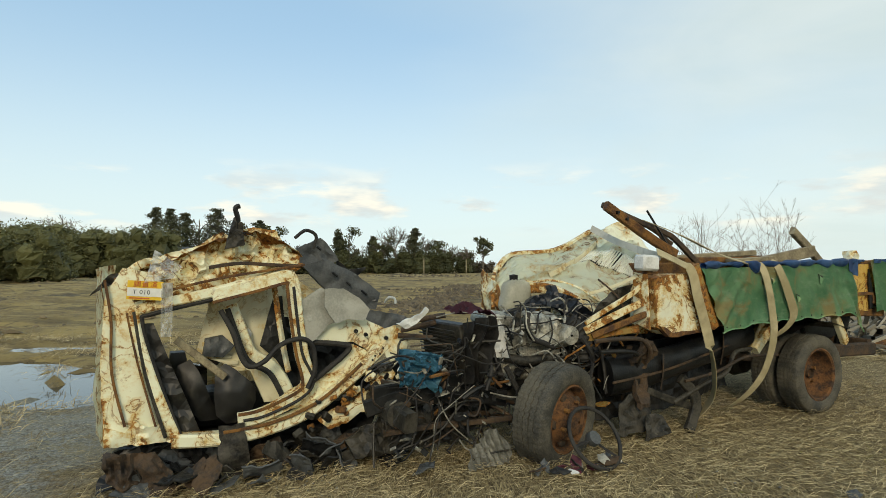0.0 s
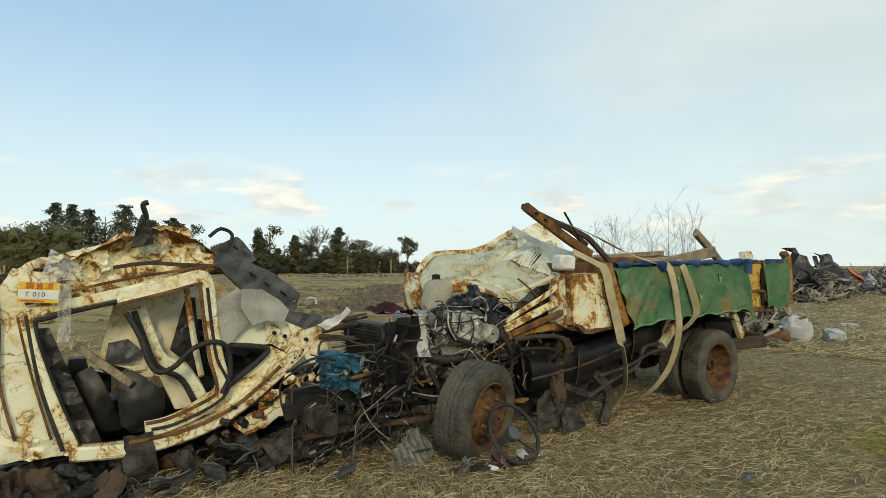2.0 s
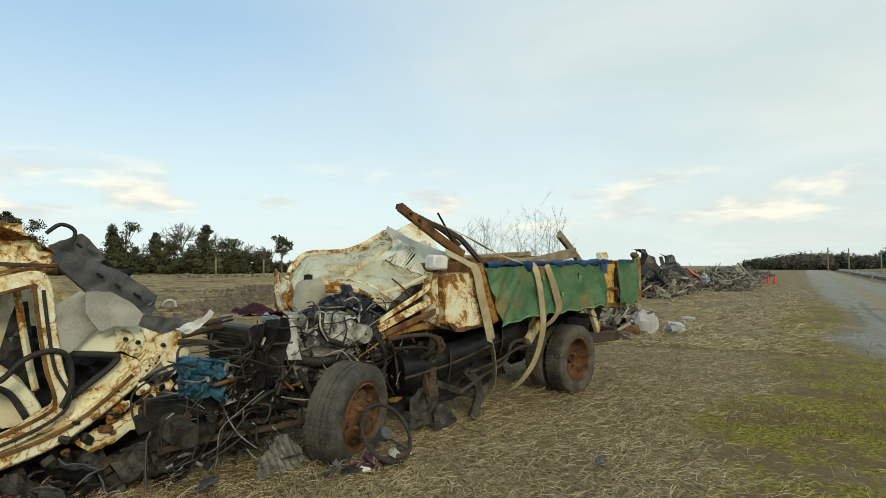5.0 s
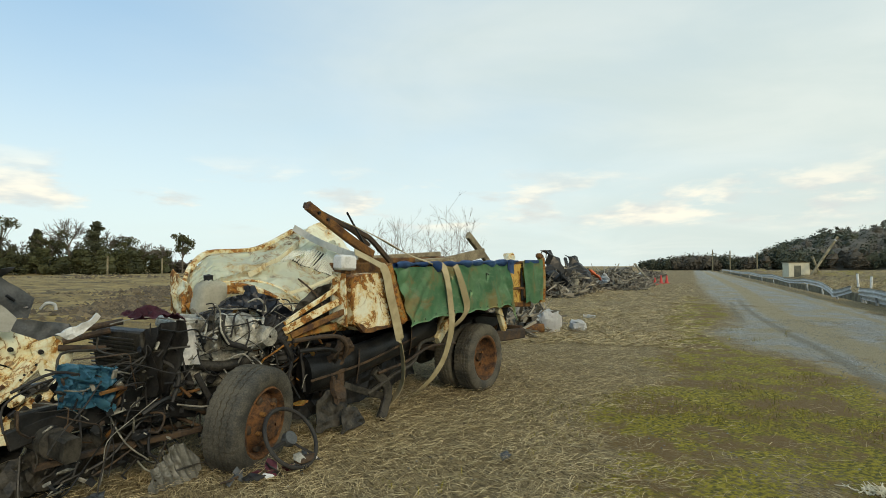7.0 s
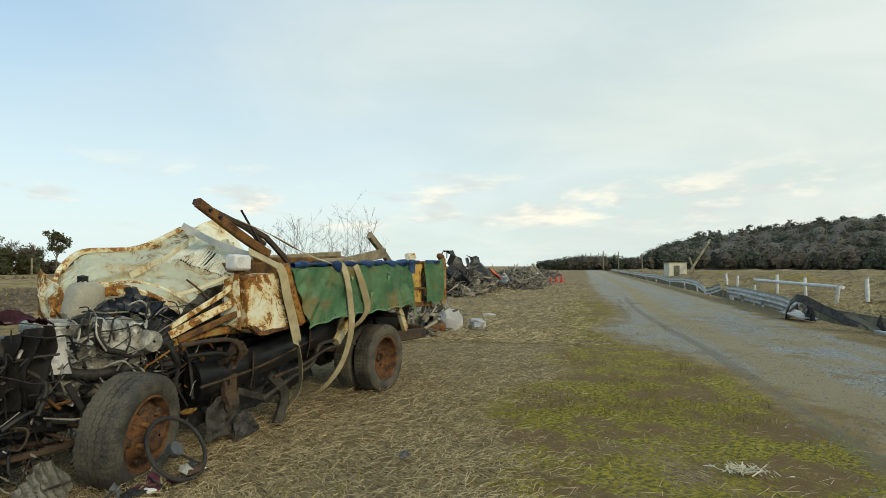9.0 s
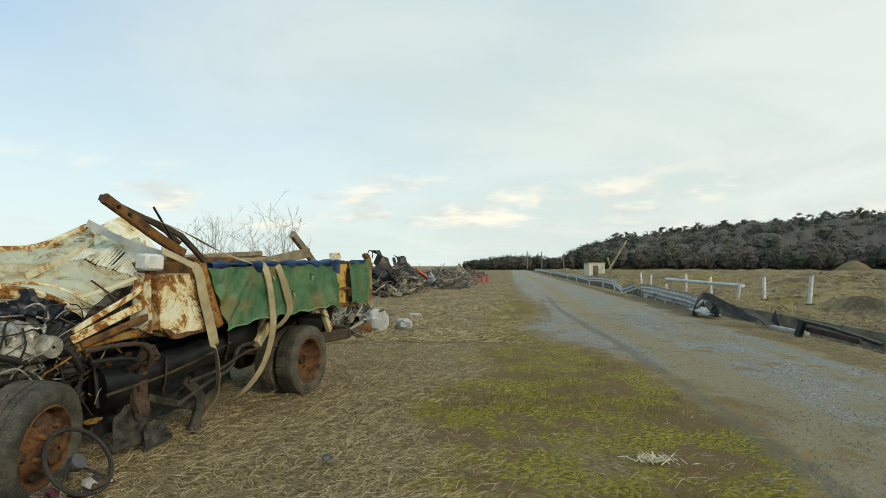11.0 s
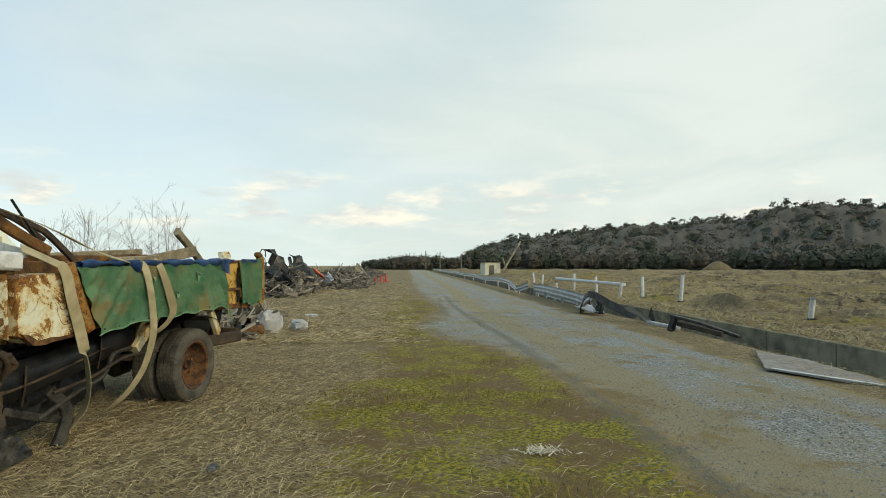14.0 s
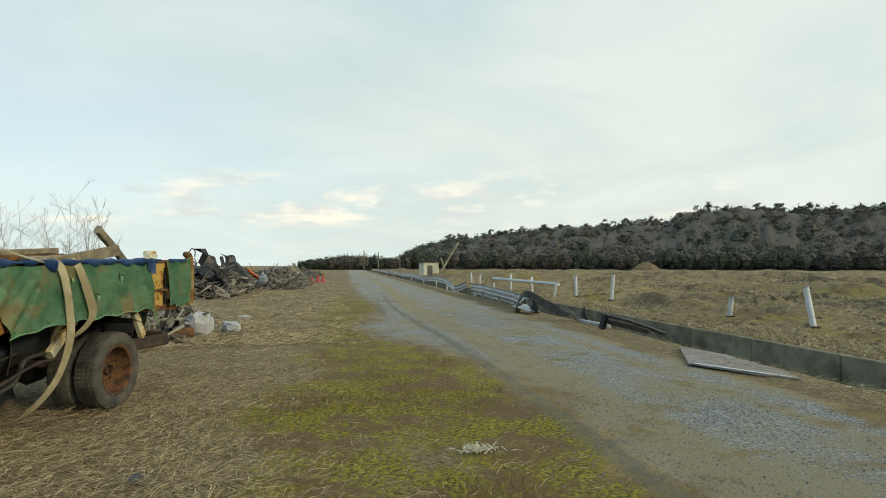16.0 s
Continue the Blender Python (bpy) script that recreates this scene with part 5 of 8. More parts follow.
# ---- crushed white bodywork lying over the frame ----
body = thing("crushed_bodywork", (0.9, 0.9, 0.95), "crumpled white van bodywork with louvres, rust along its creases", "car body")
LOW = [V(-0.02, 0.98, 1.12), V(0.24, 0.92, 1.27), V(0.42, 0.76, 1.27), V(0.62, 0.56, 1.13), V(0.76, 0.42, 0.97), V(1.16, 0.36, 0.93)]
HIGH = [V(0.20, 1.28, 1.40), V(0.40, 1.32, 1.55), V(0.92, 1.32, 1.60), V(1.38, 1.32, 1.80), V(1.70, 1.30, 1.90), V(2.00, 1.28, 1.84)]


def along(line, a):
    k = min(a * (len(line) - 1), len(line) - 1.001)
    i = int(k)
    t = k - i
    return line[i].lerp(line[i + 1], t)


def shell(a, b):
    p = along(LOW, a).lerp(along(HIGH, a), b)
    bulge = math.sin(math.pi * b) * 0.06
    crease = 0.05 * max(0, 1 - abs(b - 0.25 - 0.9 * (a - 0.35)) / 0.06) if 0.2 < a < 0.95 else 0
    n = V(-0.35, -0.75, 0.56)
    return p + n * (bulge + crease + 0.035 * rough_noise((a * 3, b * 2, 2), 2.6, 3.0) + 0.012 * rough_noise((a * 3, b * 2, 2), 7.0, 4.0))


body_shell = part("shell", sheet(shell, 56, 36, 0.012), M_BODY, body, "", True)
part("lower_lip", bar([p + V(0, -0.02, -0.03) for p in LOW], 0.05, 0.09, 6), M_BODY_EDGE, body, "rusted folded lower edge")
part("upper_lip", bar([p + V(-0.02, -0.02, 0.015) for p in HIGH[:4]], 0.05, 0.04, 6), M_BODY_EDGE, body, "rust-eaten top edge")
part("end_lip", bar([LOW[0] + V(-0.02, 0, -0.05), LOW[0].lerp(HIGH[0], 0.5) + V(-0.04, 0, 0.02), HIGH[0] + V(0, 0, 0.04), HIGH[1] + V(0, 0, 0.02)], 0.035, 0.05, 5), M_BODY_EDGE, body, "torn brown end of the panel")
part("end_plate", panel([(0.90, 0.99), (1.35, 0.98), (1.32, 1.42), (1.0, 1.30), (0.92, 1.2)], lambda a, b: (0.0 + 0.1 * (a - 0.9), a, b), 0.01, 0.04, 4, 18.0, 0.08, 0.015), M_BODY_EDGE, body)
part("under_fold", panel([(0.05, 1.02), (0.30, 1.10), (0.60, 1.02), (0.80, 0.90), (0.45, 0.96), (0.2, 0.92)], lambda a, b: (a, 1.0 - 0.55 * a, b), 0.012, 0.03, 5, 19.0, 0.07, 0.01), M_BODY_EDGE, body)
# two rows of pressed louvres
for row, (a0, a1, b0, b1) in enumerate(((0.55, 0.77, 0.48, 0.46), (0.80, 0.955, 0.45, 0.39))):
    for i in range(13):
        t = i / 12
        a, b = a0 + (a1 - a0) * t, b0 + (b1 - b0) * t
        p, q = shell(a, b), shell(a + 0.075 - 0.045 * row * t, b + 0.16)
        n = V(-0.35, -0.75, 0.56) * 0.010
        part("louvre", sweep([p + n, q + n], lambda s: [(-0.011, -0.004), (0.011, -0.010), (0.012, 0.006), (-0.009, 0.010)]), M_LOUVRE, body_shell)
        part("louvre_slot", sweep([p + n * 0.9 + V(0.014, 0, -0.012), q + n * 0.9 + V(0.014, 0, -0.012)], lambda s: [(-0.008, -0.008), (0.008, -0.008), (0.008, 0.008), (-0.008, 0.008)]), M_BLACK, body_shell)
part("gutter_strip", bar([shell(0.38 + 0.054 * i, 0.20 + 0.114 * i) + V(-0.006, -0.012, 0.009) for i in range(6)], 0.016, 0.05, 4), M_CAB_INNER, body, "yellowed gutter strip across the panel")
part("swage_line", tube([shell(0.02 + 0.13 * i, 0.12 + 0.02 * math.sin(i * 2)) + V(0, -0.005, 0.004) for i in range(7)], 0.012, 8), M_BODY_EDGE, body)
part("roof_skin", panel([(1.20, 1.45), (1.62, 1.45), (1.98, 1.60), (1.78, 1.84), (1.60, 1.92), (1.42, 1.86), (1.25, 1.70)], lambda a, b: (a, 1.02 + 0.2 * (b - 1.4), b), 0.012, 0.03, 4, 20.0, 0.08, 0.008), M_BODY, body)
# broken strips that hang between the body and the bed
for pts, w, h, m in (([(0.42, 0.30, 0.98), (0.60, 0.22, 1.10), (0.78, 0.14, 1.22), (0.86, 0.10, 1.30)], 0.03, 0.04, M_BODY_EDGE), ([(0.40, 0.28, 0.92), (0.62, 0.18, 1.04), (0.86, 0.08, 1.16)], 0.03, 0.06, M_BODY_EDGE),
                     ([(0.46, 0.26, 0.88), (0.66, 0.16, 0.97), (0.86, 0.06, 1.06)], 0.04, 0.05, M_RUST), ([(0.52, 0.36, 1.22), (0.70, 0.26, 1.28), (0.84, 0.16, 1.36)], 0.02, 0.03, M_CAB_INNER),
                     ([(0.44, 0.30, 0.86), (0.64, 0.24, 0.90), (0.85, 0.14, 0.93)], 0.05, 0.06, M_RUST_YELLOW), ([(0.60, 0.34, 1.34), (0.70, 0.22, 1.20), (0.74, 0.16, 1.05)], 0.012, 0.014, M_RUST_DARK)):
    part("torn_strip", bar(pts, w, h, 4), m, body)
# Dark sheet behind the strips stands in for the shaded hollow there.
part("hollow_shade", panel([(0.40, 0.86), (0.86, 0.92), (0.86, 1.30), (0.70, 1.26), (0.55, 1.12)], lambda a, b: (a, 0.40 - 0.2 * a, b), 0.01, 0.04, 6, 21.0, 0.06, 0.015), M_GRIME, body)
part("lamp_box", box((0.87, 0.06, 1.475), (0.20, 0.12, 0.13), (0, 3, 6), 0.02), M_WHITE, body, "small white box", True)
part("lamp_foot", box((0.90, 0.08, 1.40), (0.07, 0.07, 0.05), (0, 0, 6), 0.01), M_RUST, body)

# ---- bent brown roof bars ----
bars = thing("bent_pillars", (1.7, 0.45, 1.45), "bent rust-brown window pillars leaning over the bed", "pillar")
part("wide_pillar", bar([(0.84, 0.50, 1.99), (1.05, 0.50, 1.88), (1.35, 0.46, 1.70), (1.62, 0.42, 1.56)], 0.05, 0.085, 4), M_RUST, bars, "flat brown pillar with a punched end")
part("wide_pillar", bar([(0.86, 0.54, 2.005), (1.10, 0.54, 1.92), (1.42, 0.52, 1.80), (1.66, 0.5, 1.66)], 0.03, 0.035, 4), M_RUST_DARK, bars)
part("thin_pillar", bar([(0.86, 0.56, 2.0), (1.25, 0.54, 1.87), (1.58, 0.50, 1.76), (1.70, 0.48, 1.69), (1.96, 0.44, 1.46)], 0.04, 0.05, 5), M_RUST_DARK, bars)
part("cross_piece", bar([(1.30, 0.52, 1.76), (1.44, 0.48, 1.68)], 0.03, 0.04), M_RUST, bars)
part("cross_piece", bar([(1.46, 0.52, 1.80), (1.62, 0.44, 1.58)], 0.03, 0.03), M_RUST_DARK, bars)
part("spike", tube([(1.30, 0.46, 1.96), (1.46, 0.44, 1.74), (1.60, 0.42, 1.54)], 0.010, 6), M_BLACK, bars)
for t in (0.05, 0.10):
    part("bolt", lathe([(0.001, -0.012), (0.014, -0.012), (0.014, 0.01)], 8, m=pose(0.84 + 2.2 * t, 0.465, 1.985 - 1.1 * t)), M_BLACK, bars)

# ---- covers, straps and load ----
tarp = thing("green_tarpaulin", (2.6, -0.03, 0.9), "faded green tarpaulin hung over the truck's side, torn and stained", "tarpaulin")
EDGE = [(0.0, 0.874), (0.07, 0.90), (0.15, 0.93), (0.28, 0.946), (0.52, 0.953), (0.75, 0.964), (0.87, 0.985), (0.93, 0.93), (1.0, 0.787)]


def hem(a):
    for (p, y), (q, z) in zip(EDGE, EDGE[1:]):
        if a <= q:
            return y + (z - y) * (a - p) / (q - p)
    return EDGE[-1][1]


def green(a, b):
    u = 1.395 + 2.21 * a + (1 - b) * (0.22 * (1 - a) + 0.15 * a)
    top = 1.43 + 0.05 * a
    z = hem(a) + (top - hem(a)) * b
    z += (1 - b) ** 2 * 0.012 * math.sin(a * 37)
    fold = 0.014 * (1 - b * 0.7) * math.sin(a * 26 + 2.5 * (1 - b) * (1 - a)) + 0.045 * noise.noise(V(a * 6, b * 2.2, 4)) * (1 - 0.6 * b) + 0.022 * (0.4 - abs(noise.noise(V(a * 11 + b * 2.5, b * 1.6, 8)))) + 0.03 * max(0, a - 0.88) * 8 * math.sin(a * 60) * (1 - b)
    fold += 0.02 * max(0, 1 - a * 3) * math.sin((a * 3 + (1 - b)) * 16)
    return V(u, -0.035 - 0.03 * (1 - b) - abs(fold) * 0.9, z)


part("cover", sheet(green, 110, 26, 0.004), M_TARP, tarp, "", True)
part("hem", tube([green(i / 40, 0.0) for i in range(41)], 0.006, 6, 1), M_TARP, tarp)
for i in range(12):
    part("eyelet", lathe([(0.003, -0.003), (0.006, -0.004), (0.008, 0.0)], 8, m=Matrix.Translation(green(0.03 + i / 12.5, 0.05) + V(0, -0.004, 0))), M_GRIME, tarp)
for a, b, s in ((0.72, 0.70, 0.05), (0.40, 0.72, 0.03), (0.52, 0.38, 0.04)):
    c = green(a, b)
    part("torn_flap", panel([(-s * 0.7, s), (s * 0.8, s * 0.2), (s * 0.1, -s), (-s * 0.3, -s * 0.2)], lambda x, y: c + V(x, -0.012 - 0.3 * abs(x), y), 0.004, 0.006, 20, a * 9, 0.02, 0.004), M_TARP, tarp)
    part("tear", panel([(-s * 0.8, s * 0.9), (s * 0.6, s * 0.5), (s * 0.3, -s * 0.7), (-s * 0.4, s * 0.1)], lambda x, y: c + V(x + s * 0.3, -0.006, y + s * 0.2), 0.002, 0.0, 20, a * 5, 0.03, 0.003), M_BLACK if s > 0.035 else M_STRAP_WHITE, tarp)

rear_tarp = thing("green_tarpaulin", (4.2, -0.03, 0.95), "narrow faded green tarpaulin over the tail of the bed", "tarpaulin")
part("cover", sheet(lambda a, b: V(3.97 + 0.58 * a + 0.06 * (1 - b) * (1 - a), -0.04 - 0.012 * math.sin(a * 12 + b * 3) - 0.02 * (1 - b), 0.97 + 0.02 * math.sin(a * 9) + (0.53 + 0.02 * a) * b), 26, 16, 0.004), M_TARP, rear_tarp, "", True)

blue = thing("blue_tarpaulin", (2.6, 0.0, 1.44), "crumpled blue tarpaulin edge folded along the bed's top rail", "tarpaulin")


def blue_edge(a, b):
    u = 1.43 + 2.42 * a
    w = 2 * math.pi * b
    r = 0.028 + 0.016 * noise.noise(V(a * 24, b * 2, 2)) + 0.016 * math.sin(a * 40) * math.sin(a * 17)
    drop = 0.06 * max(0, noise.noise(V(a * 9, 0, 7)))
    return V(u, -0.03 + math.cos(w) * r * 1.1, 1.462 + 0.05 * a + math.sin(w) * r * (1.3 if math.sin(w) < 0 else 0.7) - drop * (1 if math.sin(w) < 0 else 0.2))


part("fold", sheet(blue_edge, 120, 12, 0.003), M_TARP_BLUE, blue, "", True)
part("loose_end", sheet(lambda a, b: V(3.56 + 0.14 * a, -0.05 - 0.02 * math.sin(a * 9), 1.40 + 0.12 * b - 0.06 * a * (1 - b)), 10, 6, 0.004), M_TARP_BLUE, blue, "", True)
part("loose_end", sheet(lambda a, b: V(4.02 + 0.50 * a, -0.05 - 0.012 * math.sin(a * 12), 1.485 + 0.04 * b), 10, 4, 0.004), M_TARP_BLUE, blue, "", True)

for pts, wide, m, label, across in (
    ([(0.977, 0.05, 1.572), (1.174, -0.02, 1.476), (1.255, -0.06, 1.406), (1.313, -0.07, 1.197), (1.378, -0.075, 1.0), (1.433, -0.075, 0.83), (1.504, -0.06, 0.626), (1.589, 0.0, 0.41), (1.631, 0.08, 0.26), (1.624, 0.2, 0.119)], 0.085, M_STRAP, "dirty cream webbing strap that hangs from the wreck to the grass", lambda t: (0.1, 0.6, 0.8) if t < 0.16 else (1, -0.25, 0.3) if t < 0.6 else (0.5, 0.85, 0.1)),
    ([(1.20, 0.40, 1.86), (1.505, 0.3, 1.744), (1.689, 0.02, 1.559), (2.019, -0.04, 1.471), (2.143, -0.08, 1.432), (2.205, -0.10, 1.236), (2.234, -0.11, 1.024), (2.250, -0.11, 0.873), (2.222, -0.10, 0.693), (2.174, -0.05, 0.479), (2.093, 0.03, 0.308), (2.042, 0.15, 0.179), (2.07, 0.28, 0.109)], 0.075, M_STRAP, "long cream webbing strap slung round the tarpaulin", lambda t: (0, 1, 0.3) if t < 0.25 else (1, -0.2, 0.25)),
    ([(2.38, 0.0, 1.50), (2.405, -0.05, 1.447), (2.442, -0.09, 1.308), (2.499, -0.11, 1.137), (2.558, -0.10, 1.004), (2.546, -0.06, 0.905), (2.498, 0.0, 0.824), (2.448, 0.08, 0.75)], 0.085, M_STRAP, "cream webbing strap over the tarpaulin", lambda t: (1, -0.2, 0.25)),
    ([(1.243, 1.15, 1.835), (1.248, 0.80, 1.688), (1.135, 0.35, 1.58), (1.027, 0.06, 1.531)], 0.065, M_STRAP_WHITE, "pale webbing strap lying over the white bodywork", lambda t: (0, 0.3, 1)),
):
    s = thing("strap", pts[-1], label, "strap", "straps on the truck")
    part("webbing", ribbon(pts, wide, 0.006, across, 7, wide * 100), m, s, "", True)

for pts, w, h, label in (([(2.55, 0.55, 1.50), (3.05, 0.45, 1.53)], 0.12, 0.05, "weathered board lying in the bed"), ([(2.95, 0.62, 1.46), (3.82, 0.45, 1.62)], 0.05, 0.12, "mossy weathered plank sticking out of the load"),
                         ([(3.52, 0.50, 1.84), (3.86, 0.52, 1.64), (4.15, 0.55, 1.46)], 0.06, 0.09, "grey post leaning up out of the load"), ([(1.55, 0.6, 1.50), (2.9, 0.7, 1.52)], 0.10, 0.06, "rust-stained board in the bed"),
                         ([(1.6, 0.9, 1.48), (3.6, 1.0, 1.55)], 0.16, 0.05, "rust-stained board in the bed"), ([(2.1, 1.2, 1.52), (3.3, 0.8, 1.6)], 0.08, 0.06, "weathered board lying in the bed")):
    p = thing("plank", pts[0], label, "plank", "planks in the bed")
    part("board", bar(pts, w, h, 1), M_WOOD if "rust" not in label else M_RUST, p)

rubble = thing("rubble_load", (2.9, 0.9, 1.03), "earth and broken rubble that fills the truck's bed", "rubble")
part("heap", sheet(lambda a, b: V(1.5 + 2.85 * a, 0.08 + 1.55 * b, 1.30 + 0.13 * math.sin(3.14 * b) + 0.10 * noise.noise(V(a * 9, b * 5, 1)) + 0.03 * noise.noise(V(a * 30, b * 18, 2))), 60, 30, 0.01), M_RUST_DARK, rubble)


# ---- weeds and small litter round the truck ----
def dry_weed(name, root, height, stems, seed, label, lean=0.25, at=TRUCK, r=0.004, twigs=5):
    rng2 = random.Random(seed)
    ob = thing(name, root, label, "weed", at=at)
    verts, faces = [], []
    for _ in range(stems):
        p = V(rng2.uniform(-0.25, 0.25), rng2.uniform(-0.2, 0.2), 0)
        tip = p + V(rng2.gauss(0, lean), rng2.gauss(0, lean), height * rng2.uniform(0.55, 1.05))
        mid = p.lerp(tip, 0.5) + V(rng2.gauss(0, 0.05), 0, 0)
        limb(verts, faces, p, mid, r, r * 0.8, 4)
        limb(verts, faces, mid, tip, r * 0.8, r * 0.4, 3)
        for k in range(twigs):
            a = mid.lerp(tip, rng2.uniform(-0.4, 1.0))
            q = a + V(rng2.gauss(0, 0.10), rng2.gauss(0, 0.10), rng2.uniform(0.05, 0.22)) * (height / 1.2)
            limb(verts, faces, a, q, r * 0.5, r * 0.25, 3)
            for _ in range(3):
                limb(verts, faces, a.lerp(q, rng2.uniform(0.4, 1)), q + V(rng2.gauss(0, 0.05), rng2.gauss(0, 0.05), rng2.uniform(0.0, 0.08)), r * 0.35, r * 0.2, 3)
    me = mesh_from("stalk", verts, faces, M_TWIGS, np.random.default_rng(seed).random(len(verts)))
    o = new("stalk", me)
    o.parent = ob
    return ob


for i, (u, v, h, n) in enumerate(((4.6, 3.0, 2.0, 7), (4.9, 2.8, 2.2, 8), (5.3, 3.0, 2.0, 6), (5.6, 2.6, 2.3, 9), (5.9, 2.4, 2.45, 9), (6.2, 2.3, 2.2, 7), (6.6, 2.6, 2.0, 7), (5.2, 2.2, 1.9, 6))):
    dry_weed("dry_reeds", (u, v, 0.0), h, n, 80 + i, "tall dry weed stalks behind the truck", 0.2, TRUCK, 0.0042, 12)

steering = thing("steering_wheel", (0.085, -0.19, 0.0), "black steering wheel lying against the front wheel", "steering wheel")
SPOKED = pose(0.085, -0.19, 0.225, 54, 10, 0)
part("rim", tube([SPOKED @ V(0.225 * math.cos(a), 0.225 * math.sin(a), 0) for a in [6.2832 * i / 28 for i in range(28)]], 0.015, 8, 1, True), M_RUBBER, steering, "", True)
part("hub", lathe([(0.001, -0.03), (0.040, -0.028), (0.055, 0.0), (0.050, 0.04), (0.001, 0.045)], 18, m=SPOKED @ pose(0, 0, -0.035, 90)), M_PLASTIC, steering, "", True)
for a in (200, 320):
    c, d = math.cos(radians(a)), math.sin(radians(a))
    part("spoke", bar([SPOKED @ V(0.03 * c, 0.03 * d, -0.03), SPOKED @ V(0.12 * c, 0.12 * d, -0.02), SPOKED @ V(0.22 * c, 0.22 * d, 0)], 0.03, 0.014, 3), M_RUBBER, steering)
scrap = thing("corrugated_sheet", (-0.56, 0.2, 0.0), "bent grey corrugated metal sheet leaning in the grass", "metal sheet")
part("sheet", panel([(-0.76, 0.0), (-0.40, 0.02), (-0.36, 0.10), (-0.46, 0.24), (-0.54, 0.25), (-0.62, 0.18), (-0.70, 0.14)], lambda a, b: (a, 0.16 + 0.45 * (b) + 0.014 * math.sin(a * 110 + b * 30), b), 0.006, 0.02, 6, 22.0, 0.018, 0.004), plain("dull grey sheet metal", (0.085, 0.085, 0.072), (0.19, 0.185, 0.155), 8.0, 0.6, 0.2), scrap)
sheet_blue = thing("plastic_sheet", (-1.04, 0.35, 0.6), "crumpled pale blue plastic sheet caught on the frame", "plastic sheet")
part("sheet", sheet(lambda a, b: V(-1.20 + 0.32 * a + 0.03 * noise.noise(V(a * 5, b * 5, 1)), 0.36 + 0.09 * rough_noise((a, b, 0), 4.0, 2.0), 0.60 + 0.27 * b + 0.04 * noise.noise(V(a * 4, b * 4, 6)) - 0.05 * a), 30, 26, 0.004), M_SHEET_BLUE, sheet_blue, "", True)
rag = thing("maroon_cloth", (-0.55, 0.45, 1.05), "maroon cloth draped over the engine's front", "cloth")
part("cloth", sheet(lambda a, b: V(-0.76 + 0.36 * a + 0.03 * b, 0.34 + 0.26 * b, 1.07 + 0.09 * math.sin(a * 2.6 + 0.5) * (0.4 + 0.6 * b) + 0.04 * rough_noise((a, b, 1), 3.5, 5.0)), 24, 16, 0.006), M_MAROON, rag, "", True)
rng = random.Random(23)
for i in range(22):
    c = V(rng.uniform(-0.42, 0.28), rng.uniform(-0.30, -0.16), 0.03 + rng.uniform(0, 0.06))
    m = rng.choice((M_PLASTIC, M_RUST_DARK, M_MAROON, M_PLASTIC_LIGHT, M_SEAT, M_BAG, M_RED if i == 3 else M_PLASTIC))
    t = thing("litter", c, "small torn scrap of plastic and cloth in the dry grass", "litter", "litter by the front wheel")
    s = rng.uniform(0.03, 0.09)
    q = pose(*c, rng.uniform(-40, 40), rng.uniform(-40, 40), rng.uniform(0, 180))
    part("scrap", panel([(-s, -s * 0.4), (s * 0.5, -s * 0.6), (s, 0), (s * 0.4, s * 0.5), (-s * 0.6, s * 0.4)], lambda a, b: q @ V(a, b, 0), 0.006, 0.02, 14, i, 0.03, 0.008), m, t)
for u, v, s in ((-1.06, 0.26, 0.10), (-2.35, 0.55, 0.12), (1.1, -1.35, 0.07)):
    t = thing("plastic_shard", (u, v, 0.03), "dark blue-grey plastic shard lying in the grass", "litter")
    part("shard", panel([(-s, -s * 0.4), (s * 0.6, -s * 0.5), (s, s * 0.2), (0, s * 0.5)], lambda a, b: (u + a, v + b, 0.05 + 0.3 * a), 0.008, 0.02, 9, u, 0.04, 0.006), M_PLASTIC, t)

# ---- the torn-off cab, standing crushed beside the frame ----
cab = thing("truck_cab", (-2.1, 1.4, 0.0), "crushed cream truck cab torn off its frame, rusting in the grass", "truck cab")
FACE = 0.95


def face(depth=0.0, lean=0.0, curl=0.0):
    return lambda a, b: (a, FACE + depth + lean * (b - 0.8) + curl * (a + 2.2) ** 2, b)


part("side_pillar", panel([(-3.02, 0.27), (-3.05, 0.80), (-3.03, 1.25), (-2.93, 1.44), (-2.70, 1.40), (-2.70, 1.22), (-2.86, 1.15), (-2.75, 0.70), (-2.60, 0.28)], face(0.0), 0.03, 0.016, 4, 31.0, 0.05, 0.006), M_CAB, cab, "", True)


def roof_end(a, b):
    z = 0.27 + 1.14 * b
    return V(-3.03 - 0.07 * math.sin(3.14 * a) - 0.03 * rough_noise((a, b, 0), 3.0, 32.0), FACE + 1.25 * a, z + 0.10 * a * (b - 0.5))


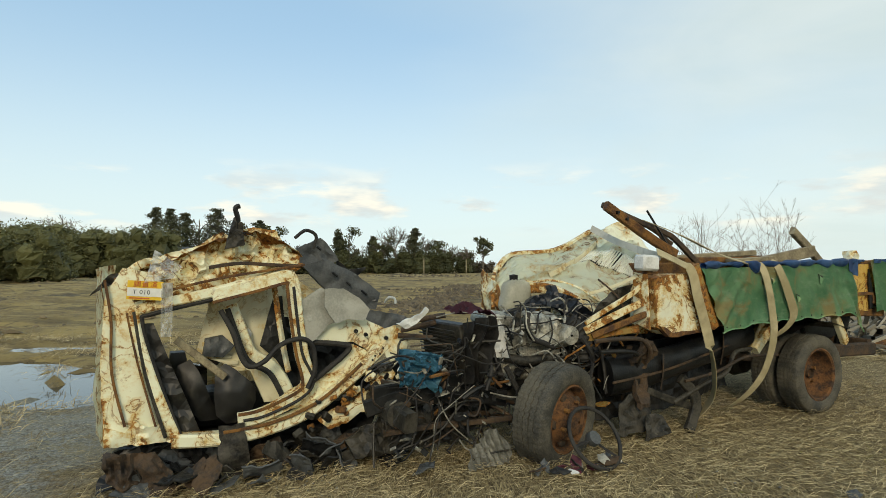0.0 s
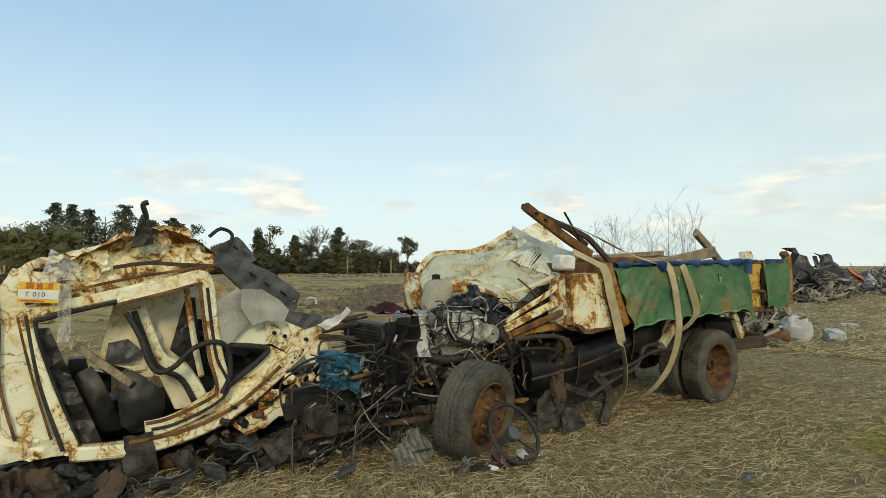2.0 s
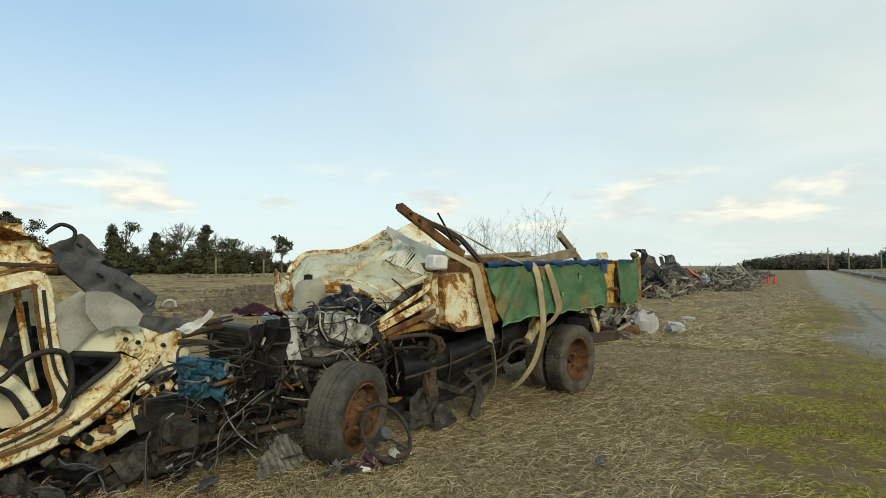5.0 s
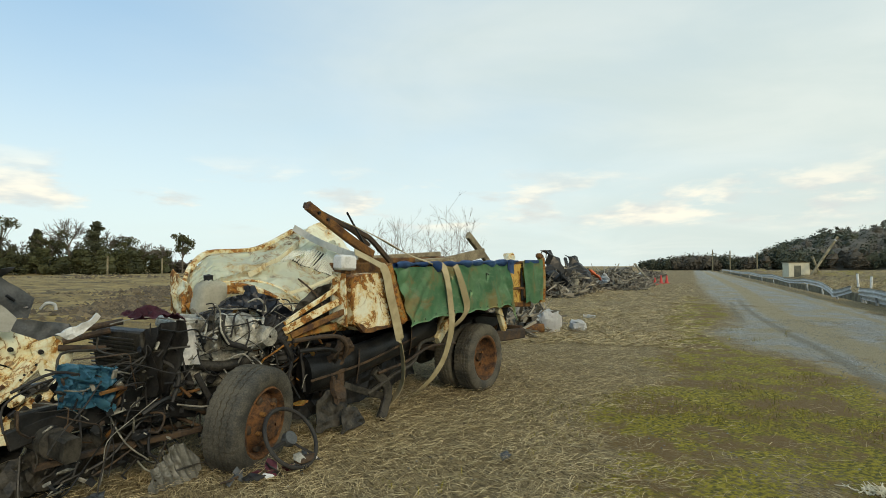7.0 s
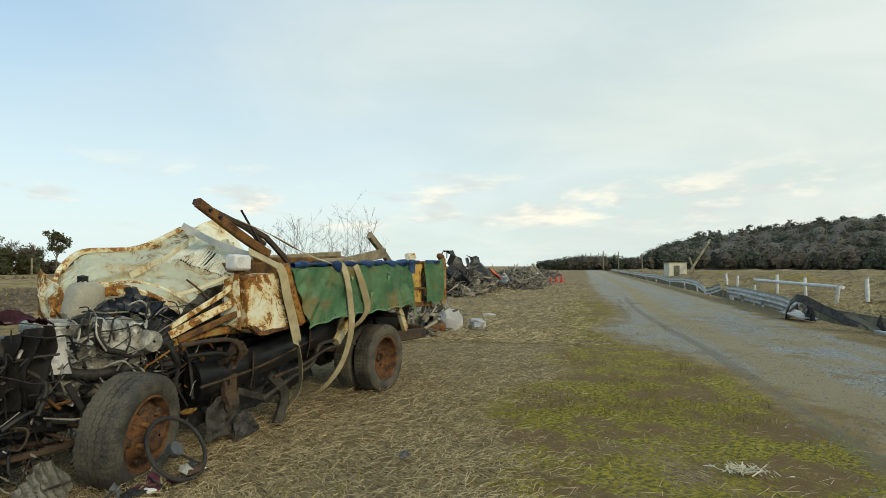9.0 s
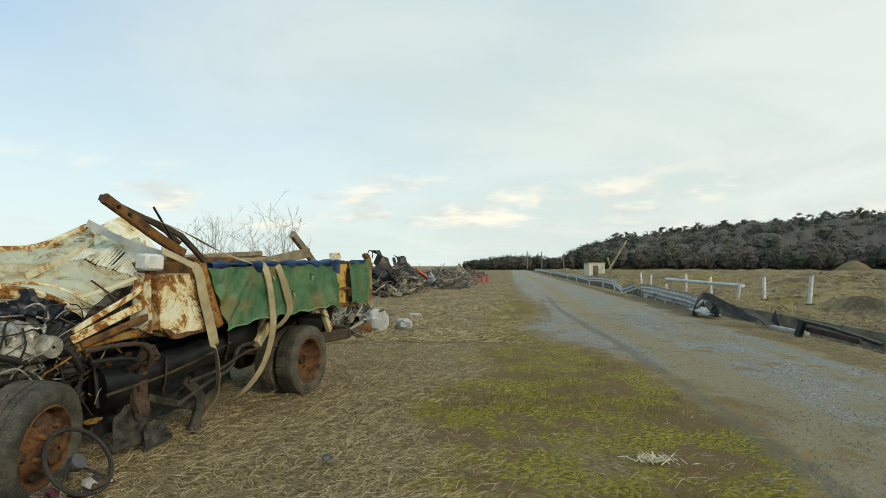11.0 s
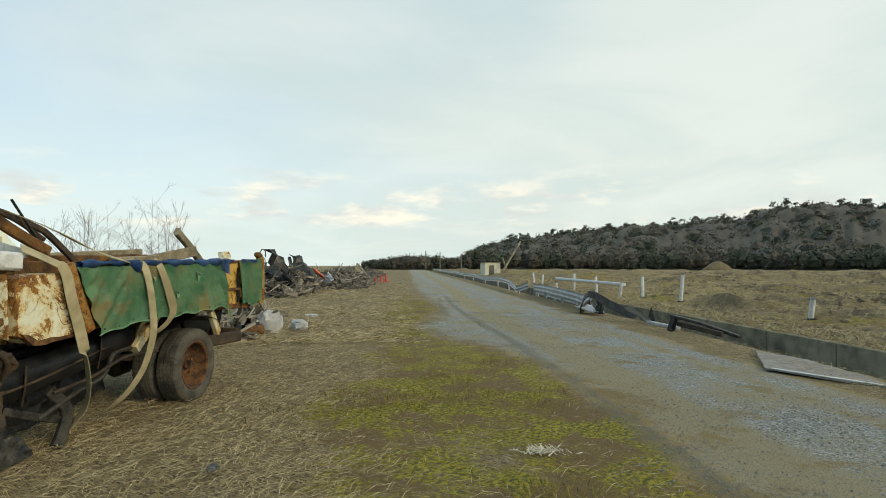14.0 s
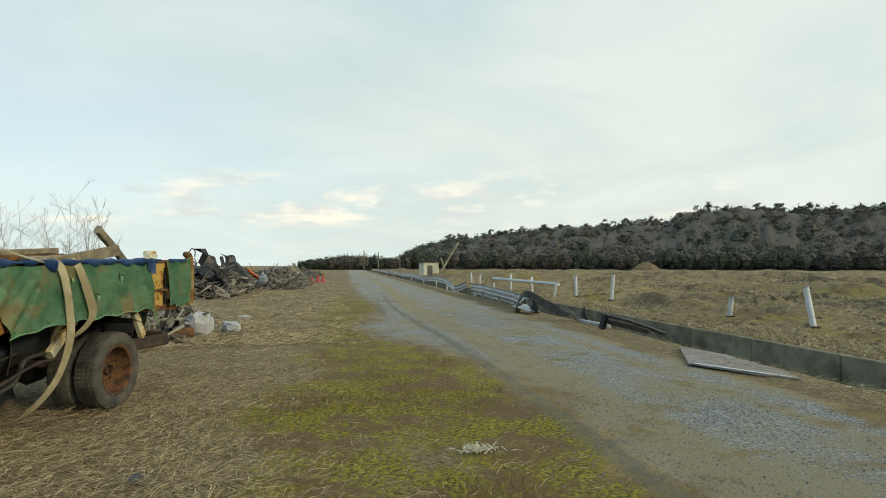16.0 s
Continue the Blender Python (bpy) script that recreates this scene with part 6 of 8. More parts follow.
part("roof", sheet(roof_end, 30, 30, 0.02), M_CAB, cab, "", True)
top = [(-2.97, 1.40), (-2.80, 1.50), (-2.46, 1.60), (-2.30, 1.70), (-2.12, 1.62), (-1.95, 1.50), (-1.70, 1.46), (-1.80, 1.38), (-2.36, 1.24), (-2.86, 1.14), (-2.90, 1.25)]
part("top_panel", panel(top, face(-0.02, 0.20), 0.02, 0.085, 6.0, 33.0, 0.03, 0.010), M_CAB_CREASED, cab, "crumpled cream panel with rust along every crease", True)
part("top_fold", panel([(-2.24, 1.52), (-2.22, 1.70), (-2.08, 1.74), (-1.92, 1.73), (-1.84, 1.62), (-1.74, 1.52), (-1.74, 1.44), (-1.98, 1.46)], face(-0.08, 0.25), 0.02, 0.075, 7, 34.0, 0.025, 0.010), M_CAB_CREASED, cab, "buckled cap of cream sheet metal", True)
part("top_deck", sheet(lambda a, b: V(-2.98 + 1.25 * a, FACE + 0.05 + 1.05 * b, 1.38 + 0.33 * min(1, a * 1.5) - 0.16 * max(0, a - 0.66) * 3 + 0.07 * rough_noise((a * 2, b, 0), 3.0, 35.0) - 0.12 * b), 40, 26, 0.015), M_CAB_CREASED, cab, "", True)
part("top_gap", bar([(-2.40, 0.93, 1.44), (-2.2, 0.92, 1.47), (-2.0, 0.91, 1.46), (-1.76, 0.92, 1.45)], 0.04, 0.026, 4), M_RUST_DARK, cab)
part("rust_fold", bar([(-2.86, 0.91, 1.22), (-2.6, 0.90, 1.30), (-2.30, 0.90, 1.37), (-2.0, 0.88, 1.42), (-1.74, 0.90, 1.46)], 0.03, 0.018, 5), M_RUST, cab, "rusted fold")
part("top_bracket", panel([(-2.30, 1.58), (-2.16, 1.60), (-2.18, 1.76), (-2.24, 1.80)], face(-0.12, 0.1), 0.05, 0.03, 9, 36.0, 0.05, 0.01), M_GRIME, cab)
part("aerial_stub", tube([(-2.22, 0.95, 1.68), (-2.21, 0.93, 1.78), (-2.23, 0.92, 1.86), (-2.20, 0.92, 1.88)], 0.018, 8), M_BLACK, cab, "black broken stub")
part("cable", tube([(-1.80, 0.95, 1.66), (-1.72, 0.95, 1.72), (-1.64, 0.95, 1.68), (-1.66, 0.96, 1.58)], 0.013, 8), M_RUBBER, cab)
for k in range(6):
    part("cable", tube([(-2.5 + 0.06 * k, 0.9, 1.62 + 0.01 * k), (-2.42 + 0.05 * k, 0.88, 1.74 - 0.01 * k), (-2.3 + 0.04 * k, 0.9, 1.66)], 0.003, 5), M_RUBBER, cab)
part("corner_rag", panel([(-3.12, 1.26), (-2.92, 1.36), (-2.88, 1.42), (-3.0, 1.40)], face(0.1), 0.02, 0.03, 9, 37.0, 0.04, 0.015), M_GRIME, cab)

part("rusted_corner", panel([(-3.01, 0.27), (-3.02, 0.40), (-2.90, 0.36), (-2.84, 0.42), (-2.76, 0.38), (-2.64, 0.42), (-2.60, 0.26)], face(-0.025), 0.02, 0.03, 8, 62.0, 0.04, 0.012), M_CAB_CREASED, cab, "rusted lower corner", True)
part("edge_rust", bar([(-3.03, 0.925, 1.36), (-2.99, 0.92, 1.10), (-2.98, 0.92, 0.75), (-2.90, 0.92, 0.40)], 0.014, 0.016, 6), M_RUST, cab)
part("edge_rust", bar([(-2.90, 0.915, 1.14), (-2.83, 0.915, 0.80), (-2.72, 0.915, 0.38)], 0.014, 0.014, 6), M_RUST, cab)

# openings: outer rail, seal, and the bent inner door frame
part("opening_rail", bar([(-2.60, FACE - 0.01, 0.30), (-2.75, FACE - 0.01, 0.70), (-2.86, FACE - 0.01, 1.10), (-2.80, FACE - 0.01, 1.17), (-2.36, FACE - 0.02, 1.27), (-1.86, FACE - 0.03, 1.41)], 0.06, 0.07, 6), M_CAB, cab, "", True)
part("door_seal", tube([(-2.57, FACE - 0.02, 0.30), (-2.71, FACE - 0.02, 0.70), (-2.81, FACE - 0.02, 1.07), (-2.74, FACE - 0.02, 1.13), (-2.36, FACE - 0.03, 1.22)], 0.015, 8, 6), M_RUBBER, cab)
part("gutter", tube([(-2.86, FACE - 0.035, 1.15), (-2.79, FACE - 0.035, 0.75), (-2.66, FACE - 0.035, 0.30)], 0.012, 8, 6), M_GRIME, cab)
part("inner_lining", panel([(-2.80, 1.06), (-2.74, 1.06), (-2.62, 0.75), (-2.44, 0.30), (-2.44, 0.22), (-2.58, 0.24), (-2.72, 0.62)], face(0.04), 0.02, 0.03, 6, 38.0, 0.06), M_SEAT, cab, "black lining hanging in the opening")
loop = [(-2.38, 0.90, 1.24), (-2.10, 0.89, 1.31), (-1.88, 0.88, 1.37), (-1.83, 0.88, 1.30), (-1.80, 0.88, 1.05), (-1.76, 0.88, 0.80), (-1.71, 0.89, 0.60), (-1.80, 0.90, 0.48), (-2.05, 0.91, 0.38), (-2.20, 0.92, 0.36)]
door_frame = part("door_frame", bar(loop, 0.05, 0.10, 6), M_CAB, cab, "bent cream door frame", True)
part("frame_rust", bar([(p[0] - 0.045 * (1 if 3 <= i <= 6 else 0), p[1] - 0.028, p[2] - 0.042 * (1 if i < 3 else -1 if i > 6 else 0)) for i, p in enumerate(loop)], 0.016, 0.022, 6), M_RUST, door_frame)
part("frame_seal", tube([(p[0] + 0.035 * (1 if 3 <= i <= 6 else 0), p[1] - 0.032, p[2] - 0.03 * (1 if i > 6 else 0)) for i, p in enumerate(loop[3:])], 0.011, 8, 6), M_RUBBER, door_frame)
part("window_post", bar([(-1.93, 1.05, 1.30), (-1.90, 1.02, 1.05), (-1.86, 1.0, 0.80), (-1.83, 1.0, 0.66)], 0.04, 0.03, 4), M_BODY_EDGE, cab)

# sill and torn front quarter
part("sill", bar([(-2.62, FACE - 0.01, 0.27), (-2.20, FACE - 0.02, 0.25), (-1.75, FACE - 0.02, 0.35), (-1.40, FACE - 0.02, 0.57), (-1.08, FACE - 0.02, 0.84)], 0.12, 0.09, 6), M_CAB, cab, "", True)
part("sill_gap", bar([(-2.3, FACE - 0.085, 0.30), (-1.95, FACE - 0.09, 0.335), (-1.62, FACE - 0.09, 0.455), (-1.3, FACE - 0.085, 0.70)], 0.02, 0.022, 6), M_RUST, cab)
part("quarter_panel", panel([(-1.78, 1.0), (-1.55, 1.04), (-1.28, 1.05), (-1.08, 0.95), (-0.97, 0.82), (-1.12, 0.72), (-1.34, 0.86), (-1.44, 0.86), (-1.75, 0.91)], face(-0.03, 0.0, 0.04), 0.025, 0.02, 5, 39.0, 0.05, 0.006), M_CAB, cab, "", True)
part("quarter_panel", panel([(-1.74, 0.58), (-1.68, 0.55), (-1.40, 0.76), (-1.34, 0.84), (-1.14, 0.74), (-1.18, 0.62), (-1.45, 0.48), (-1.78, 0.40), (-1.95, 0.38), (-1.98, 0.44)], face(-0.02, 0.0, 0.04), 0.025, 0.02, 5, 40.0, 0.05, 0.005), M_CAB, cab, "", True)
part("vent_window_seal", tube([(-1.75, 0.92, 0.885), (-1.43, 0.93, 0.845), (-1.385, 0.93, 0.80), (-1.55, 0.92, 0.67), (-1.70, 0.91, 0.575), (-1.745, 0.91, 0.62)], 0.022, 8, 4, True), M_RUBBER, cab, "black rubber seal of the vent window", True)
# Black sheet added behind the vent window as the cab's inner shade.
part("inner_shade", panel([(-1.85, 0.35), (-1.2, 0.55), (-1.05, 0.85), (-1.35, 1.0), (-1.85, 1.05)], face(0.35), 0.02, 0.05, 4, 41.0, 0.1), M_BLACK, cab)
part("nose_plate", panel([(-1.16, 0.94), (-1.02, 0.98), (-0.90, 0.86), (-0.93, 0.76), (-1.02, 0.66), (-1.10, 0.74)], face(-0.07), 0.02, 0.02, 8, 42.0, 0.04, 0.006), M_CAB, cab, "", True)
part("hinge_plate", panel([(-1.62, 0.30), (-1.30, 0.44), (-1.06, 0.66), (-1.0, 0.60), (-1.10, 0.42), (-1.36, 0.28), (-1.55, 0.22)], face(-0.05), 0.05, 0.035, 8, 43.0, 0.045, 0.02), M_CAB_CREASED, cab, "torn hinge pillar with brackets", True)
part("indicator_lamp", box((-0.96, 0.84, 0.66), (0.06, 0.04, 0.15), (0, 28, 0), 0.015), M_WHITE, cab, "white lamp housing", True)
rng = random.Random(31)
for i in range(34):
    t = rng.random()
    u, z = -1.75 + 0.75 * t + rng.uniform(-0.06, 0.06), 0.24 + 0.42 * t + rng.uniform(-0.10, 0.12)
    s = rng.uniform(0.02, 0.06)
    part("bracket", box((u, FACE - 0.07 + rng.uniform(-0.03, 0.08), z), (s * 1.6, 0.04, s), (rng.uniform(-30, 30), rng.uniform(-50, 50), rng.uniform(-30, 30)), 0.008), rng.choice((M_CAB_CREASED, M_GRIME, M_CAB, M_RUST, M_BLACK)), cab)
for i in range(6):
    t = rng.random()
    c = (-1.55 + 0.6 * t + rng.uniform(-0.05, 0.05), FACE - 0.075, 0.46 + 0.42 * t + rng.uniform(-0.08, 0.06))
    part("bolt_hole", lathe([(0.001, -0.008), (0.008, -0.008), (0.011, 0.01)], 8, m=pose(*c)), M_BLACK, cab)
for c in ((-1.335, 0.90, 0.945), (-1.255, 0.90, 0.915), (-1.10, 0.86, 0.885)):
    part("bolt_hole", lathe([(0.001, -0.012), (0.013, -0.012), (0.017, 0.01)], 12, m=pose(*c)), M_BLACK, cab)

# inside
def padded(depth, a0, ra, b0, rb, bulge):
    """A cushion's skin, swelling towards the door."""
    return lambda a, b: (a, FACE + depth - bulge * max(0, 1 - ((a - a0) / ra) ** 2) * max(0, 1 - ((b - b0) / rb) ** 2), b)


rear_wall = part("rear_wall", panel([(-2.46, 0.80), (-2.36, 1.20), (-1.96, 1.26), (-1.84, 0.9), (-1.78, 0.42), (-1.98, 0.42), (-2.08, 0.66)], face(0.24, 0.15), 0.03, 0.03, 4, 44.0, 0.06), M_CAB_INNER, cab, "yellowed inner wall", True)
for i in range(5):
    part("pressed_rib", bar([(-2.42 + 0.05 * i, 1.17, 0.88 - 0.05 * i), (-2.32 + 0.05 * i, 1.16, 0.88 - 0.05 * i)], 0.02, 0.03), M_CAB_INNER, rear_wall)
part("bent_rail", bar([(-2.24, 1.12, 1.16), (-2.18, 1.10, 1.00), (-2.10, 1.08, 0.80), (-1.96, 1.06, 0.70), (-1.86, 1.05, 0.56), (-1.80, 1.05, 0.40)], 0.04, 0.11, 6), M_CAB, cab, "", True)
part("rail_seal", tube([(-2.26, 1.06, 1.14), (-2.20, 1.05, 0.96), (-2.12, 1.03, 0.76), (-1.97, 1.02, 0.66), (-1.89, 1.01, 0.52), (-1.84, 1.01, 0.40)], 0.020, 8, 6), M_RUBBER, cab)
# Black sheet painted in for the dark, shaded gap beside the inner wall.
part("gap_shade", panel([(-2.02, 0.85), (-1.92, 1.22), (-1.86, 1.22), (-1.82, 0.9), (-1.82, 0.62), (-1.90, 0.74)], face(0.16), 0.02, 0.02, 6, 45.0, 0.08), M_BLACK, cab)
part("wall_disc", lathe([(0.001, -0.02), (0.026, -0.02), (0.040, -0.012), (0.044, 0.01)], 20, m=pose(-2.115, 1.16, 0.94)), M_WHITE, rear_wall, "round white fitting", True)
part("hose", tube([(-2.32, 0.93, 1.14), (-2.24, 0.90, 0.98), (-2.19, 0.88, 0.82), (-2.13, 0.87, 0.74), (-2.03, 0.86, 0.77), (-1.92, 0.85, 0.88), (-1.78, 0.84, 0.92), (-1.69, 0.84, 0.86), (-1.67, 0.85, 0.68), (-1.72, 0.86, 0.55)], 0.018, 10), M_RUBBER, cab, "long black hose looped through the door", True)
part("seat_cushion", panel([(-2.34, 0.66), (-2.31, 0.72), (-2.27, 0.745), (-2.20, 0.70), (-2.09, 0.60), (-2.055, 0.54), (-2.055, 0.45), (-2.11, 0.37), (-2.20, 0.31), (-2.26, 0.31), (-2.33, 0.38), (-2.345, 0.50)], padded(0.14, -2.2, 0.18, 0.52, 0.26, 0.11), 0.12, 0.012, 5, 46.0, 0.03), M_SEAT, cab, "black vinyl seat cushion", True)
part("seat_back", panel([(-2.61, 0.66), (-2.58, 0.74), (-2.50, 0.78), (-2.45, 0.70), (-2.38, 0.54), (-2.31, 0.38), (-2.31, 0.33), (-2.43, 0.33), (-2.52, 0.44), (-2.58, 0.54)], padded(0.22, -2.46, 0.18, 0.55, 0.26, 0.10), 0.12, 0.015, 5, 47.0, 0.03), M_SEAT, cab, "black vinyl seat back", True)
part("seat_back", panel([(-2.46, 0.80), (-2.40, 0.92), (-2.30, 0.90), (-2.26, 0.76), (-2.34, 0.68), (-2.42, 0.70)], padded(0.30, -2.36, 0.12, 0.80, 0.14, 0.07), 0.10, 0.012, 5, 64.0, 0.03), M_SEAT, cab, "", True)
part("seat_back", panel([(-2.70, 0.40), (-2.56, 0.36), (-2.48, 0.62), (-2.52, 0.80), (-2.62, 0.80)], face(0.45), 0.12, 0.05, 4, 48.0, 0.06), M_SEAT, cab, "", True)
part("seat_base", panel([(-2.55, 0.26), (-2.1, 0.24), (-1.85, 0.36), (-1.95, 0.5), (-2.4, 0.5)], face(0.35), 0.3, 0.04, 4, 49.0, 0.09), M_BLACK, cab, "", True)
part("seat_bar", bar([(-2.60, 1.02, 0.94), (-2.44, 1.0, 0.80), (-2.28, 0.98, 0.66)], 0.04, 0.05, 2), M_WOOD, cab, "grey-brown bar across the opening")
part("head_rest", panel([(-2.42, 0.80), (-2.28, 0.78), (-2.20, 0.86), (-2.28, 0.94), (-2.40, 0.92)], face(0.16), 0.07, 0.03, 8, 50.0, 0.04), M_PLASTIC, cab, "", True)
part("cab_floor", sheet(lambda a, b: V(-2.95 + 1.9 * a, FACE + 0.10 + 1.05 * b, 0.20 + 0.30 * max(0, a - 0.5) + 0.04 * noise.noise(V(a * 5, b * 5, 0))), 20, 12, 0.03), M_GRIME, cab)
part("far_side", panel([(-2.30, 0.25), (-1.05, 0.45), (-1.0, 0.95), (-1.70, 1.45), (-2.30, 1.45)], face(1.15), 0.03, 0.04, 3, 51.0, 0.12), M_CAB_INNER, cab)
part("far_side", panel([(-3.0, 0.25), (-2.3, 0.25), (-2.3, 0.55), (-2.5, 0.62), (-3.0, 0.62)], face(1.16), 0.03, 0.04, 3, 52.0, 0.12), M_GRIME, cab)
part("far_rail", bar([(-3.0, FACE + 1.16, 1.26), (-2.3, FACE + 1.16, 1.38)], 0.04, 0.14), M_CAB_INNER, cab)

# torn dashboard and trim
for pts, d, th, m, sd in (([(-1.66, 1.60), (-1.46, 1.69), (-1.36, 1.60), (-1.30, 1.50), (-1.45, 1.42), (-1.64, 1.44)], 0.55, 0.05, M_PLASTIC, 53.0), ([(-1.64, 1.46), (-1.40, 1.50), (-1.18, 1.40), (-0.93, 1.21), (-0.97, 1.07), (-1.20, 1.08), (-1.42, 1.25)], 0.50, 0.06, M_PLASTIC, 54.0),
                          ([(-1.25, 1.10), (-0.98, 1.06), (-0.78, 1.02), (-0.72, 0.95), (-1.0, 0.92), (-1.2, 0.98)], 0.30, 0.03, M_PLASTIC, 55.0), ([(-1.30, 1.52), (-1.18, 1.42), (-1.02, 1.44), (-1.10, 1.36), (-1.28, 1.40)], 0.62, 0.02, M_BLACK, 56.0)):
    part("dashboard", panel(pts, face(d), th, 0.035, 5, sd, 0.05, 0.008), m, cab, "torn dark grey dashboard", True)
for u, z, w in ((-1.36, 1.38, 0.06), (-1.24, 1.30, 0.05), (-1.10, 1.22, 0.07), (-1.5, 1.60, 0.05)):
    part("dash_slot", box((u, FACE + 0.44, z), (w, 0.02, 0.022), (0, 38, 0), 0.006), M_BLACK, cab)
part("felt_panel", panel([(-1.80, 1.18), (-1.62, 1.29), (-1.50, 1.22), (-1.40, 1.06), (-1.56, 1.00), (-1.66, 0.90), (-1.78, 0.84), (-1.77, 1.0)], face(-0.07), 0.012, 0.03, 5, 57.0, 0.05, 0.008), M_PLASTIC_LIGHT, cab, "torn grey felt lining", True)
part("felt_panel", panel([(-1.60, 1.28), (-1.46, 1.28), (-1.30, 1.18), (-1.25, 1.12), (-1.28, 1.03), (-1.42, 1.05), (-1.52, 1.02), (-1.60, 1.14)], face(-0.12), 0.012, 0.02, 5, 58.0, 0.05, 0.008), M_PLASTIC_LIGHT, cab, "torn grey felt lining", True)
part("metal_hook", tube([(-1.02, 1.1, 1.15), (-1.0, 1.06, 1.19), (-0.95, 1.06, 1.18), (-0.94, 1.06, 1.14)], 0.010, 6), M_GALV, cab)
for p, q in (((-0.98, 0.85, 0.94), (-0.72, 0.75, 1.0)), ((-1.0, 0.86, 0.90), (-0.76, 0.72, 0.88)), ((-0.95, 0.88, 1.0), (-0.66, 0.70, 1.06))):
    part("steering_link", tube([p, q], 0.022, 10, 1), M_RUST_DARK, cab)

# underside
part("lower_skirt", panel([(-3.02, 0.28), (-3.0, 0.14), (-2.86, 0.0), (-2.66, -0.02), (-2.62, 0.12), (-2.72, 0.26)], face(-0.03, 0.3), 0.05, 0.09, 8, 59.0, 0.035, 0.02), M_RUST_DARK, cab, "brown crushed lower corner", True)
# Black underside plates; their colour also paints in the shade below the cab.
part("lower_skirt", panel([(-2.98, 0.22), (-2.90, 0.02), (-2.70, -0.03), (-2.45, 0.0), (-2.40, 0.22), (-2.66, 0.27)], face(0.08), 0.05, 0.08, 7, 63.0, 0.05, 0.02), M_BLACK, cab, "", True)
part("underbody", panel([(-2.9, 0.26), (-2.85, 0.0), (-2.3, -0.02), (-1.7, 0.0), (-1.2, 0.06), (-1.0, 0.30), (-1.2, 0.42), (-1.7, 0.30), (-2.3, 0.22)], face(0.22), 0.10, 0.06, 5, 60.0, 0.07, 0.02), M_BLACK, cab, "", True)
part("hanging_flap", panel([(-2.33, 0.34), (-2.16, 0.35), (-2.12, 0.10), (-2.14, -0.02), (-2.28, -0.02), (-2.33, 0.14)], face(-0.09), 0.02, 0.03, 7, 61.0, 0.05, 0.01), M_GRIME, cab, "dirty brown flap hanging to the ground", True)
for i in range(90):
    c = (rng.uniform(-2.98, -1.0), FACE + rng.uniform(-0.42, 0.20), rng.uniform(0.0, 0.15))
    s = rng.uniform(0.05, 0.17)
    q = pose(*c, rng.uniform(-60, 60), rng.uniform(-60, 60), rng.uniform(-60, 60))
    part("torn_scrap", panel([(-s, -s * 0.4), (s * 0.5, -s * 0.6), (s, 0), (s * 0.4, s * 0.6), (-s * 0.7, s * 0.4)], lambda a, b: q @ V(a, b, 0), 0.01, 0.03, 8, i, 0.05, 0.012), rng.choice((M_BLACK, M_GRIME, M_PLASTIC, M_RUST_DARK, M_BLACK)), cab)
part("kick_pipe", tube([(-2.3, 0.80, 0.02), (-2.0, 0.76, 0.03), (-1.8, 0.8, 0.10), (-1.4, 0.85, 0.14), (-0.9, 0.8, 0.22)], 0.02, 8), M_RUST_DARK, cab)

# paper tag: yellow bands above and below, white middle
tag = thing("paper_tag", (-2.80, 0.87, 1.23), "yellow and white survey tag with red writing stuck on the cab", "paper tag")
TAG = pose(-2.795, 0.862, 1.29, 90, 4, 0)


def flat_box(x0, x1, y0, y1, lift):
    bm = box(((x0 + x1) / 2, (y0 + y1) / 2, lift), (x1 - x0, y1 - y0, 0.002), (0, 0, 0), 0)
    bm.transform(TAG)
    return bm


M_TAG_YELLOW = plain("yellow tag paper", (0.66, 0.42, 0.02), (0.74, 0.50, 0.03), 9.0, 0.6)
M_TAG_WHITE = plain("white tag paper", (0.62, 0.63, 0.60), (0.72, 0.73, 0.70), 9.0, 0.6)
M_TAG_RED = plain("red print", (0.42, 0.06, 0.02), (0.52, 0.09, 0.03), 9.0, 0.6)
M_INK = plain("black marker ink", (0.02, 0.02, 0.025), (0.05, 0.05, 0.055), 9.0, 0.6)
tag_sheet = part("sheet", flat_box(-0.105, 0.105, -0.062, 0.062, 0.0), M_TAG_YELLOW, tag)
part("white_field", flat_box(-0.103, 0.103, -0.040, 0.016, 0.003), M_TAG_WHITE, tag_sheet)
part("small_print", flat_box(-0.09, 0.03, -0.055, -0.048, 0.003), M_TAG_RED, tag_sheet)


def lettering(text, size, x, y, material, parent, spacing=1.0):
    cu = bpy.data.curves.new("lettering", "FONT")
    cu.body, cu.size, cu.align_x, cu.align_y, cu.extrude, cu.space_character = text, size, "CENTER", "CENTER", 0.0006, spacing
    ob = new("lettering", cu)
    me = bpy.data.meshes.new_from_object(ob.evaluated_get(bpy.context.evaluated_depsgraph_get()))
    bpy.data.objects.remove(ob)
    bm = bmesh.new()
    bm.from_mesh(me)
    bm.transform(TAG @ Matrix.Translation((x, y, 0.0052)))
    return part("lettering", bm, material, parent)


lettering("調査済", 0.045, 0.0, 0.038, M_TAG_RED, tag_sheet, 1.2)
lettering("T 010", 0.040, -0.02, -0.013, M_INK, tag_sheet, 1.1)


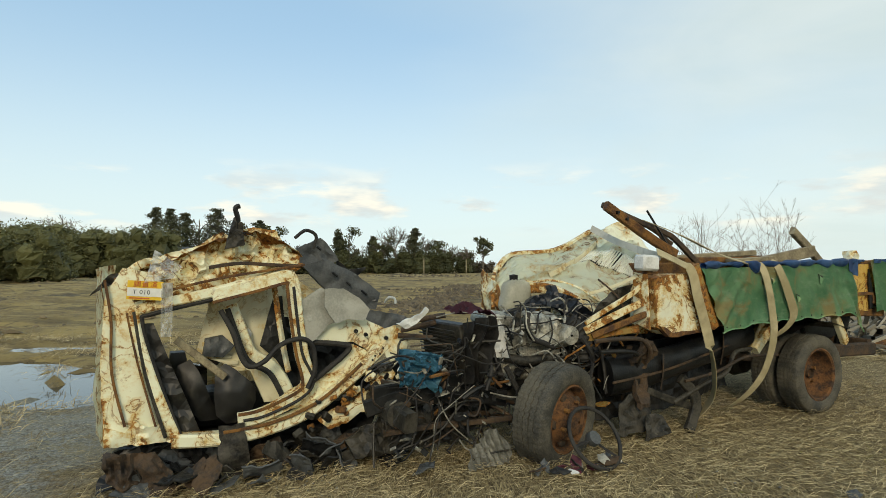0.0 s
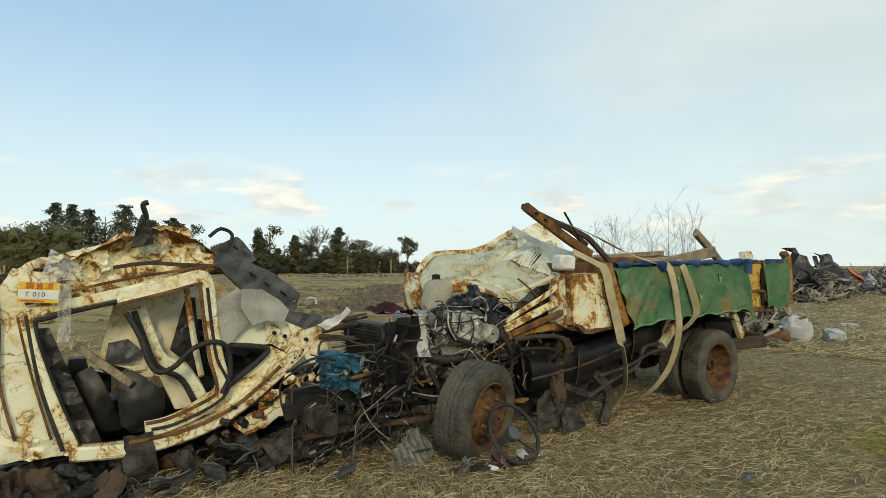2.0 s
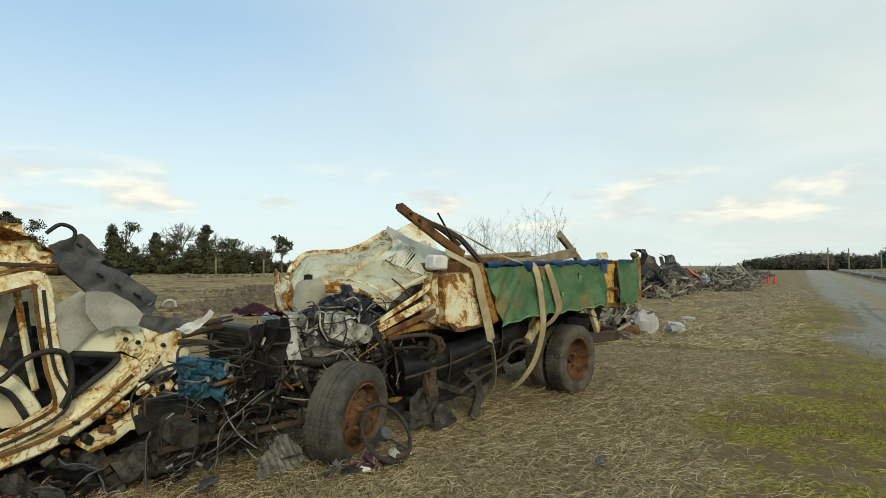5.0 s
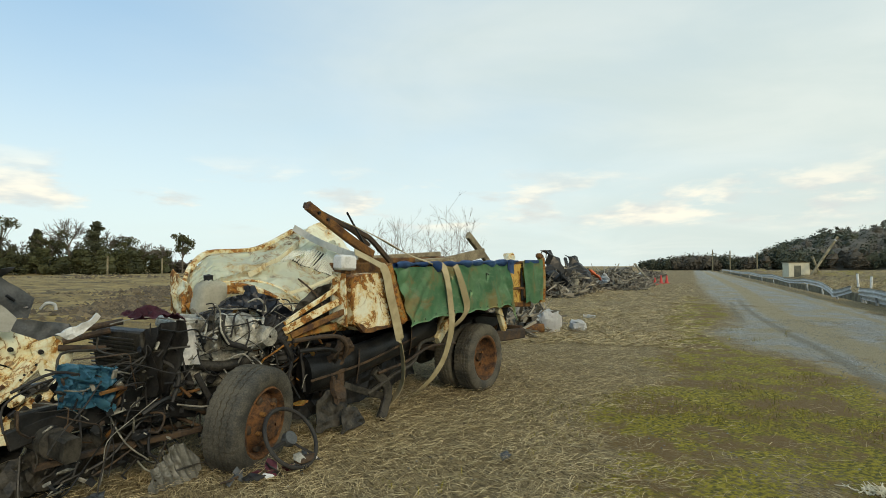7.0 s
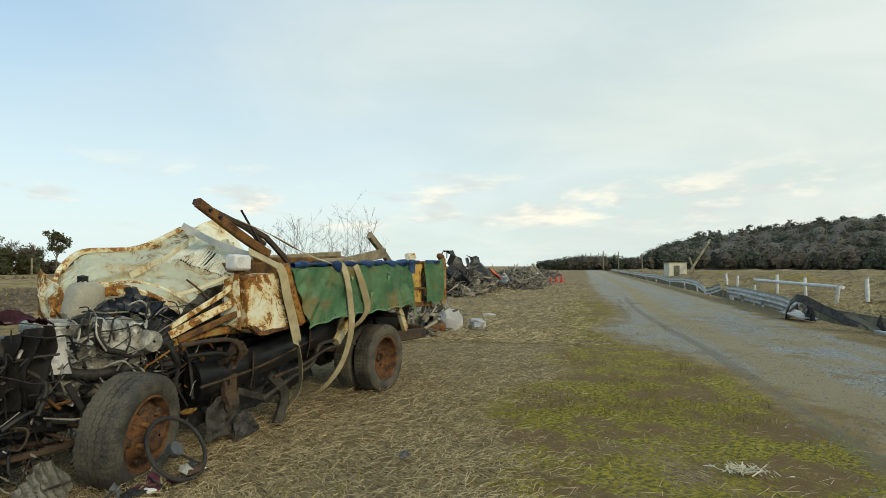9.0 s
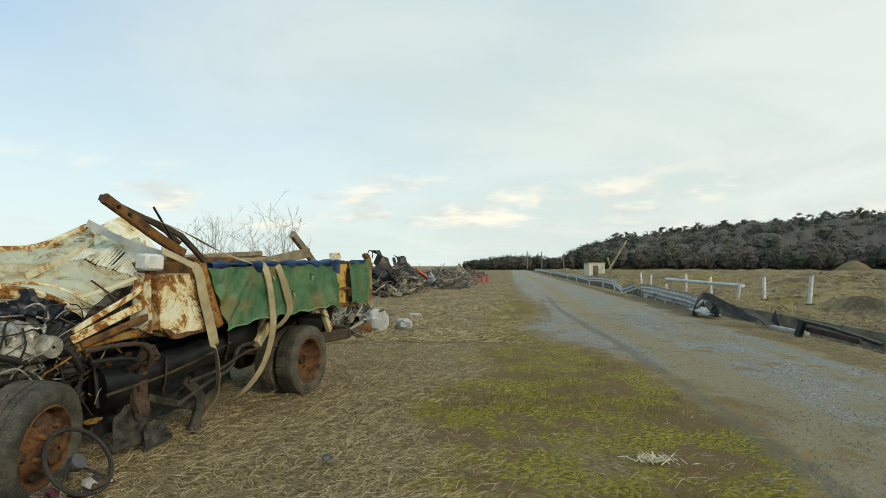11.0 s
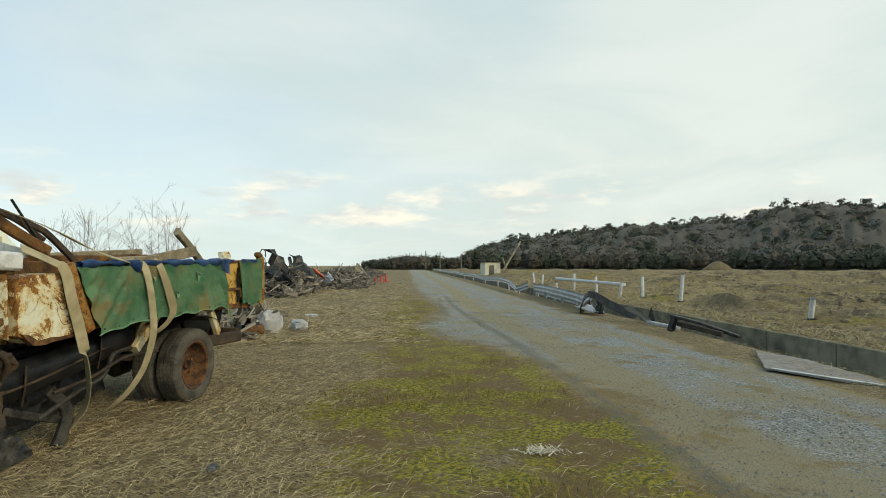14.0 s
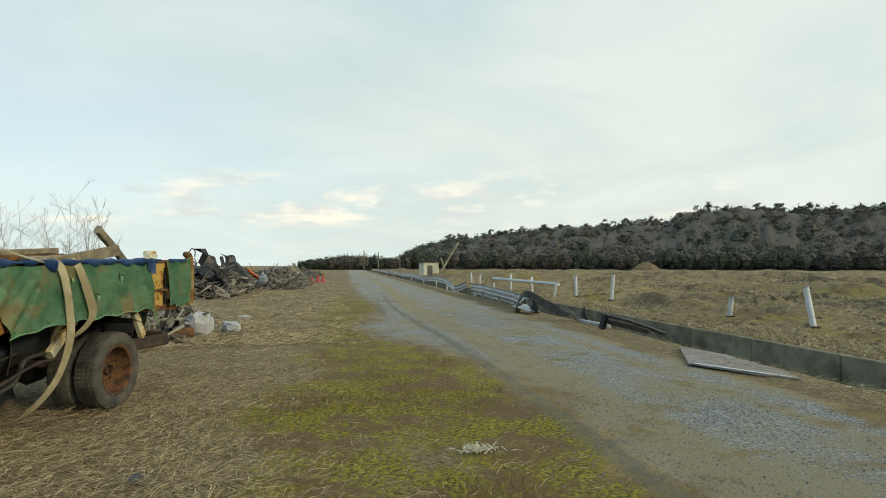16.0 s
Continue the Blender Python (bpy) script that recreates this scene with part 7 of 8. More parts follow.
def film_material():
    m, n, p = shader("clear plastic film", 0.25)
    n.put(p.inputs["Base Color"], (0.75, 0.78, 0.78))
    clear = n.node("ShaderNodeBsdfTransparent")
    mixed = n.tree.nodes.new("ShaderNodeMixShader")
    crinkle = n.noise(place(n), 14.0, 4.0)
    relief(n, p, crinkle, 0.6, 0.02)
    n.put(mixed.inputs[0], n.step(crinkle, 0.3, 0.75, 0.18, 0.6))
    n.tree.links.new(clear.outputs[0], mixed.inputs[1])
    n.tree.links.new(p.outputs[0], mixed.inputs[2])
    out = [q for q in n.tree.nodes if q.bl_idname == "ShaderNodeOutputMaterial"][0]
    n.tree.links.new(mixed.outputs[0], out.inputs["Surface"])
    return m


film_bag = thing("plastic_bag", (-2.70, 0.86, 1.30), "clear torn plastic bag flapping on the cab", "plastic bag")
part("film", sheet(lambda a, b: V(-2.80 + 0.17 * a + 0.06 * b, 0.84 + 0.05 * rough_noise((a, b, 0), 3.0, 6.0) + 0.1 * b, 1.34 + 0.22 * b - 0.14 * a * (b - 0.2)), 16, 16, 0.002), film_material(), film_bag, "", True)
part("film", sheet(lambda a, b: V(-2.70 + 0.07 * a, 0.85 + 0.03 * rough_noise((a, b, 0), 3.0, 7.0), 0.98 + 0.36 * b), 8, 16, 0.002), film_material(), film_bag, "", True)

# ---- along the lane: ditch, guard rail, posts, debris ----
ROAD = pose(0, 0, 0, 0, 0, ROAD_TURN)  # local x along the lane, local -y to the ditch


def R(s, w, z=0.0):
    return V(s, -w, z)


def gz(s, w):
    return float(ground_height(np.array(float(s)), np.array(float(w))))


# concrete channel, cast in lengths
ditch = tagged(new("ditch"), "concrete drainage channel beside the lane", "ditch", kind="structure")
ditch.matrix_world = ROAD
base_of[ditch] = V(0, 0, 0)
for w, top_z in ((DITCH_NEAR, -0.05), (DITCH_FAR, 0.07)):
    s = -6.0
    while s < 150:
        length = 2.0 if s < 60 else 10.0
        wob = 0.02 * noise.noise(V(s, w, 0))
        part("wall_length", box((s + length / 2, -w + wob, (top_z - DITCH_DEPTH) / 2 - 0.03), (length - 0.02, 0.14, DITCH_DEPTH + top_z + 0.1), (0.6 * wob * 60, 0, 0), 0.012), M_CONCRETE if w == DITCH_FAR else M_CONCRETE_DARK, ditch)
        s += length
part("water", box((60, -(DITCH_NEAR + DITCH_FAR) / 2, -DITCH_DEPTH + 0.02), (140, DITCH_FAR - DITCH_NEAR - 0.14, 0.02), (0, 0, 0), 0), water_material(), ditch)

# broken asphalt edge with its white line
slab = thing("asphalt_slab", R(6.9, 5.5), "broken slab of asphalt with a white edge line", "slab", at=ROAD)
part("slab", panel([(9.5, -5.9), (8.6, -5.42), (7.85, -5.02), (7.2, -5.42), (6.6, -5.80), (7.3, -6.12), (8.67, -6.18)], lambda a, b: (a, b, 0.035 + 0.03 * (b + 5.5) + 0.02 * max(0, a - 8)), 0.02, 0.015, 2, 71.0, 0.15, 0.03), M_ASPHALT, slab)
part("white_line", bar([R(7.82, 5.10, 0.055), R(7.2, 5.48, 0.044), R(6.75, 5.78, 0.038)], 0.065, 0.005, 3), M_WHITE, slab)

# fallen guard rail
WAVE = [(-0.15, 0.0), (-0.11, 0.035), (-0.055, 0.035), (-0.02, -0.01), (0.02, -0.01), (0.055, 0.035), (0.11, 0.035), (0.15, 0.0), (0.15, -0.008), (0.11, 0.027), (0.055, 0.027), (0.02, -0.018), (-0.02, -0.018), (-0.055, 0.027), (-0.11, 0.027), (-0.15, -0.008)]


def rail_run(points, label):
    ob = thing("guard_rail", points[0], label, "guard rail", "fallen guard rail", ROAD)
    ring = [(y, x) for x, y in WAVE]
    part("beam", sweep(curve(points, 5), lambda t: ring), M_GALV, ob, "wavy steel beam")
    for p in points[1::1]:
        q = Vector(p)
        part("post", tube([q + V(0, -0.08, 0.05), q + V(0.05, -0.16, -q.z - 0.1)], 0.045, 8, 1), M_GALV, ob)
    return ob


rail_run([R(18.3, 5.9, 0.30), R(20.5, 6.05, 0.38), R(23, 6.1, 0.42), R(26, 6.15, 0.46), R(28.5, 6.25, 0.42)], "bent galvanised guard rail sagging along the ditch")
rail_run([R(18.6, 6.05, 0.12), R(21, 6.2, 0.20), R(25, 6.3, 0.22), R(28.5, 6.35, 0.26)], "lower galvanised guard rail, fallen to the ditch's edge")
rail_run([R(28.5, 6.0, 0.5), R(30, 5.7, 0.25), R(32, 5.9, 0.34), R(36, 6.2, 0.5), R(41, 6.3, 0.55)], "kinked galvanised guard rail")
rail_run([R(41, 6.3, 0.55), R(48, 6.3, 0.42), R(56, 6.2, 0.6), R(66, 6.3, 0.5), R(80, 6.3, 0.62)], "long leaning guard rail far along the lane")
rail_run([R(80, 6.3, 0.62), R(95, 6.4, 0.5), R(120, 6.4, 0.6), R(150, 6.4, 0.55)], "distant guard rail beside the lane")

crumple = thing("crumpled_rail_end", R(17.2, 5.9), "dark folded end of the guard rail", "scrap metal", at=ROAD)
part("fold", bar([R(18.4, 5.9, 0.28), R(17.6, 5.35, 0.10), R(17.1, 5.45, 0.62), R(16.6, 5.9, 0.36), R(15.8, 6.35, 0.06)], 0.03, 0.22, 3), M_GRIME, crumple)
part("fold", panel([(16.8, -5.9), (17.5, -5.3), (18.2, -5.35), (17.9, -5.8)], lambda a, b: (a, b, 0.08 + 0.25 * (a - 16.8) * 0.4), 0.03, 0.1, 3, 72.0, 0.15, 0.03), M_GALV, crumple, "bent bright plate")
part("fold", panel([(16.6, 0.05), (17.5, 0.03), (17.3, 0.42), (17.05, 0.60)], lambda a, b: (a, -5.75, b), 0.02, 0.08, 3, 73.0, 0.12, 0.02), M_BLACK, crumple)
curl = thing("curled_plate", R(14.6, 6.0), "curled white steel plate at the ditch", "scrap metal", at=ROAD)
part("plate", sheet(lambda a, b: R(14.35 + 0.55 * a, 5.95 + 0.25 * math.cos(b * 3.0), 0.05 + 0.42 * b - 0.1 * a * b), 10, 10, 0.02), M_GALV, curl, "", True)
part("foot", bar([R(14.2, 6.05, 0.06), R(13.4, 6.15, 0.05), R(12.9, 6.2, 0.05)], 0.10, 0.08), M_GALV, curl)
part("dark_side", panel([(14.3, 0.05), (14.75, 0.05), (14.55, 0.40)], lambda a, b: (a, -6.28, b), 0.02, 0.02, 4, 74.0, 0.1), M_BLACK, curl)
beam = thing("broken_beam", R(11.7, 6.1), "dark broken beam lying across the ditch", "beam", at=ROAD)
part("beam", bar([R(12.7, 5.95, 0.34), R(12.1, 6.3, 0.24), R(11.5, 6.8, 0.02)], 0.12, 0.06, 2), M_GRIME, beam)
part("beam", bar([R(12.6, 6.05, 0.18), R(11.6, 6.5, 0.06)], 0.08, 0.10), M_RUST_DARK, beam)
part("bracket", box(R(12.65, 5.95, 0.18), (0.14, 0.12, 0.36), (10, -12, 20), 0.02), M_BLACK, beam)
tuft = dry_weed("green_tuft", R(13.4, 6.6, -0.3), 0.7, 26, 75, "yellow-green grass tuft in the ditch", 0.35, ROAD, 0.006, 2)

for s, w, h, lean, along_lean in ((11.2, 10.1, 0.86, -3, 10), (13.8, 9.95, 0.52, -4, -16), (20.4, 9.85, 0.95, 2, -6), (23.3, 9.65, 0.85, 0, 2), (25.1, 9.35, 0.75, 0, -18), (28.4, 9.4, 0.85, 0, 6), (30.2, 8.8, 0.95, 0, 0), (38, 8.9, 0.7, 4, 0), (41, 9.0, 0.8, -2, 5), (33.5, 8.7, 0.4, 0, 0)):
    p = thing("marker_post", R(s, w, gz(s, w)), "white tubular post standing in the withered grass", "post", "white posts beyond the ditch", ROAD)
    m = ROAD.to_3x3().inverted()
    bm = tube([V(0, 0, -0.2), V(0, 0, h)], 0.062, 12, 1)
    bm.transform(Matrix.Translation(R(s, w, gz(s, w))) @ pose(0, 0, 0, lean, along_lean, 0))
    part("tube", bm, M_WHITE, p, "", True)
    bm = lathe([(0.001, 0.0), (0.066, 0.0), (0.068, -0.035)], 12, m=pose(0, 0, h + 0.01, -90))
    bm.transform(Matrix.Translation(R(s, w, gz(s, w))) @ pose(0, 0, 0, lean, along_lean, 0))
    part("cap", bm, M_GALV, p)
    bm = box((0, 0, 0.02), (0.20, 0.20, 0.05), (0, 0, 0), 0.01)
    bm.transform(Matrix.Translation(R(s, w, gz(s, w))))
    part("foot", bm, M_BLACK, p)
pipe = thing("white_pipe", R(30, 9.4, 0.6), "white pipe lying across two posts", "pipe", at=ROAD)
part("pipe", tube([R(31.6, 8.2, 0.76), R(26.2, 10.0, 0.60)], 0.075, 12, 1), M_WHITE, pipe, "", True)

shed = thing("pump_shed", R(77.5, 11.0), "small cream flat-roofed shed standing beside the lane", "shed", at=ROAD)
part("wall", box(R(77.5, 11.0, 0.85), (2.4, 2.1, 1.9), (0, 0, 8), 0.03), plain("cream render", (0.56, 0.52, 0.38), (0.66, 0.62, 0.47), 2.0, 0.85), shed)
part("roof", box(R(77.5, 11.0, 1.84), (2.6, 2.3, 0.10), (0, 1, 8), 0.02), M_CONCRETE, shed)
part("door", box(R(76.28, 11.0, 0.8), (0.05, 0.7, 1.4), (0, 0, 8), 0.01), M_CONCRETE_DARK, shed)
for p, q, r, label in ((R(74, 11.7, 0), R(77, 15.0, 4.7), 0.14, "broken concrete utility pole leaning far over"), (R(78, 13.6, 0), R(78, 12.7, 2.6), 0.12, "short leaning concrete pole")):
    ob = thing("utility_pole", p, label, "pole", at=ROAD)
    part("pole", tube([p, p.lerp(q, 0.5), q], r, 10, 1), M_CONCRETE, ob, "", True)
    part("pole_band", tube([p.lerp(q, 0.9), p.lerp(q, 0.92)], r * 1.2, 10, 1), M_GALV, ob)
for turn, d, h in ((53.0, 160, 5.5), (54.4, 150, 5.0), (56.5, 140, 4.4), (-29.6, 92, 4.6), (-20.1, 104, 5.2), (-1.9, 96, 2.8), (2.3, 100, 2.6)):
    at = polar(turn, d)
    ob = thing("utility_pole", (at.x, at.y, 0), "distant upright grey pole", "pole", "distant poles", Matrix())
    part("pole", tube([(at.x, at.y, -0.2), (at.x, at.y, h)], 0.13, 8, 1), M_CONCRETE, ob)
house = thing("farm_house", polar(-24.6, 101), "grey-roofed farm house half hidden by trees", "house", at=Matrix())
hp = polar(-24.6, 101)
part("wall", box((hp.x, hp.y, 1.5), (5.0, 4.0, 3.0), (0, 0, 20), 0.02), M_CONCRETE, house)
part("roof", panel([(-3.0, -2.4), (3.0, -2.4), (3.0, 2.4), (-3.0, 2.4)], lambda a, b: hp + V(a * 0.94 - b * 0.34, a * 0.34 + b * 0.94, 4.6 - 0.65 * abs(b)), 0.15, 0.01, 1, 76.0, 0.8), M_PLASTIC, house)
mound = thing("earth_mound", polar(80.0, 190), "bare tan earth mound at the foot of the hill", "mound", at=Matrix())
mp = polar(80.0, 190)
part("mound", sheet(lambda a, b: mp + V((a - 0.5) * 14, (b - 0.5) * 9, 3.1 * max(0, math.sin(3.14 * a)) ** 0.7 * max(0, math.sin(3.14 * b)) - 0.2 + 0.25 * noise.noise(V(a * 6, b * 6, 0))), 20, 14, 0.05), plain("tan earth", (0.24, 0.18, 0.09), (0.36, 0.28, 0.15), 0.5, 0.95, 0.0, 3.0, 0.1), mound)


# ---- heaps of tsunami debris ----
def debris_heap(s0, s1, w0, w1, high, pieces, seed, label):
    rng3 = np.random.default_rng(seed)
    ob = thing("debris_heap", R((s0 + s1) / 2, (w0 + w1) / 2), label, "debris heap", "debris heaps along the lane", ROAD)

    def crown(a, b):
        edge = max(0.0, math.sin(3.1416 * a)) ** 0.6 * max(0.0, math.sin(3.1416 * b)) ** 0.6
        return edge * high * (0.62 + 0.55 * noise.noise(V(a * (s1 - s0) * 0.6, b * (w1 - w0) * 0.6, seed)))

    part("mass", sheet(lambda a, b: R(s0 + (s1 - s0) * a, w0 + (w1 - w0) * b, crown(a, b) - 0.06), 40, 24, 0.02), M_RUST_DARK, ob)
    verts, faces, tone = [], [], []
    for _ in range(pieces):
        a, b = rng3.random(2)
        p = R(s0 + (s1 - s0) * a, w0 + (w1 - w0) * b, crown(a, b) + rng3.uniform(-0.05, 0.10))
        q = p + Vector(rng3.normal(0, 1, 3) * (1, 1, 0.5)).normalized() * float(rng3.uniform(0.10, 0.75))
        k, n0 = rng3.random(), len(verts)
        limb(verts, faces, p, q, float(rng3.gamma(1.6, 0.018) + 0.008), float(rng3.gamma(1.5, 0.014) + 0.006), 4)
        tone += [k * k] * (len(verts) - n0)
    o = new("loose_rubble", mesh_from("loose_rubble", [v - base_of[ob] for v in verts], faces, M_RUBBLE, tone))
    o.parent = ob
    tagged(o, "splintered timber, pipes and rubble", kind="stuff")
    return ob


debris_heap(26, 36, -9.5, -4.8, 1.75, 2600, 91, "heap of splintered timber and dark roofing debris")
debris_heap(35, 52, -8.5, -2.6, 1.35, 2200, 92, "long low heap of mixed debris and rubble")
debris_heap(50, 95, -9, -3.4, 1.3, 1400, 93, "distant line of debris along the lane")
debris_heap(10.8, 14.5, -5.2, -3.1, 0.50, 1100, 94, "small pile of rusty scrap and twisted branches")
for s, w, z, size, m, label in ((29.0, -6.2, 1.35, 1.5, M_BLACK, "crushed black roofing sheet on the debris heap"), (31.0, -5.5, 1.25, 1.3, M_BLACK, "black sheet folded on the debris heap"), (27.8, -6.0, 0.5, 0.8, M_BLACK, "black bundle on the debris heap"),
                                (33.5, -5.0, 0.95, 0.75, M_ORANGE, "orange plastic sheet on the debris heap"), (34.2, -5.6, 1.0, 0.4, M_ORANGE, "torn orange net on the debris heap"), (36.5, -5.0, 0.6, 0.5, M_WHITE, "white plastic sheet on the debris heap"),
                                (40.0, -4.6, 0.5, 0.5, M_GALV, "grey metal sheet on the debris heap"), (45, -3.8, 0.5, 0.6, M_WHITE, "white board on the debris heap"), (29.8, -5.0, 0.3, 0.4, M_WOOD, "pale timber on the debris heap"), (60, -5, 1.0, 0.9, M_WOOD, "timber on the far debris line")):
    ob = thing("roof_sheet", R(s, w, z), label, "debris", at=ROAD)
    q = pose(s, -w, z, dice.uniform(30, 80), dice.uniform(-40, 40), dice.uniform(-30, 90))
    part("sheet", panel([(-size, -size * 0.5), (size * 0.3, -size * 0.6), (size, -size * 0.1), (size * 0.7, size * 0.5), (-size * 0.2, size * 0.4), (-size * 0.9, size * 0.6)], lambda a, b: q @ V(a, b, 0), 0.03, size * 0.3, 1.6, s, size * 0.3, 0.08), m, ob)
for p, q, label in ((R(29.5, -5.6, 0.9), R(31.2, -6.2, 1.85), "black beam jutting from the debris"), (R(47, -3.2, 0.6), R(49, -4.2, 1.6), "pale post jutting from the debris"), (R(27.2, -4.9, 0.2), R(28.6, -5.1, 0.75), "pale stick on the debris heap")):
    ob = thing("timber", p, label, "timber", at=ROAD)
    part("beam", bar([p, q], 0.16, 0.12), M_BLACK if "black" in label else M_WOOD, ob)
for s, w, h in ((51.5, -1.9, 0.7), (50.6, -2.3, 0.7), (47.5, -2.6, 0.55)):
    ob = thing("traffic_cone", R(s, w, 0), "faded red traffic cone beside the lane", "traffic cone", "traffic cones", ROAD)
    part("cone", lathe([(0.16, 0.03), (0.15, 0.06), (0.035, h), (0.001, h)], 16, m=Matrix.Translation(R(s, w, 0)) @ pose(0, 0, 0, 90)), M_RED, ob, "", True)
    part("foot", box(R(s, w, 0.025), (0.42, 0.42, 0.05), (0, 0, 20), 0.01), M_RED, ob)


def sack(s, w, size, turn, seed, label):
    ob = thing("sack", R(s, w, 0), label, "sack", "white sacks", ROAD)
    lx, ly, lz = size
    m = Matrix.Translation(R(s, w, lz * 0.75)) @ pose(0, 0, 0, 0, 0, turn)

    def skin(a, b):
        t, p = 3.1416 * b, 6.2832 * a
        d = V(math.sin(t) * math.cos(p), math.sin(t) * math.sin(p), math.cos(t))
        k = 1 + 0.22 * rough_noise(d, 1.9, seed) + 0.06 * rough_noise(d, 6.0, seed)
        e = V(*[math.copysign(abs(x) ** 0.7, x) for x in d])
        q = m @ V(e.x * lx * k, e.y * ly * k, e.z * lz * k)
        q.z = max(q.z, 0.0)
        return q

    part("bag", sheet(skin, 30, 18, 0.004), M_BAG, ob, "", True)
    part("tie", tube([m @ V(lx * 0.95, 0, lz * 0.1), m @ V(lx * 1.15, 0.02, lz * 0.3)], 0.03, 8, 1), M_BAG, ob, "gathered neck")
    return ob


sack(12.75, -2.85, (0.25, 0.17, 0.27), 125, 1.0, "bulging white sack leaning on the scrap pile")
sack(13.4, -2.35, (0.28, 0.16, 0.13), 20, 2.0, "flat white sack lying on the grass")
sack(16.6, -2.6, (0.18, 0.12, 0.05), 60, 3.0, "small white sack on the grass")
for s, w, r in ((11.9, -3.0, 0.10), (12.2, -3.6, 0.14)):
    ob = thing("rusty_drum", R(s, w, r), "rusty pipe section in the scrap pile", "pipe", at=ROAD)
    part("drum", lathe([(r * 0.8, -0.22), (r, -0.22), (r * 1.02, 0.0), (r, 0.22), (r * 0.8, 0.22), (r * 0.78, 0)], 20, m=pose(s, -w, r + 0.05, 0, 0, 35)), M_RUST, ob, "", True)

# pale fibre tuft and small stones on the verge
fluff = thing("fibre_tuft", R(4.55, 1.15), "frayed pale fibre tuft on the grass", "litter", at=ROAD)
verts, faces = [], []
rng4 = np.random.default_rng(95)
for _ in range(90):
    c = V(4.55 + rng4.normal(0, 0.05), -1.10 + rng4.normal(0, 0.07) - (0.13 if rng4.random() < 0.3 else 0), 0.02)
    limb(verts, faces, c, c + V(*(rng4.normal(0, 0.04, 2)), rng4.uniform(0.0, 0.04)), 0.006, 0.002, 3)
o = new("fibre_mat", mesh_from("fibre_mat", [v - base_of[fluff] for v in verts], faces, plain("pale fibre", (0.48, 0.45, 0.33), (0.66, 0.62, 0.48), 20.0, 0.9)))
o.parent = fluff


def stones(name, count, seed, label, w_lo=1.8, w_hi=5.2, limit=0.48, s_lo=2.2, s_len=16):
    rng5 = np.random.default_rng(seed)
    s = s_lo + s_len * rng5.random(count) ** 1.5
    w = rng5.uniform(w_lo, w_hi, count)
    keep = fractal(s * 0.7, w * 0.7, 96) + rng5.normal(0, 0.1, count) > limit
    verts, faces, tone = [], [], []
    for a, b in zip(s[keep], w[keep]):
        r = float(rng5.uniform(0.005, 0.013)) * (1 + a * 0.03)
        c = on_road(a, b, gz(a, b) + r * 0.4)
        n0 = len(verts)
        for d in ((1, 0, 0), (0, 1, 0), (-1, 0, 0), (0, -1, 0), (0, 0, 0.8)):
            verts.append(c + Vector(d) * r * float(rng5.uniform(0.6, 1.2)))
        faces += [(n0, n0 + 1, n0 + 4), (n0 + 1, n0 + 2, n0 + 4), (n0 + 2, n0 + 3, n0 + 4), (n0 + 3, n0, n0 + 4)]
        tone += [float(rng5.random())] * 5
    tagged(new(name, mesh_from(name, verts, faces, leaf_material("crushed stone", (0.09, 0.092, 0.08), (0.25, 0.25, 0.22)), tone)), label, "gravel", kind="stuff")


def clods(name, count, seed, label):
    rng6 = np.random.default_rng(seed)
    side = rng6.random(count) < 0.55
    s = np.where(side, 3 + 110 * rng6.random(count) ** 1.3, rng6.uniform(-60, 70, count))
    w = np.where(side, 8.3 + 70 * rng6.random(count) ** 1.4, -10 - 75 * rng6.random(count) ** 1.2)
    keep = fractal(s * 0.13, w * 0.22, 98) + rng6.normal(0, 0.06, count) > 0.5
    verts, faces, tone = [], [], []
    for a, b in zip(s[keep], w[keep]):
        r = min(float(rng6.gamma(2.0, 0.035)) + 0.02, 0.16)
        c = on_road(a, b, gz(a, b) + r * 0.1)
        n0 = len(verts)
        for k in range(6):
            verts.append(c + V(math.cos(k * 1.047) * r, math.sin(k * 1.047) * r, -0.1 * r) * float(rng6.uniform(0.6, 1.4)))
        for k in range(3):
            verts.append(c + V(math.cos(k * 2.1) * r * 0.5, math.sin(k * 2.1) * r * 0.5, r * float(rng6.uniform(0.15, 0.5))))
        for k in range(6):
            faces.append((n0 + k, n0 + (k + 1) % 6, n0 + 6 + (k // 2 + (k % 2)) % 3))
        for k in range(3):
            faces.append((n0 + 2 * k + 1, n0 + 6 + (k + 1) % 3, n0 + 6 + k))
        faces.append((n0 + 6, n0 + 7, n0 + 8))
        tone += [float(rng6.random()) ** 2] * 9
    tagged(new(name, mesh_from(name, verts, faces, leaf_material("soil clods", (0.07, 0.05, 0.025), (0.27, 0.20, 0.10)), tone)), label, "soil", kind="stuff")


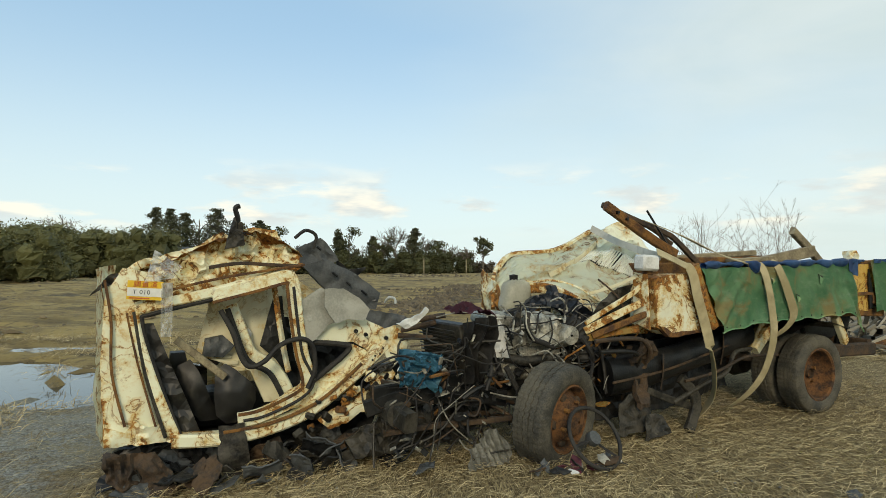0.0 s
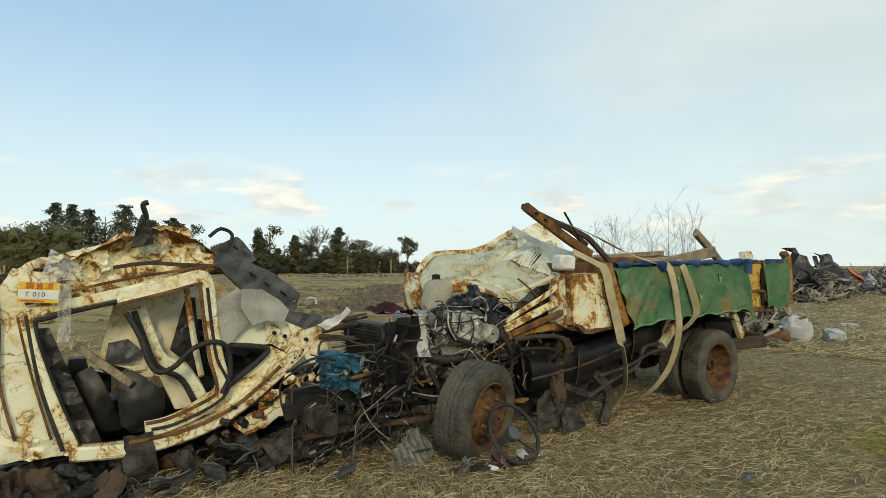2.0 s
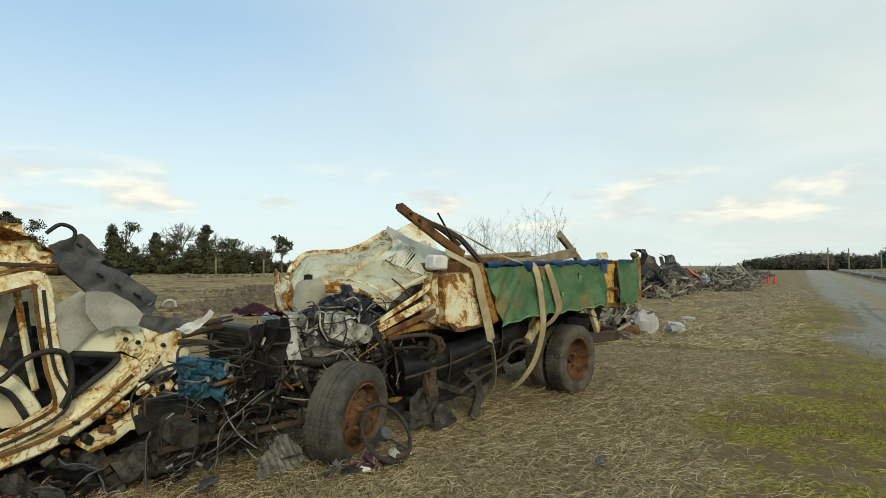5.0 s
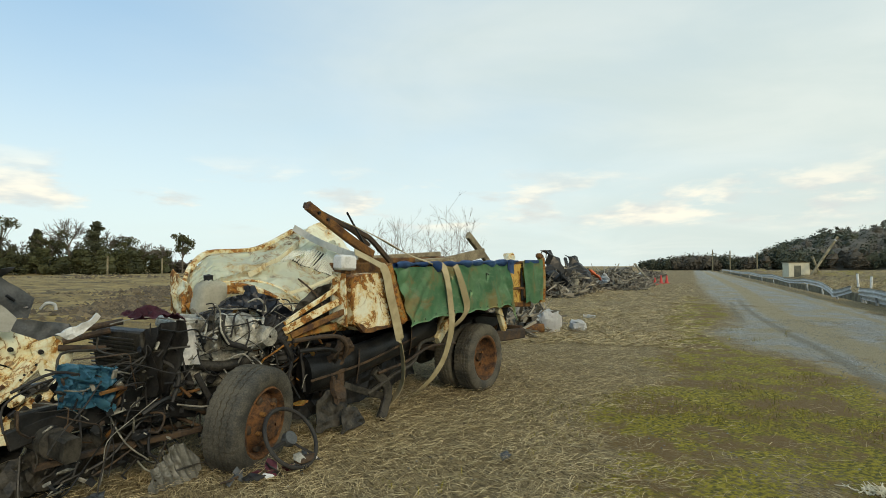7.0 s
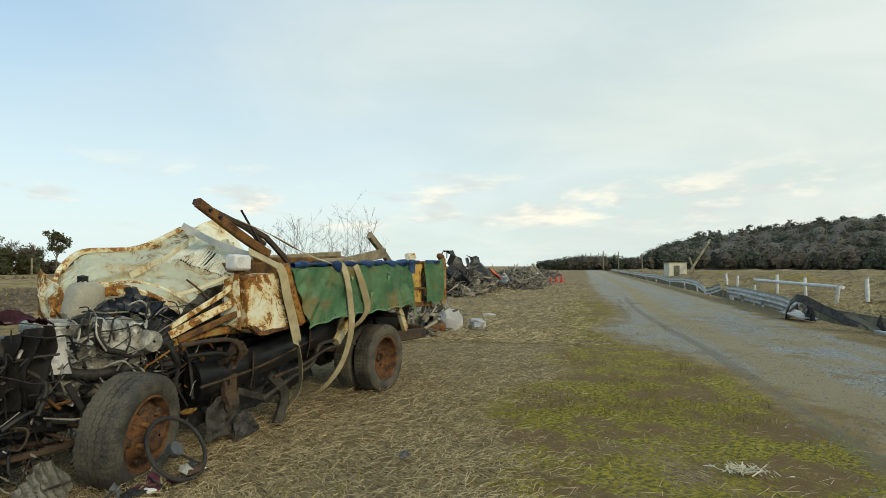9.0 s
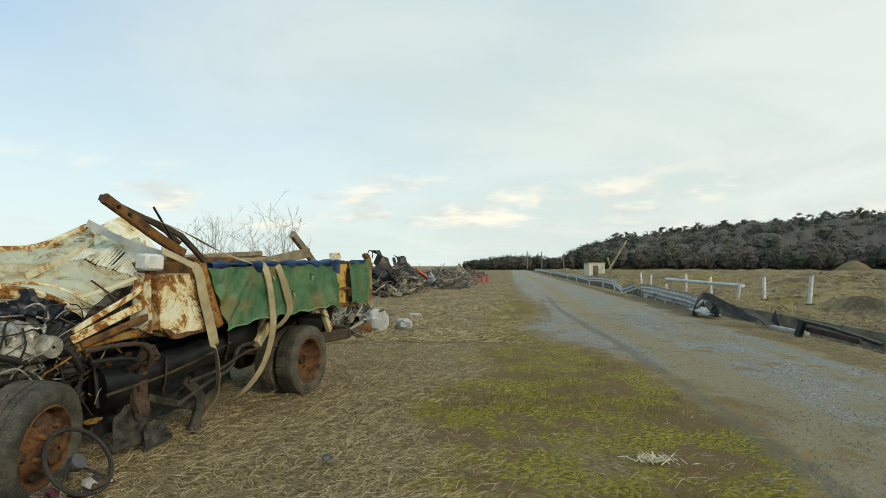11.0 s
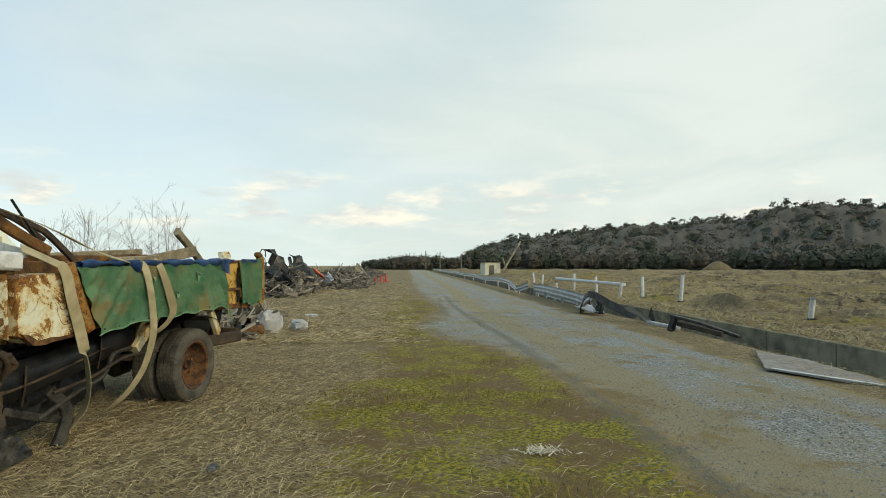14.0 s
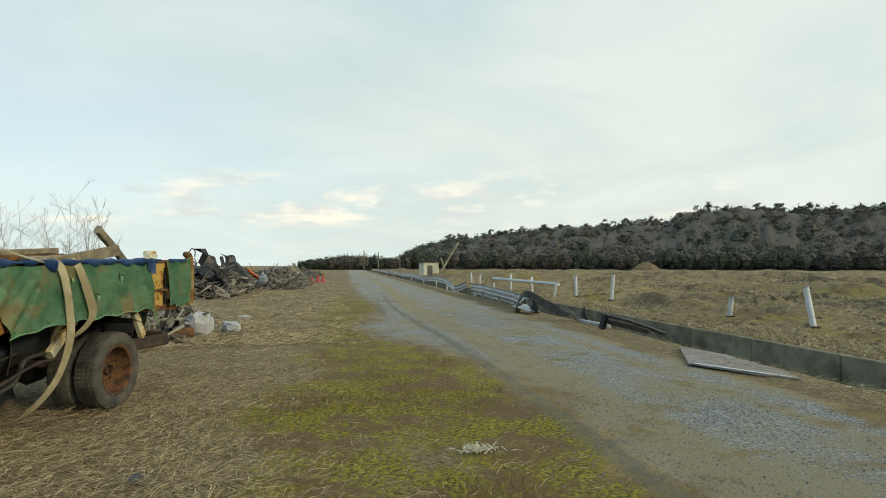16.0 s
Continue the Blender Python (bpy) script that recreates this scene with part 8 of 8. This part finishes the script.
clods("soil_clods", 22000, 99, "clods of turned soil and roots across the field")
def soil_line(name, count, line, spread_by, size, seed, label):
    """Clods thrown up along a line of (s, w) places."""
    rng7 = np.random.default_rng(seed)
    k = rng7.random(count)
    at = np.linspace(0, 1, len(line))
    s = np.interp(k, at, [p[0] for p in line]) + rng7.normal(0, spread_by, count)
    w = np.interp(k, at, [p[1] for p in line]) + rng7.normal(0, spread_by, count)
    verts, faces, tone = [], [], []
    for a, b in zip(s, w):
        r = min(float(rng7.gamma(1.5, size * 0.22)) + 0.015, size)
        c = on_road(a, b, gz(a, b) + r * 0.2)
        n0 = len(verts)
        for i in range(5):
            verts.append(c + V(math.cos(i * 1.257), math.sin(i * 1.257), -0.3) * r * float(rng7.uniform(0.6, 1.4)))
        verts.append(c + V(float(rng7.normal(0, 0.3)) * r, float(rng7.normal(0, 0.3)) * r, r * float(rng7.uniform(0.25, 0.7))))
        faces += [(n0 + i, n0 + (i + 1) % 5, n0 + 5) for i in range(5)]
        tone += [float(rng7.random()) ** 2] * 6
    return tagged(new(name, mesh_from(name, verts, faces, leaf_material(name, (0.045, 0.034, 0.02), (0.19, 0.145, 0.08)), tone)), label, "soil", kind="stuff")


soil_line("soil_ridge", 5000, ((28.9, -32.5), (24.8, -28.5), (18.2, -21.8), (14.6, -18.7), (10.7, -15.0)), 0.75, 0.16, 104, "ridge of dark turned soil across the dry field")
soil_line("soil_ridge", 3500, ((38, -30), (30, -27), (20, -27)), 1.6, 0.16, 105, "low band of dark turned soil across the dry field")
soil_line("brush_line", 5000, ((14, 17), (26, 18), (45, 24), (70, 34)), 1.2, 0.14, 106, "windrow of raked roots and dead grass in the field")
soil_line("brush_line", 5000, ((22, 27), (45, 40), (75, 60)), 1.8, 0.17, 107, "windrow of raked roots and dead grass in the field")
soil_line("brush_line", 900, ((60, 90), (90, 110), (60, 120)), 8.0, 0.3, 108, "scattered brush and debris far across the field")
soil_line("brush_line", 500, ((51, -62), (45, -68)), 3.0, 0.35, 109, "heap of brush and debris far across the field")
stones("gravel_stones", 9000, 97, "loose blue-grey gravel stones on the lane")
stones("verge_stones", 900, 100, "scattered small stones on the mossy verge", -2.5, 2.2, 0.5)
stones("yard_stones", 5000, 103, "grey gravel stones on the bare ground beside the cab", -7.5, -2.2, 0.36, -2.6, 4.5)
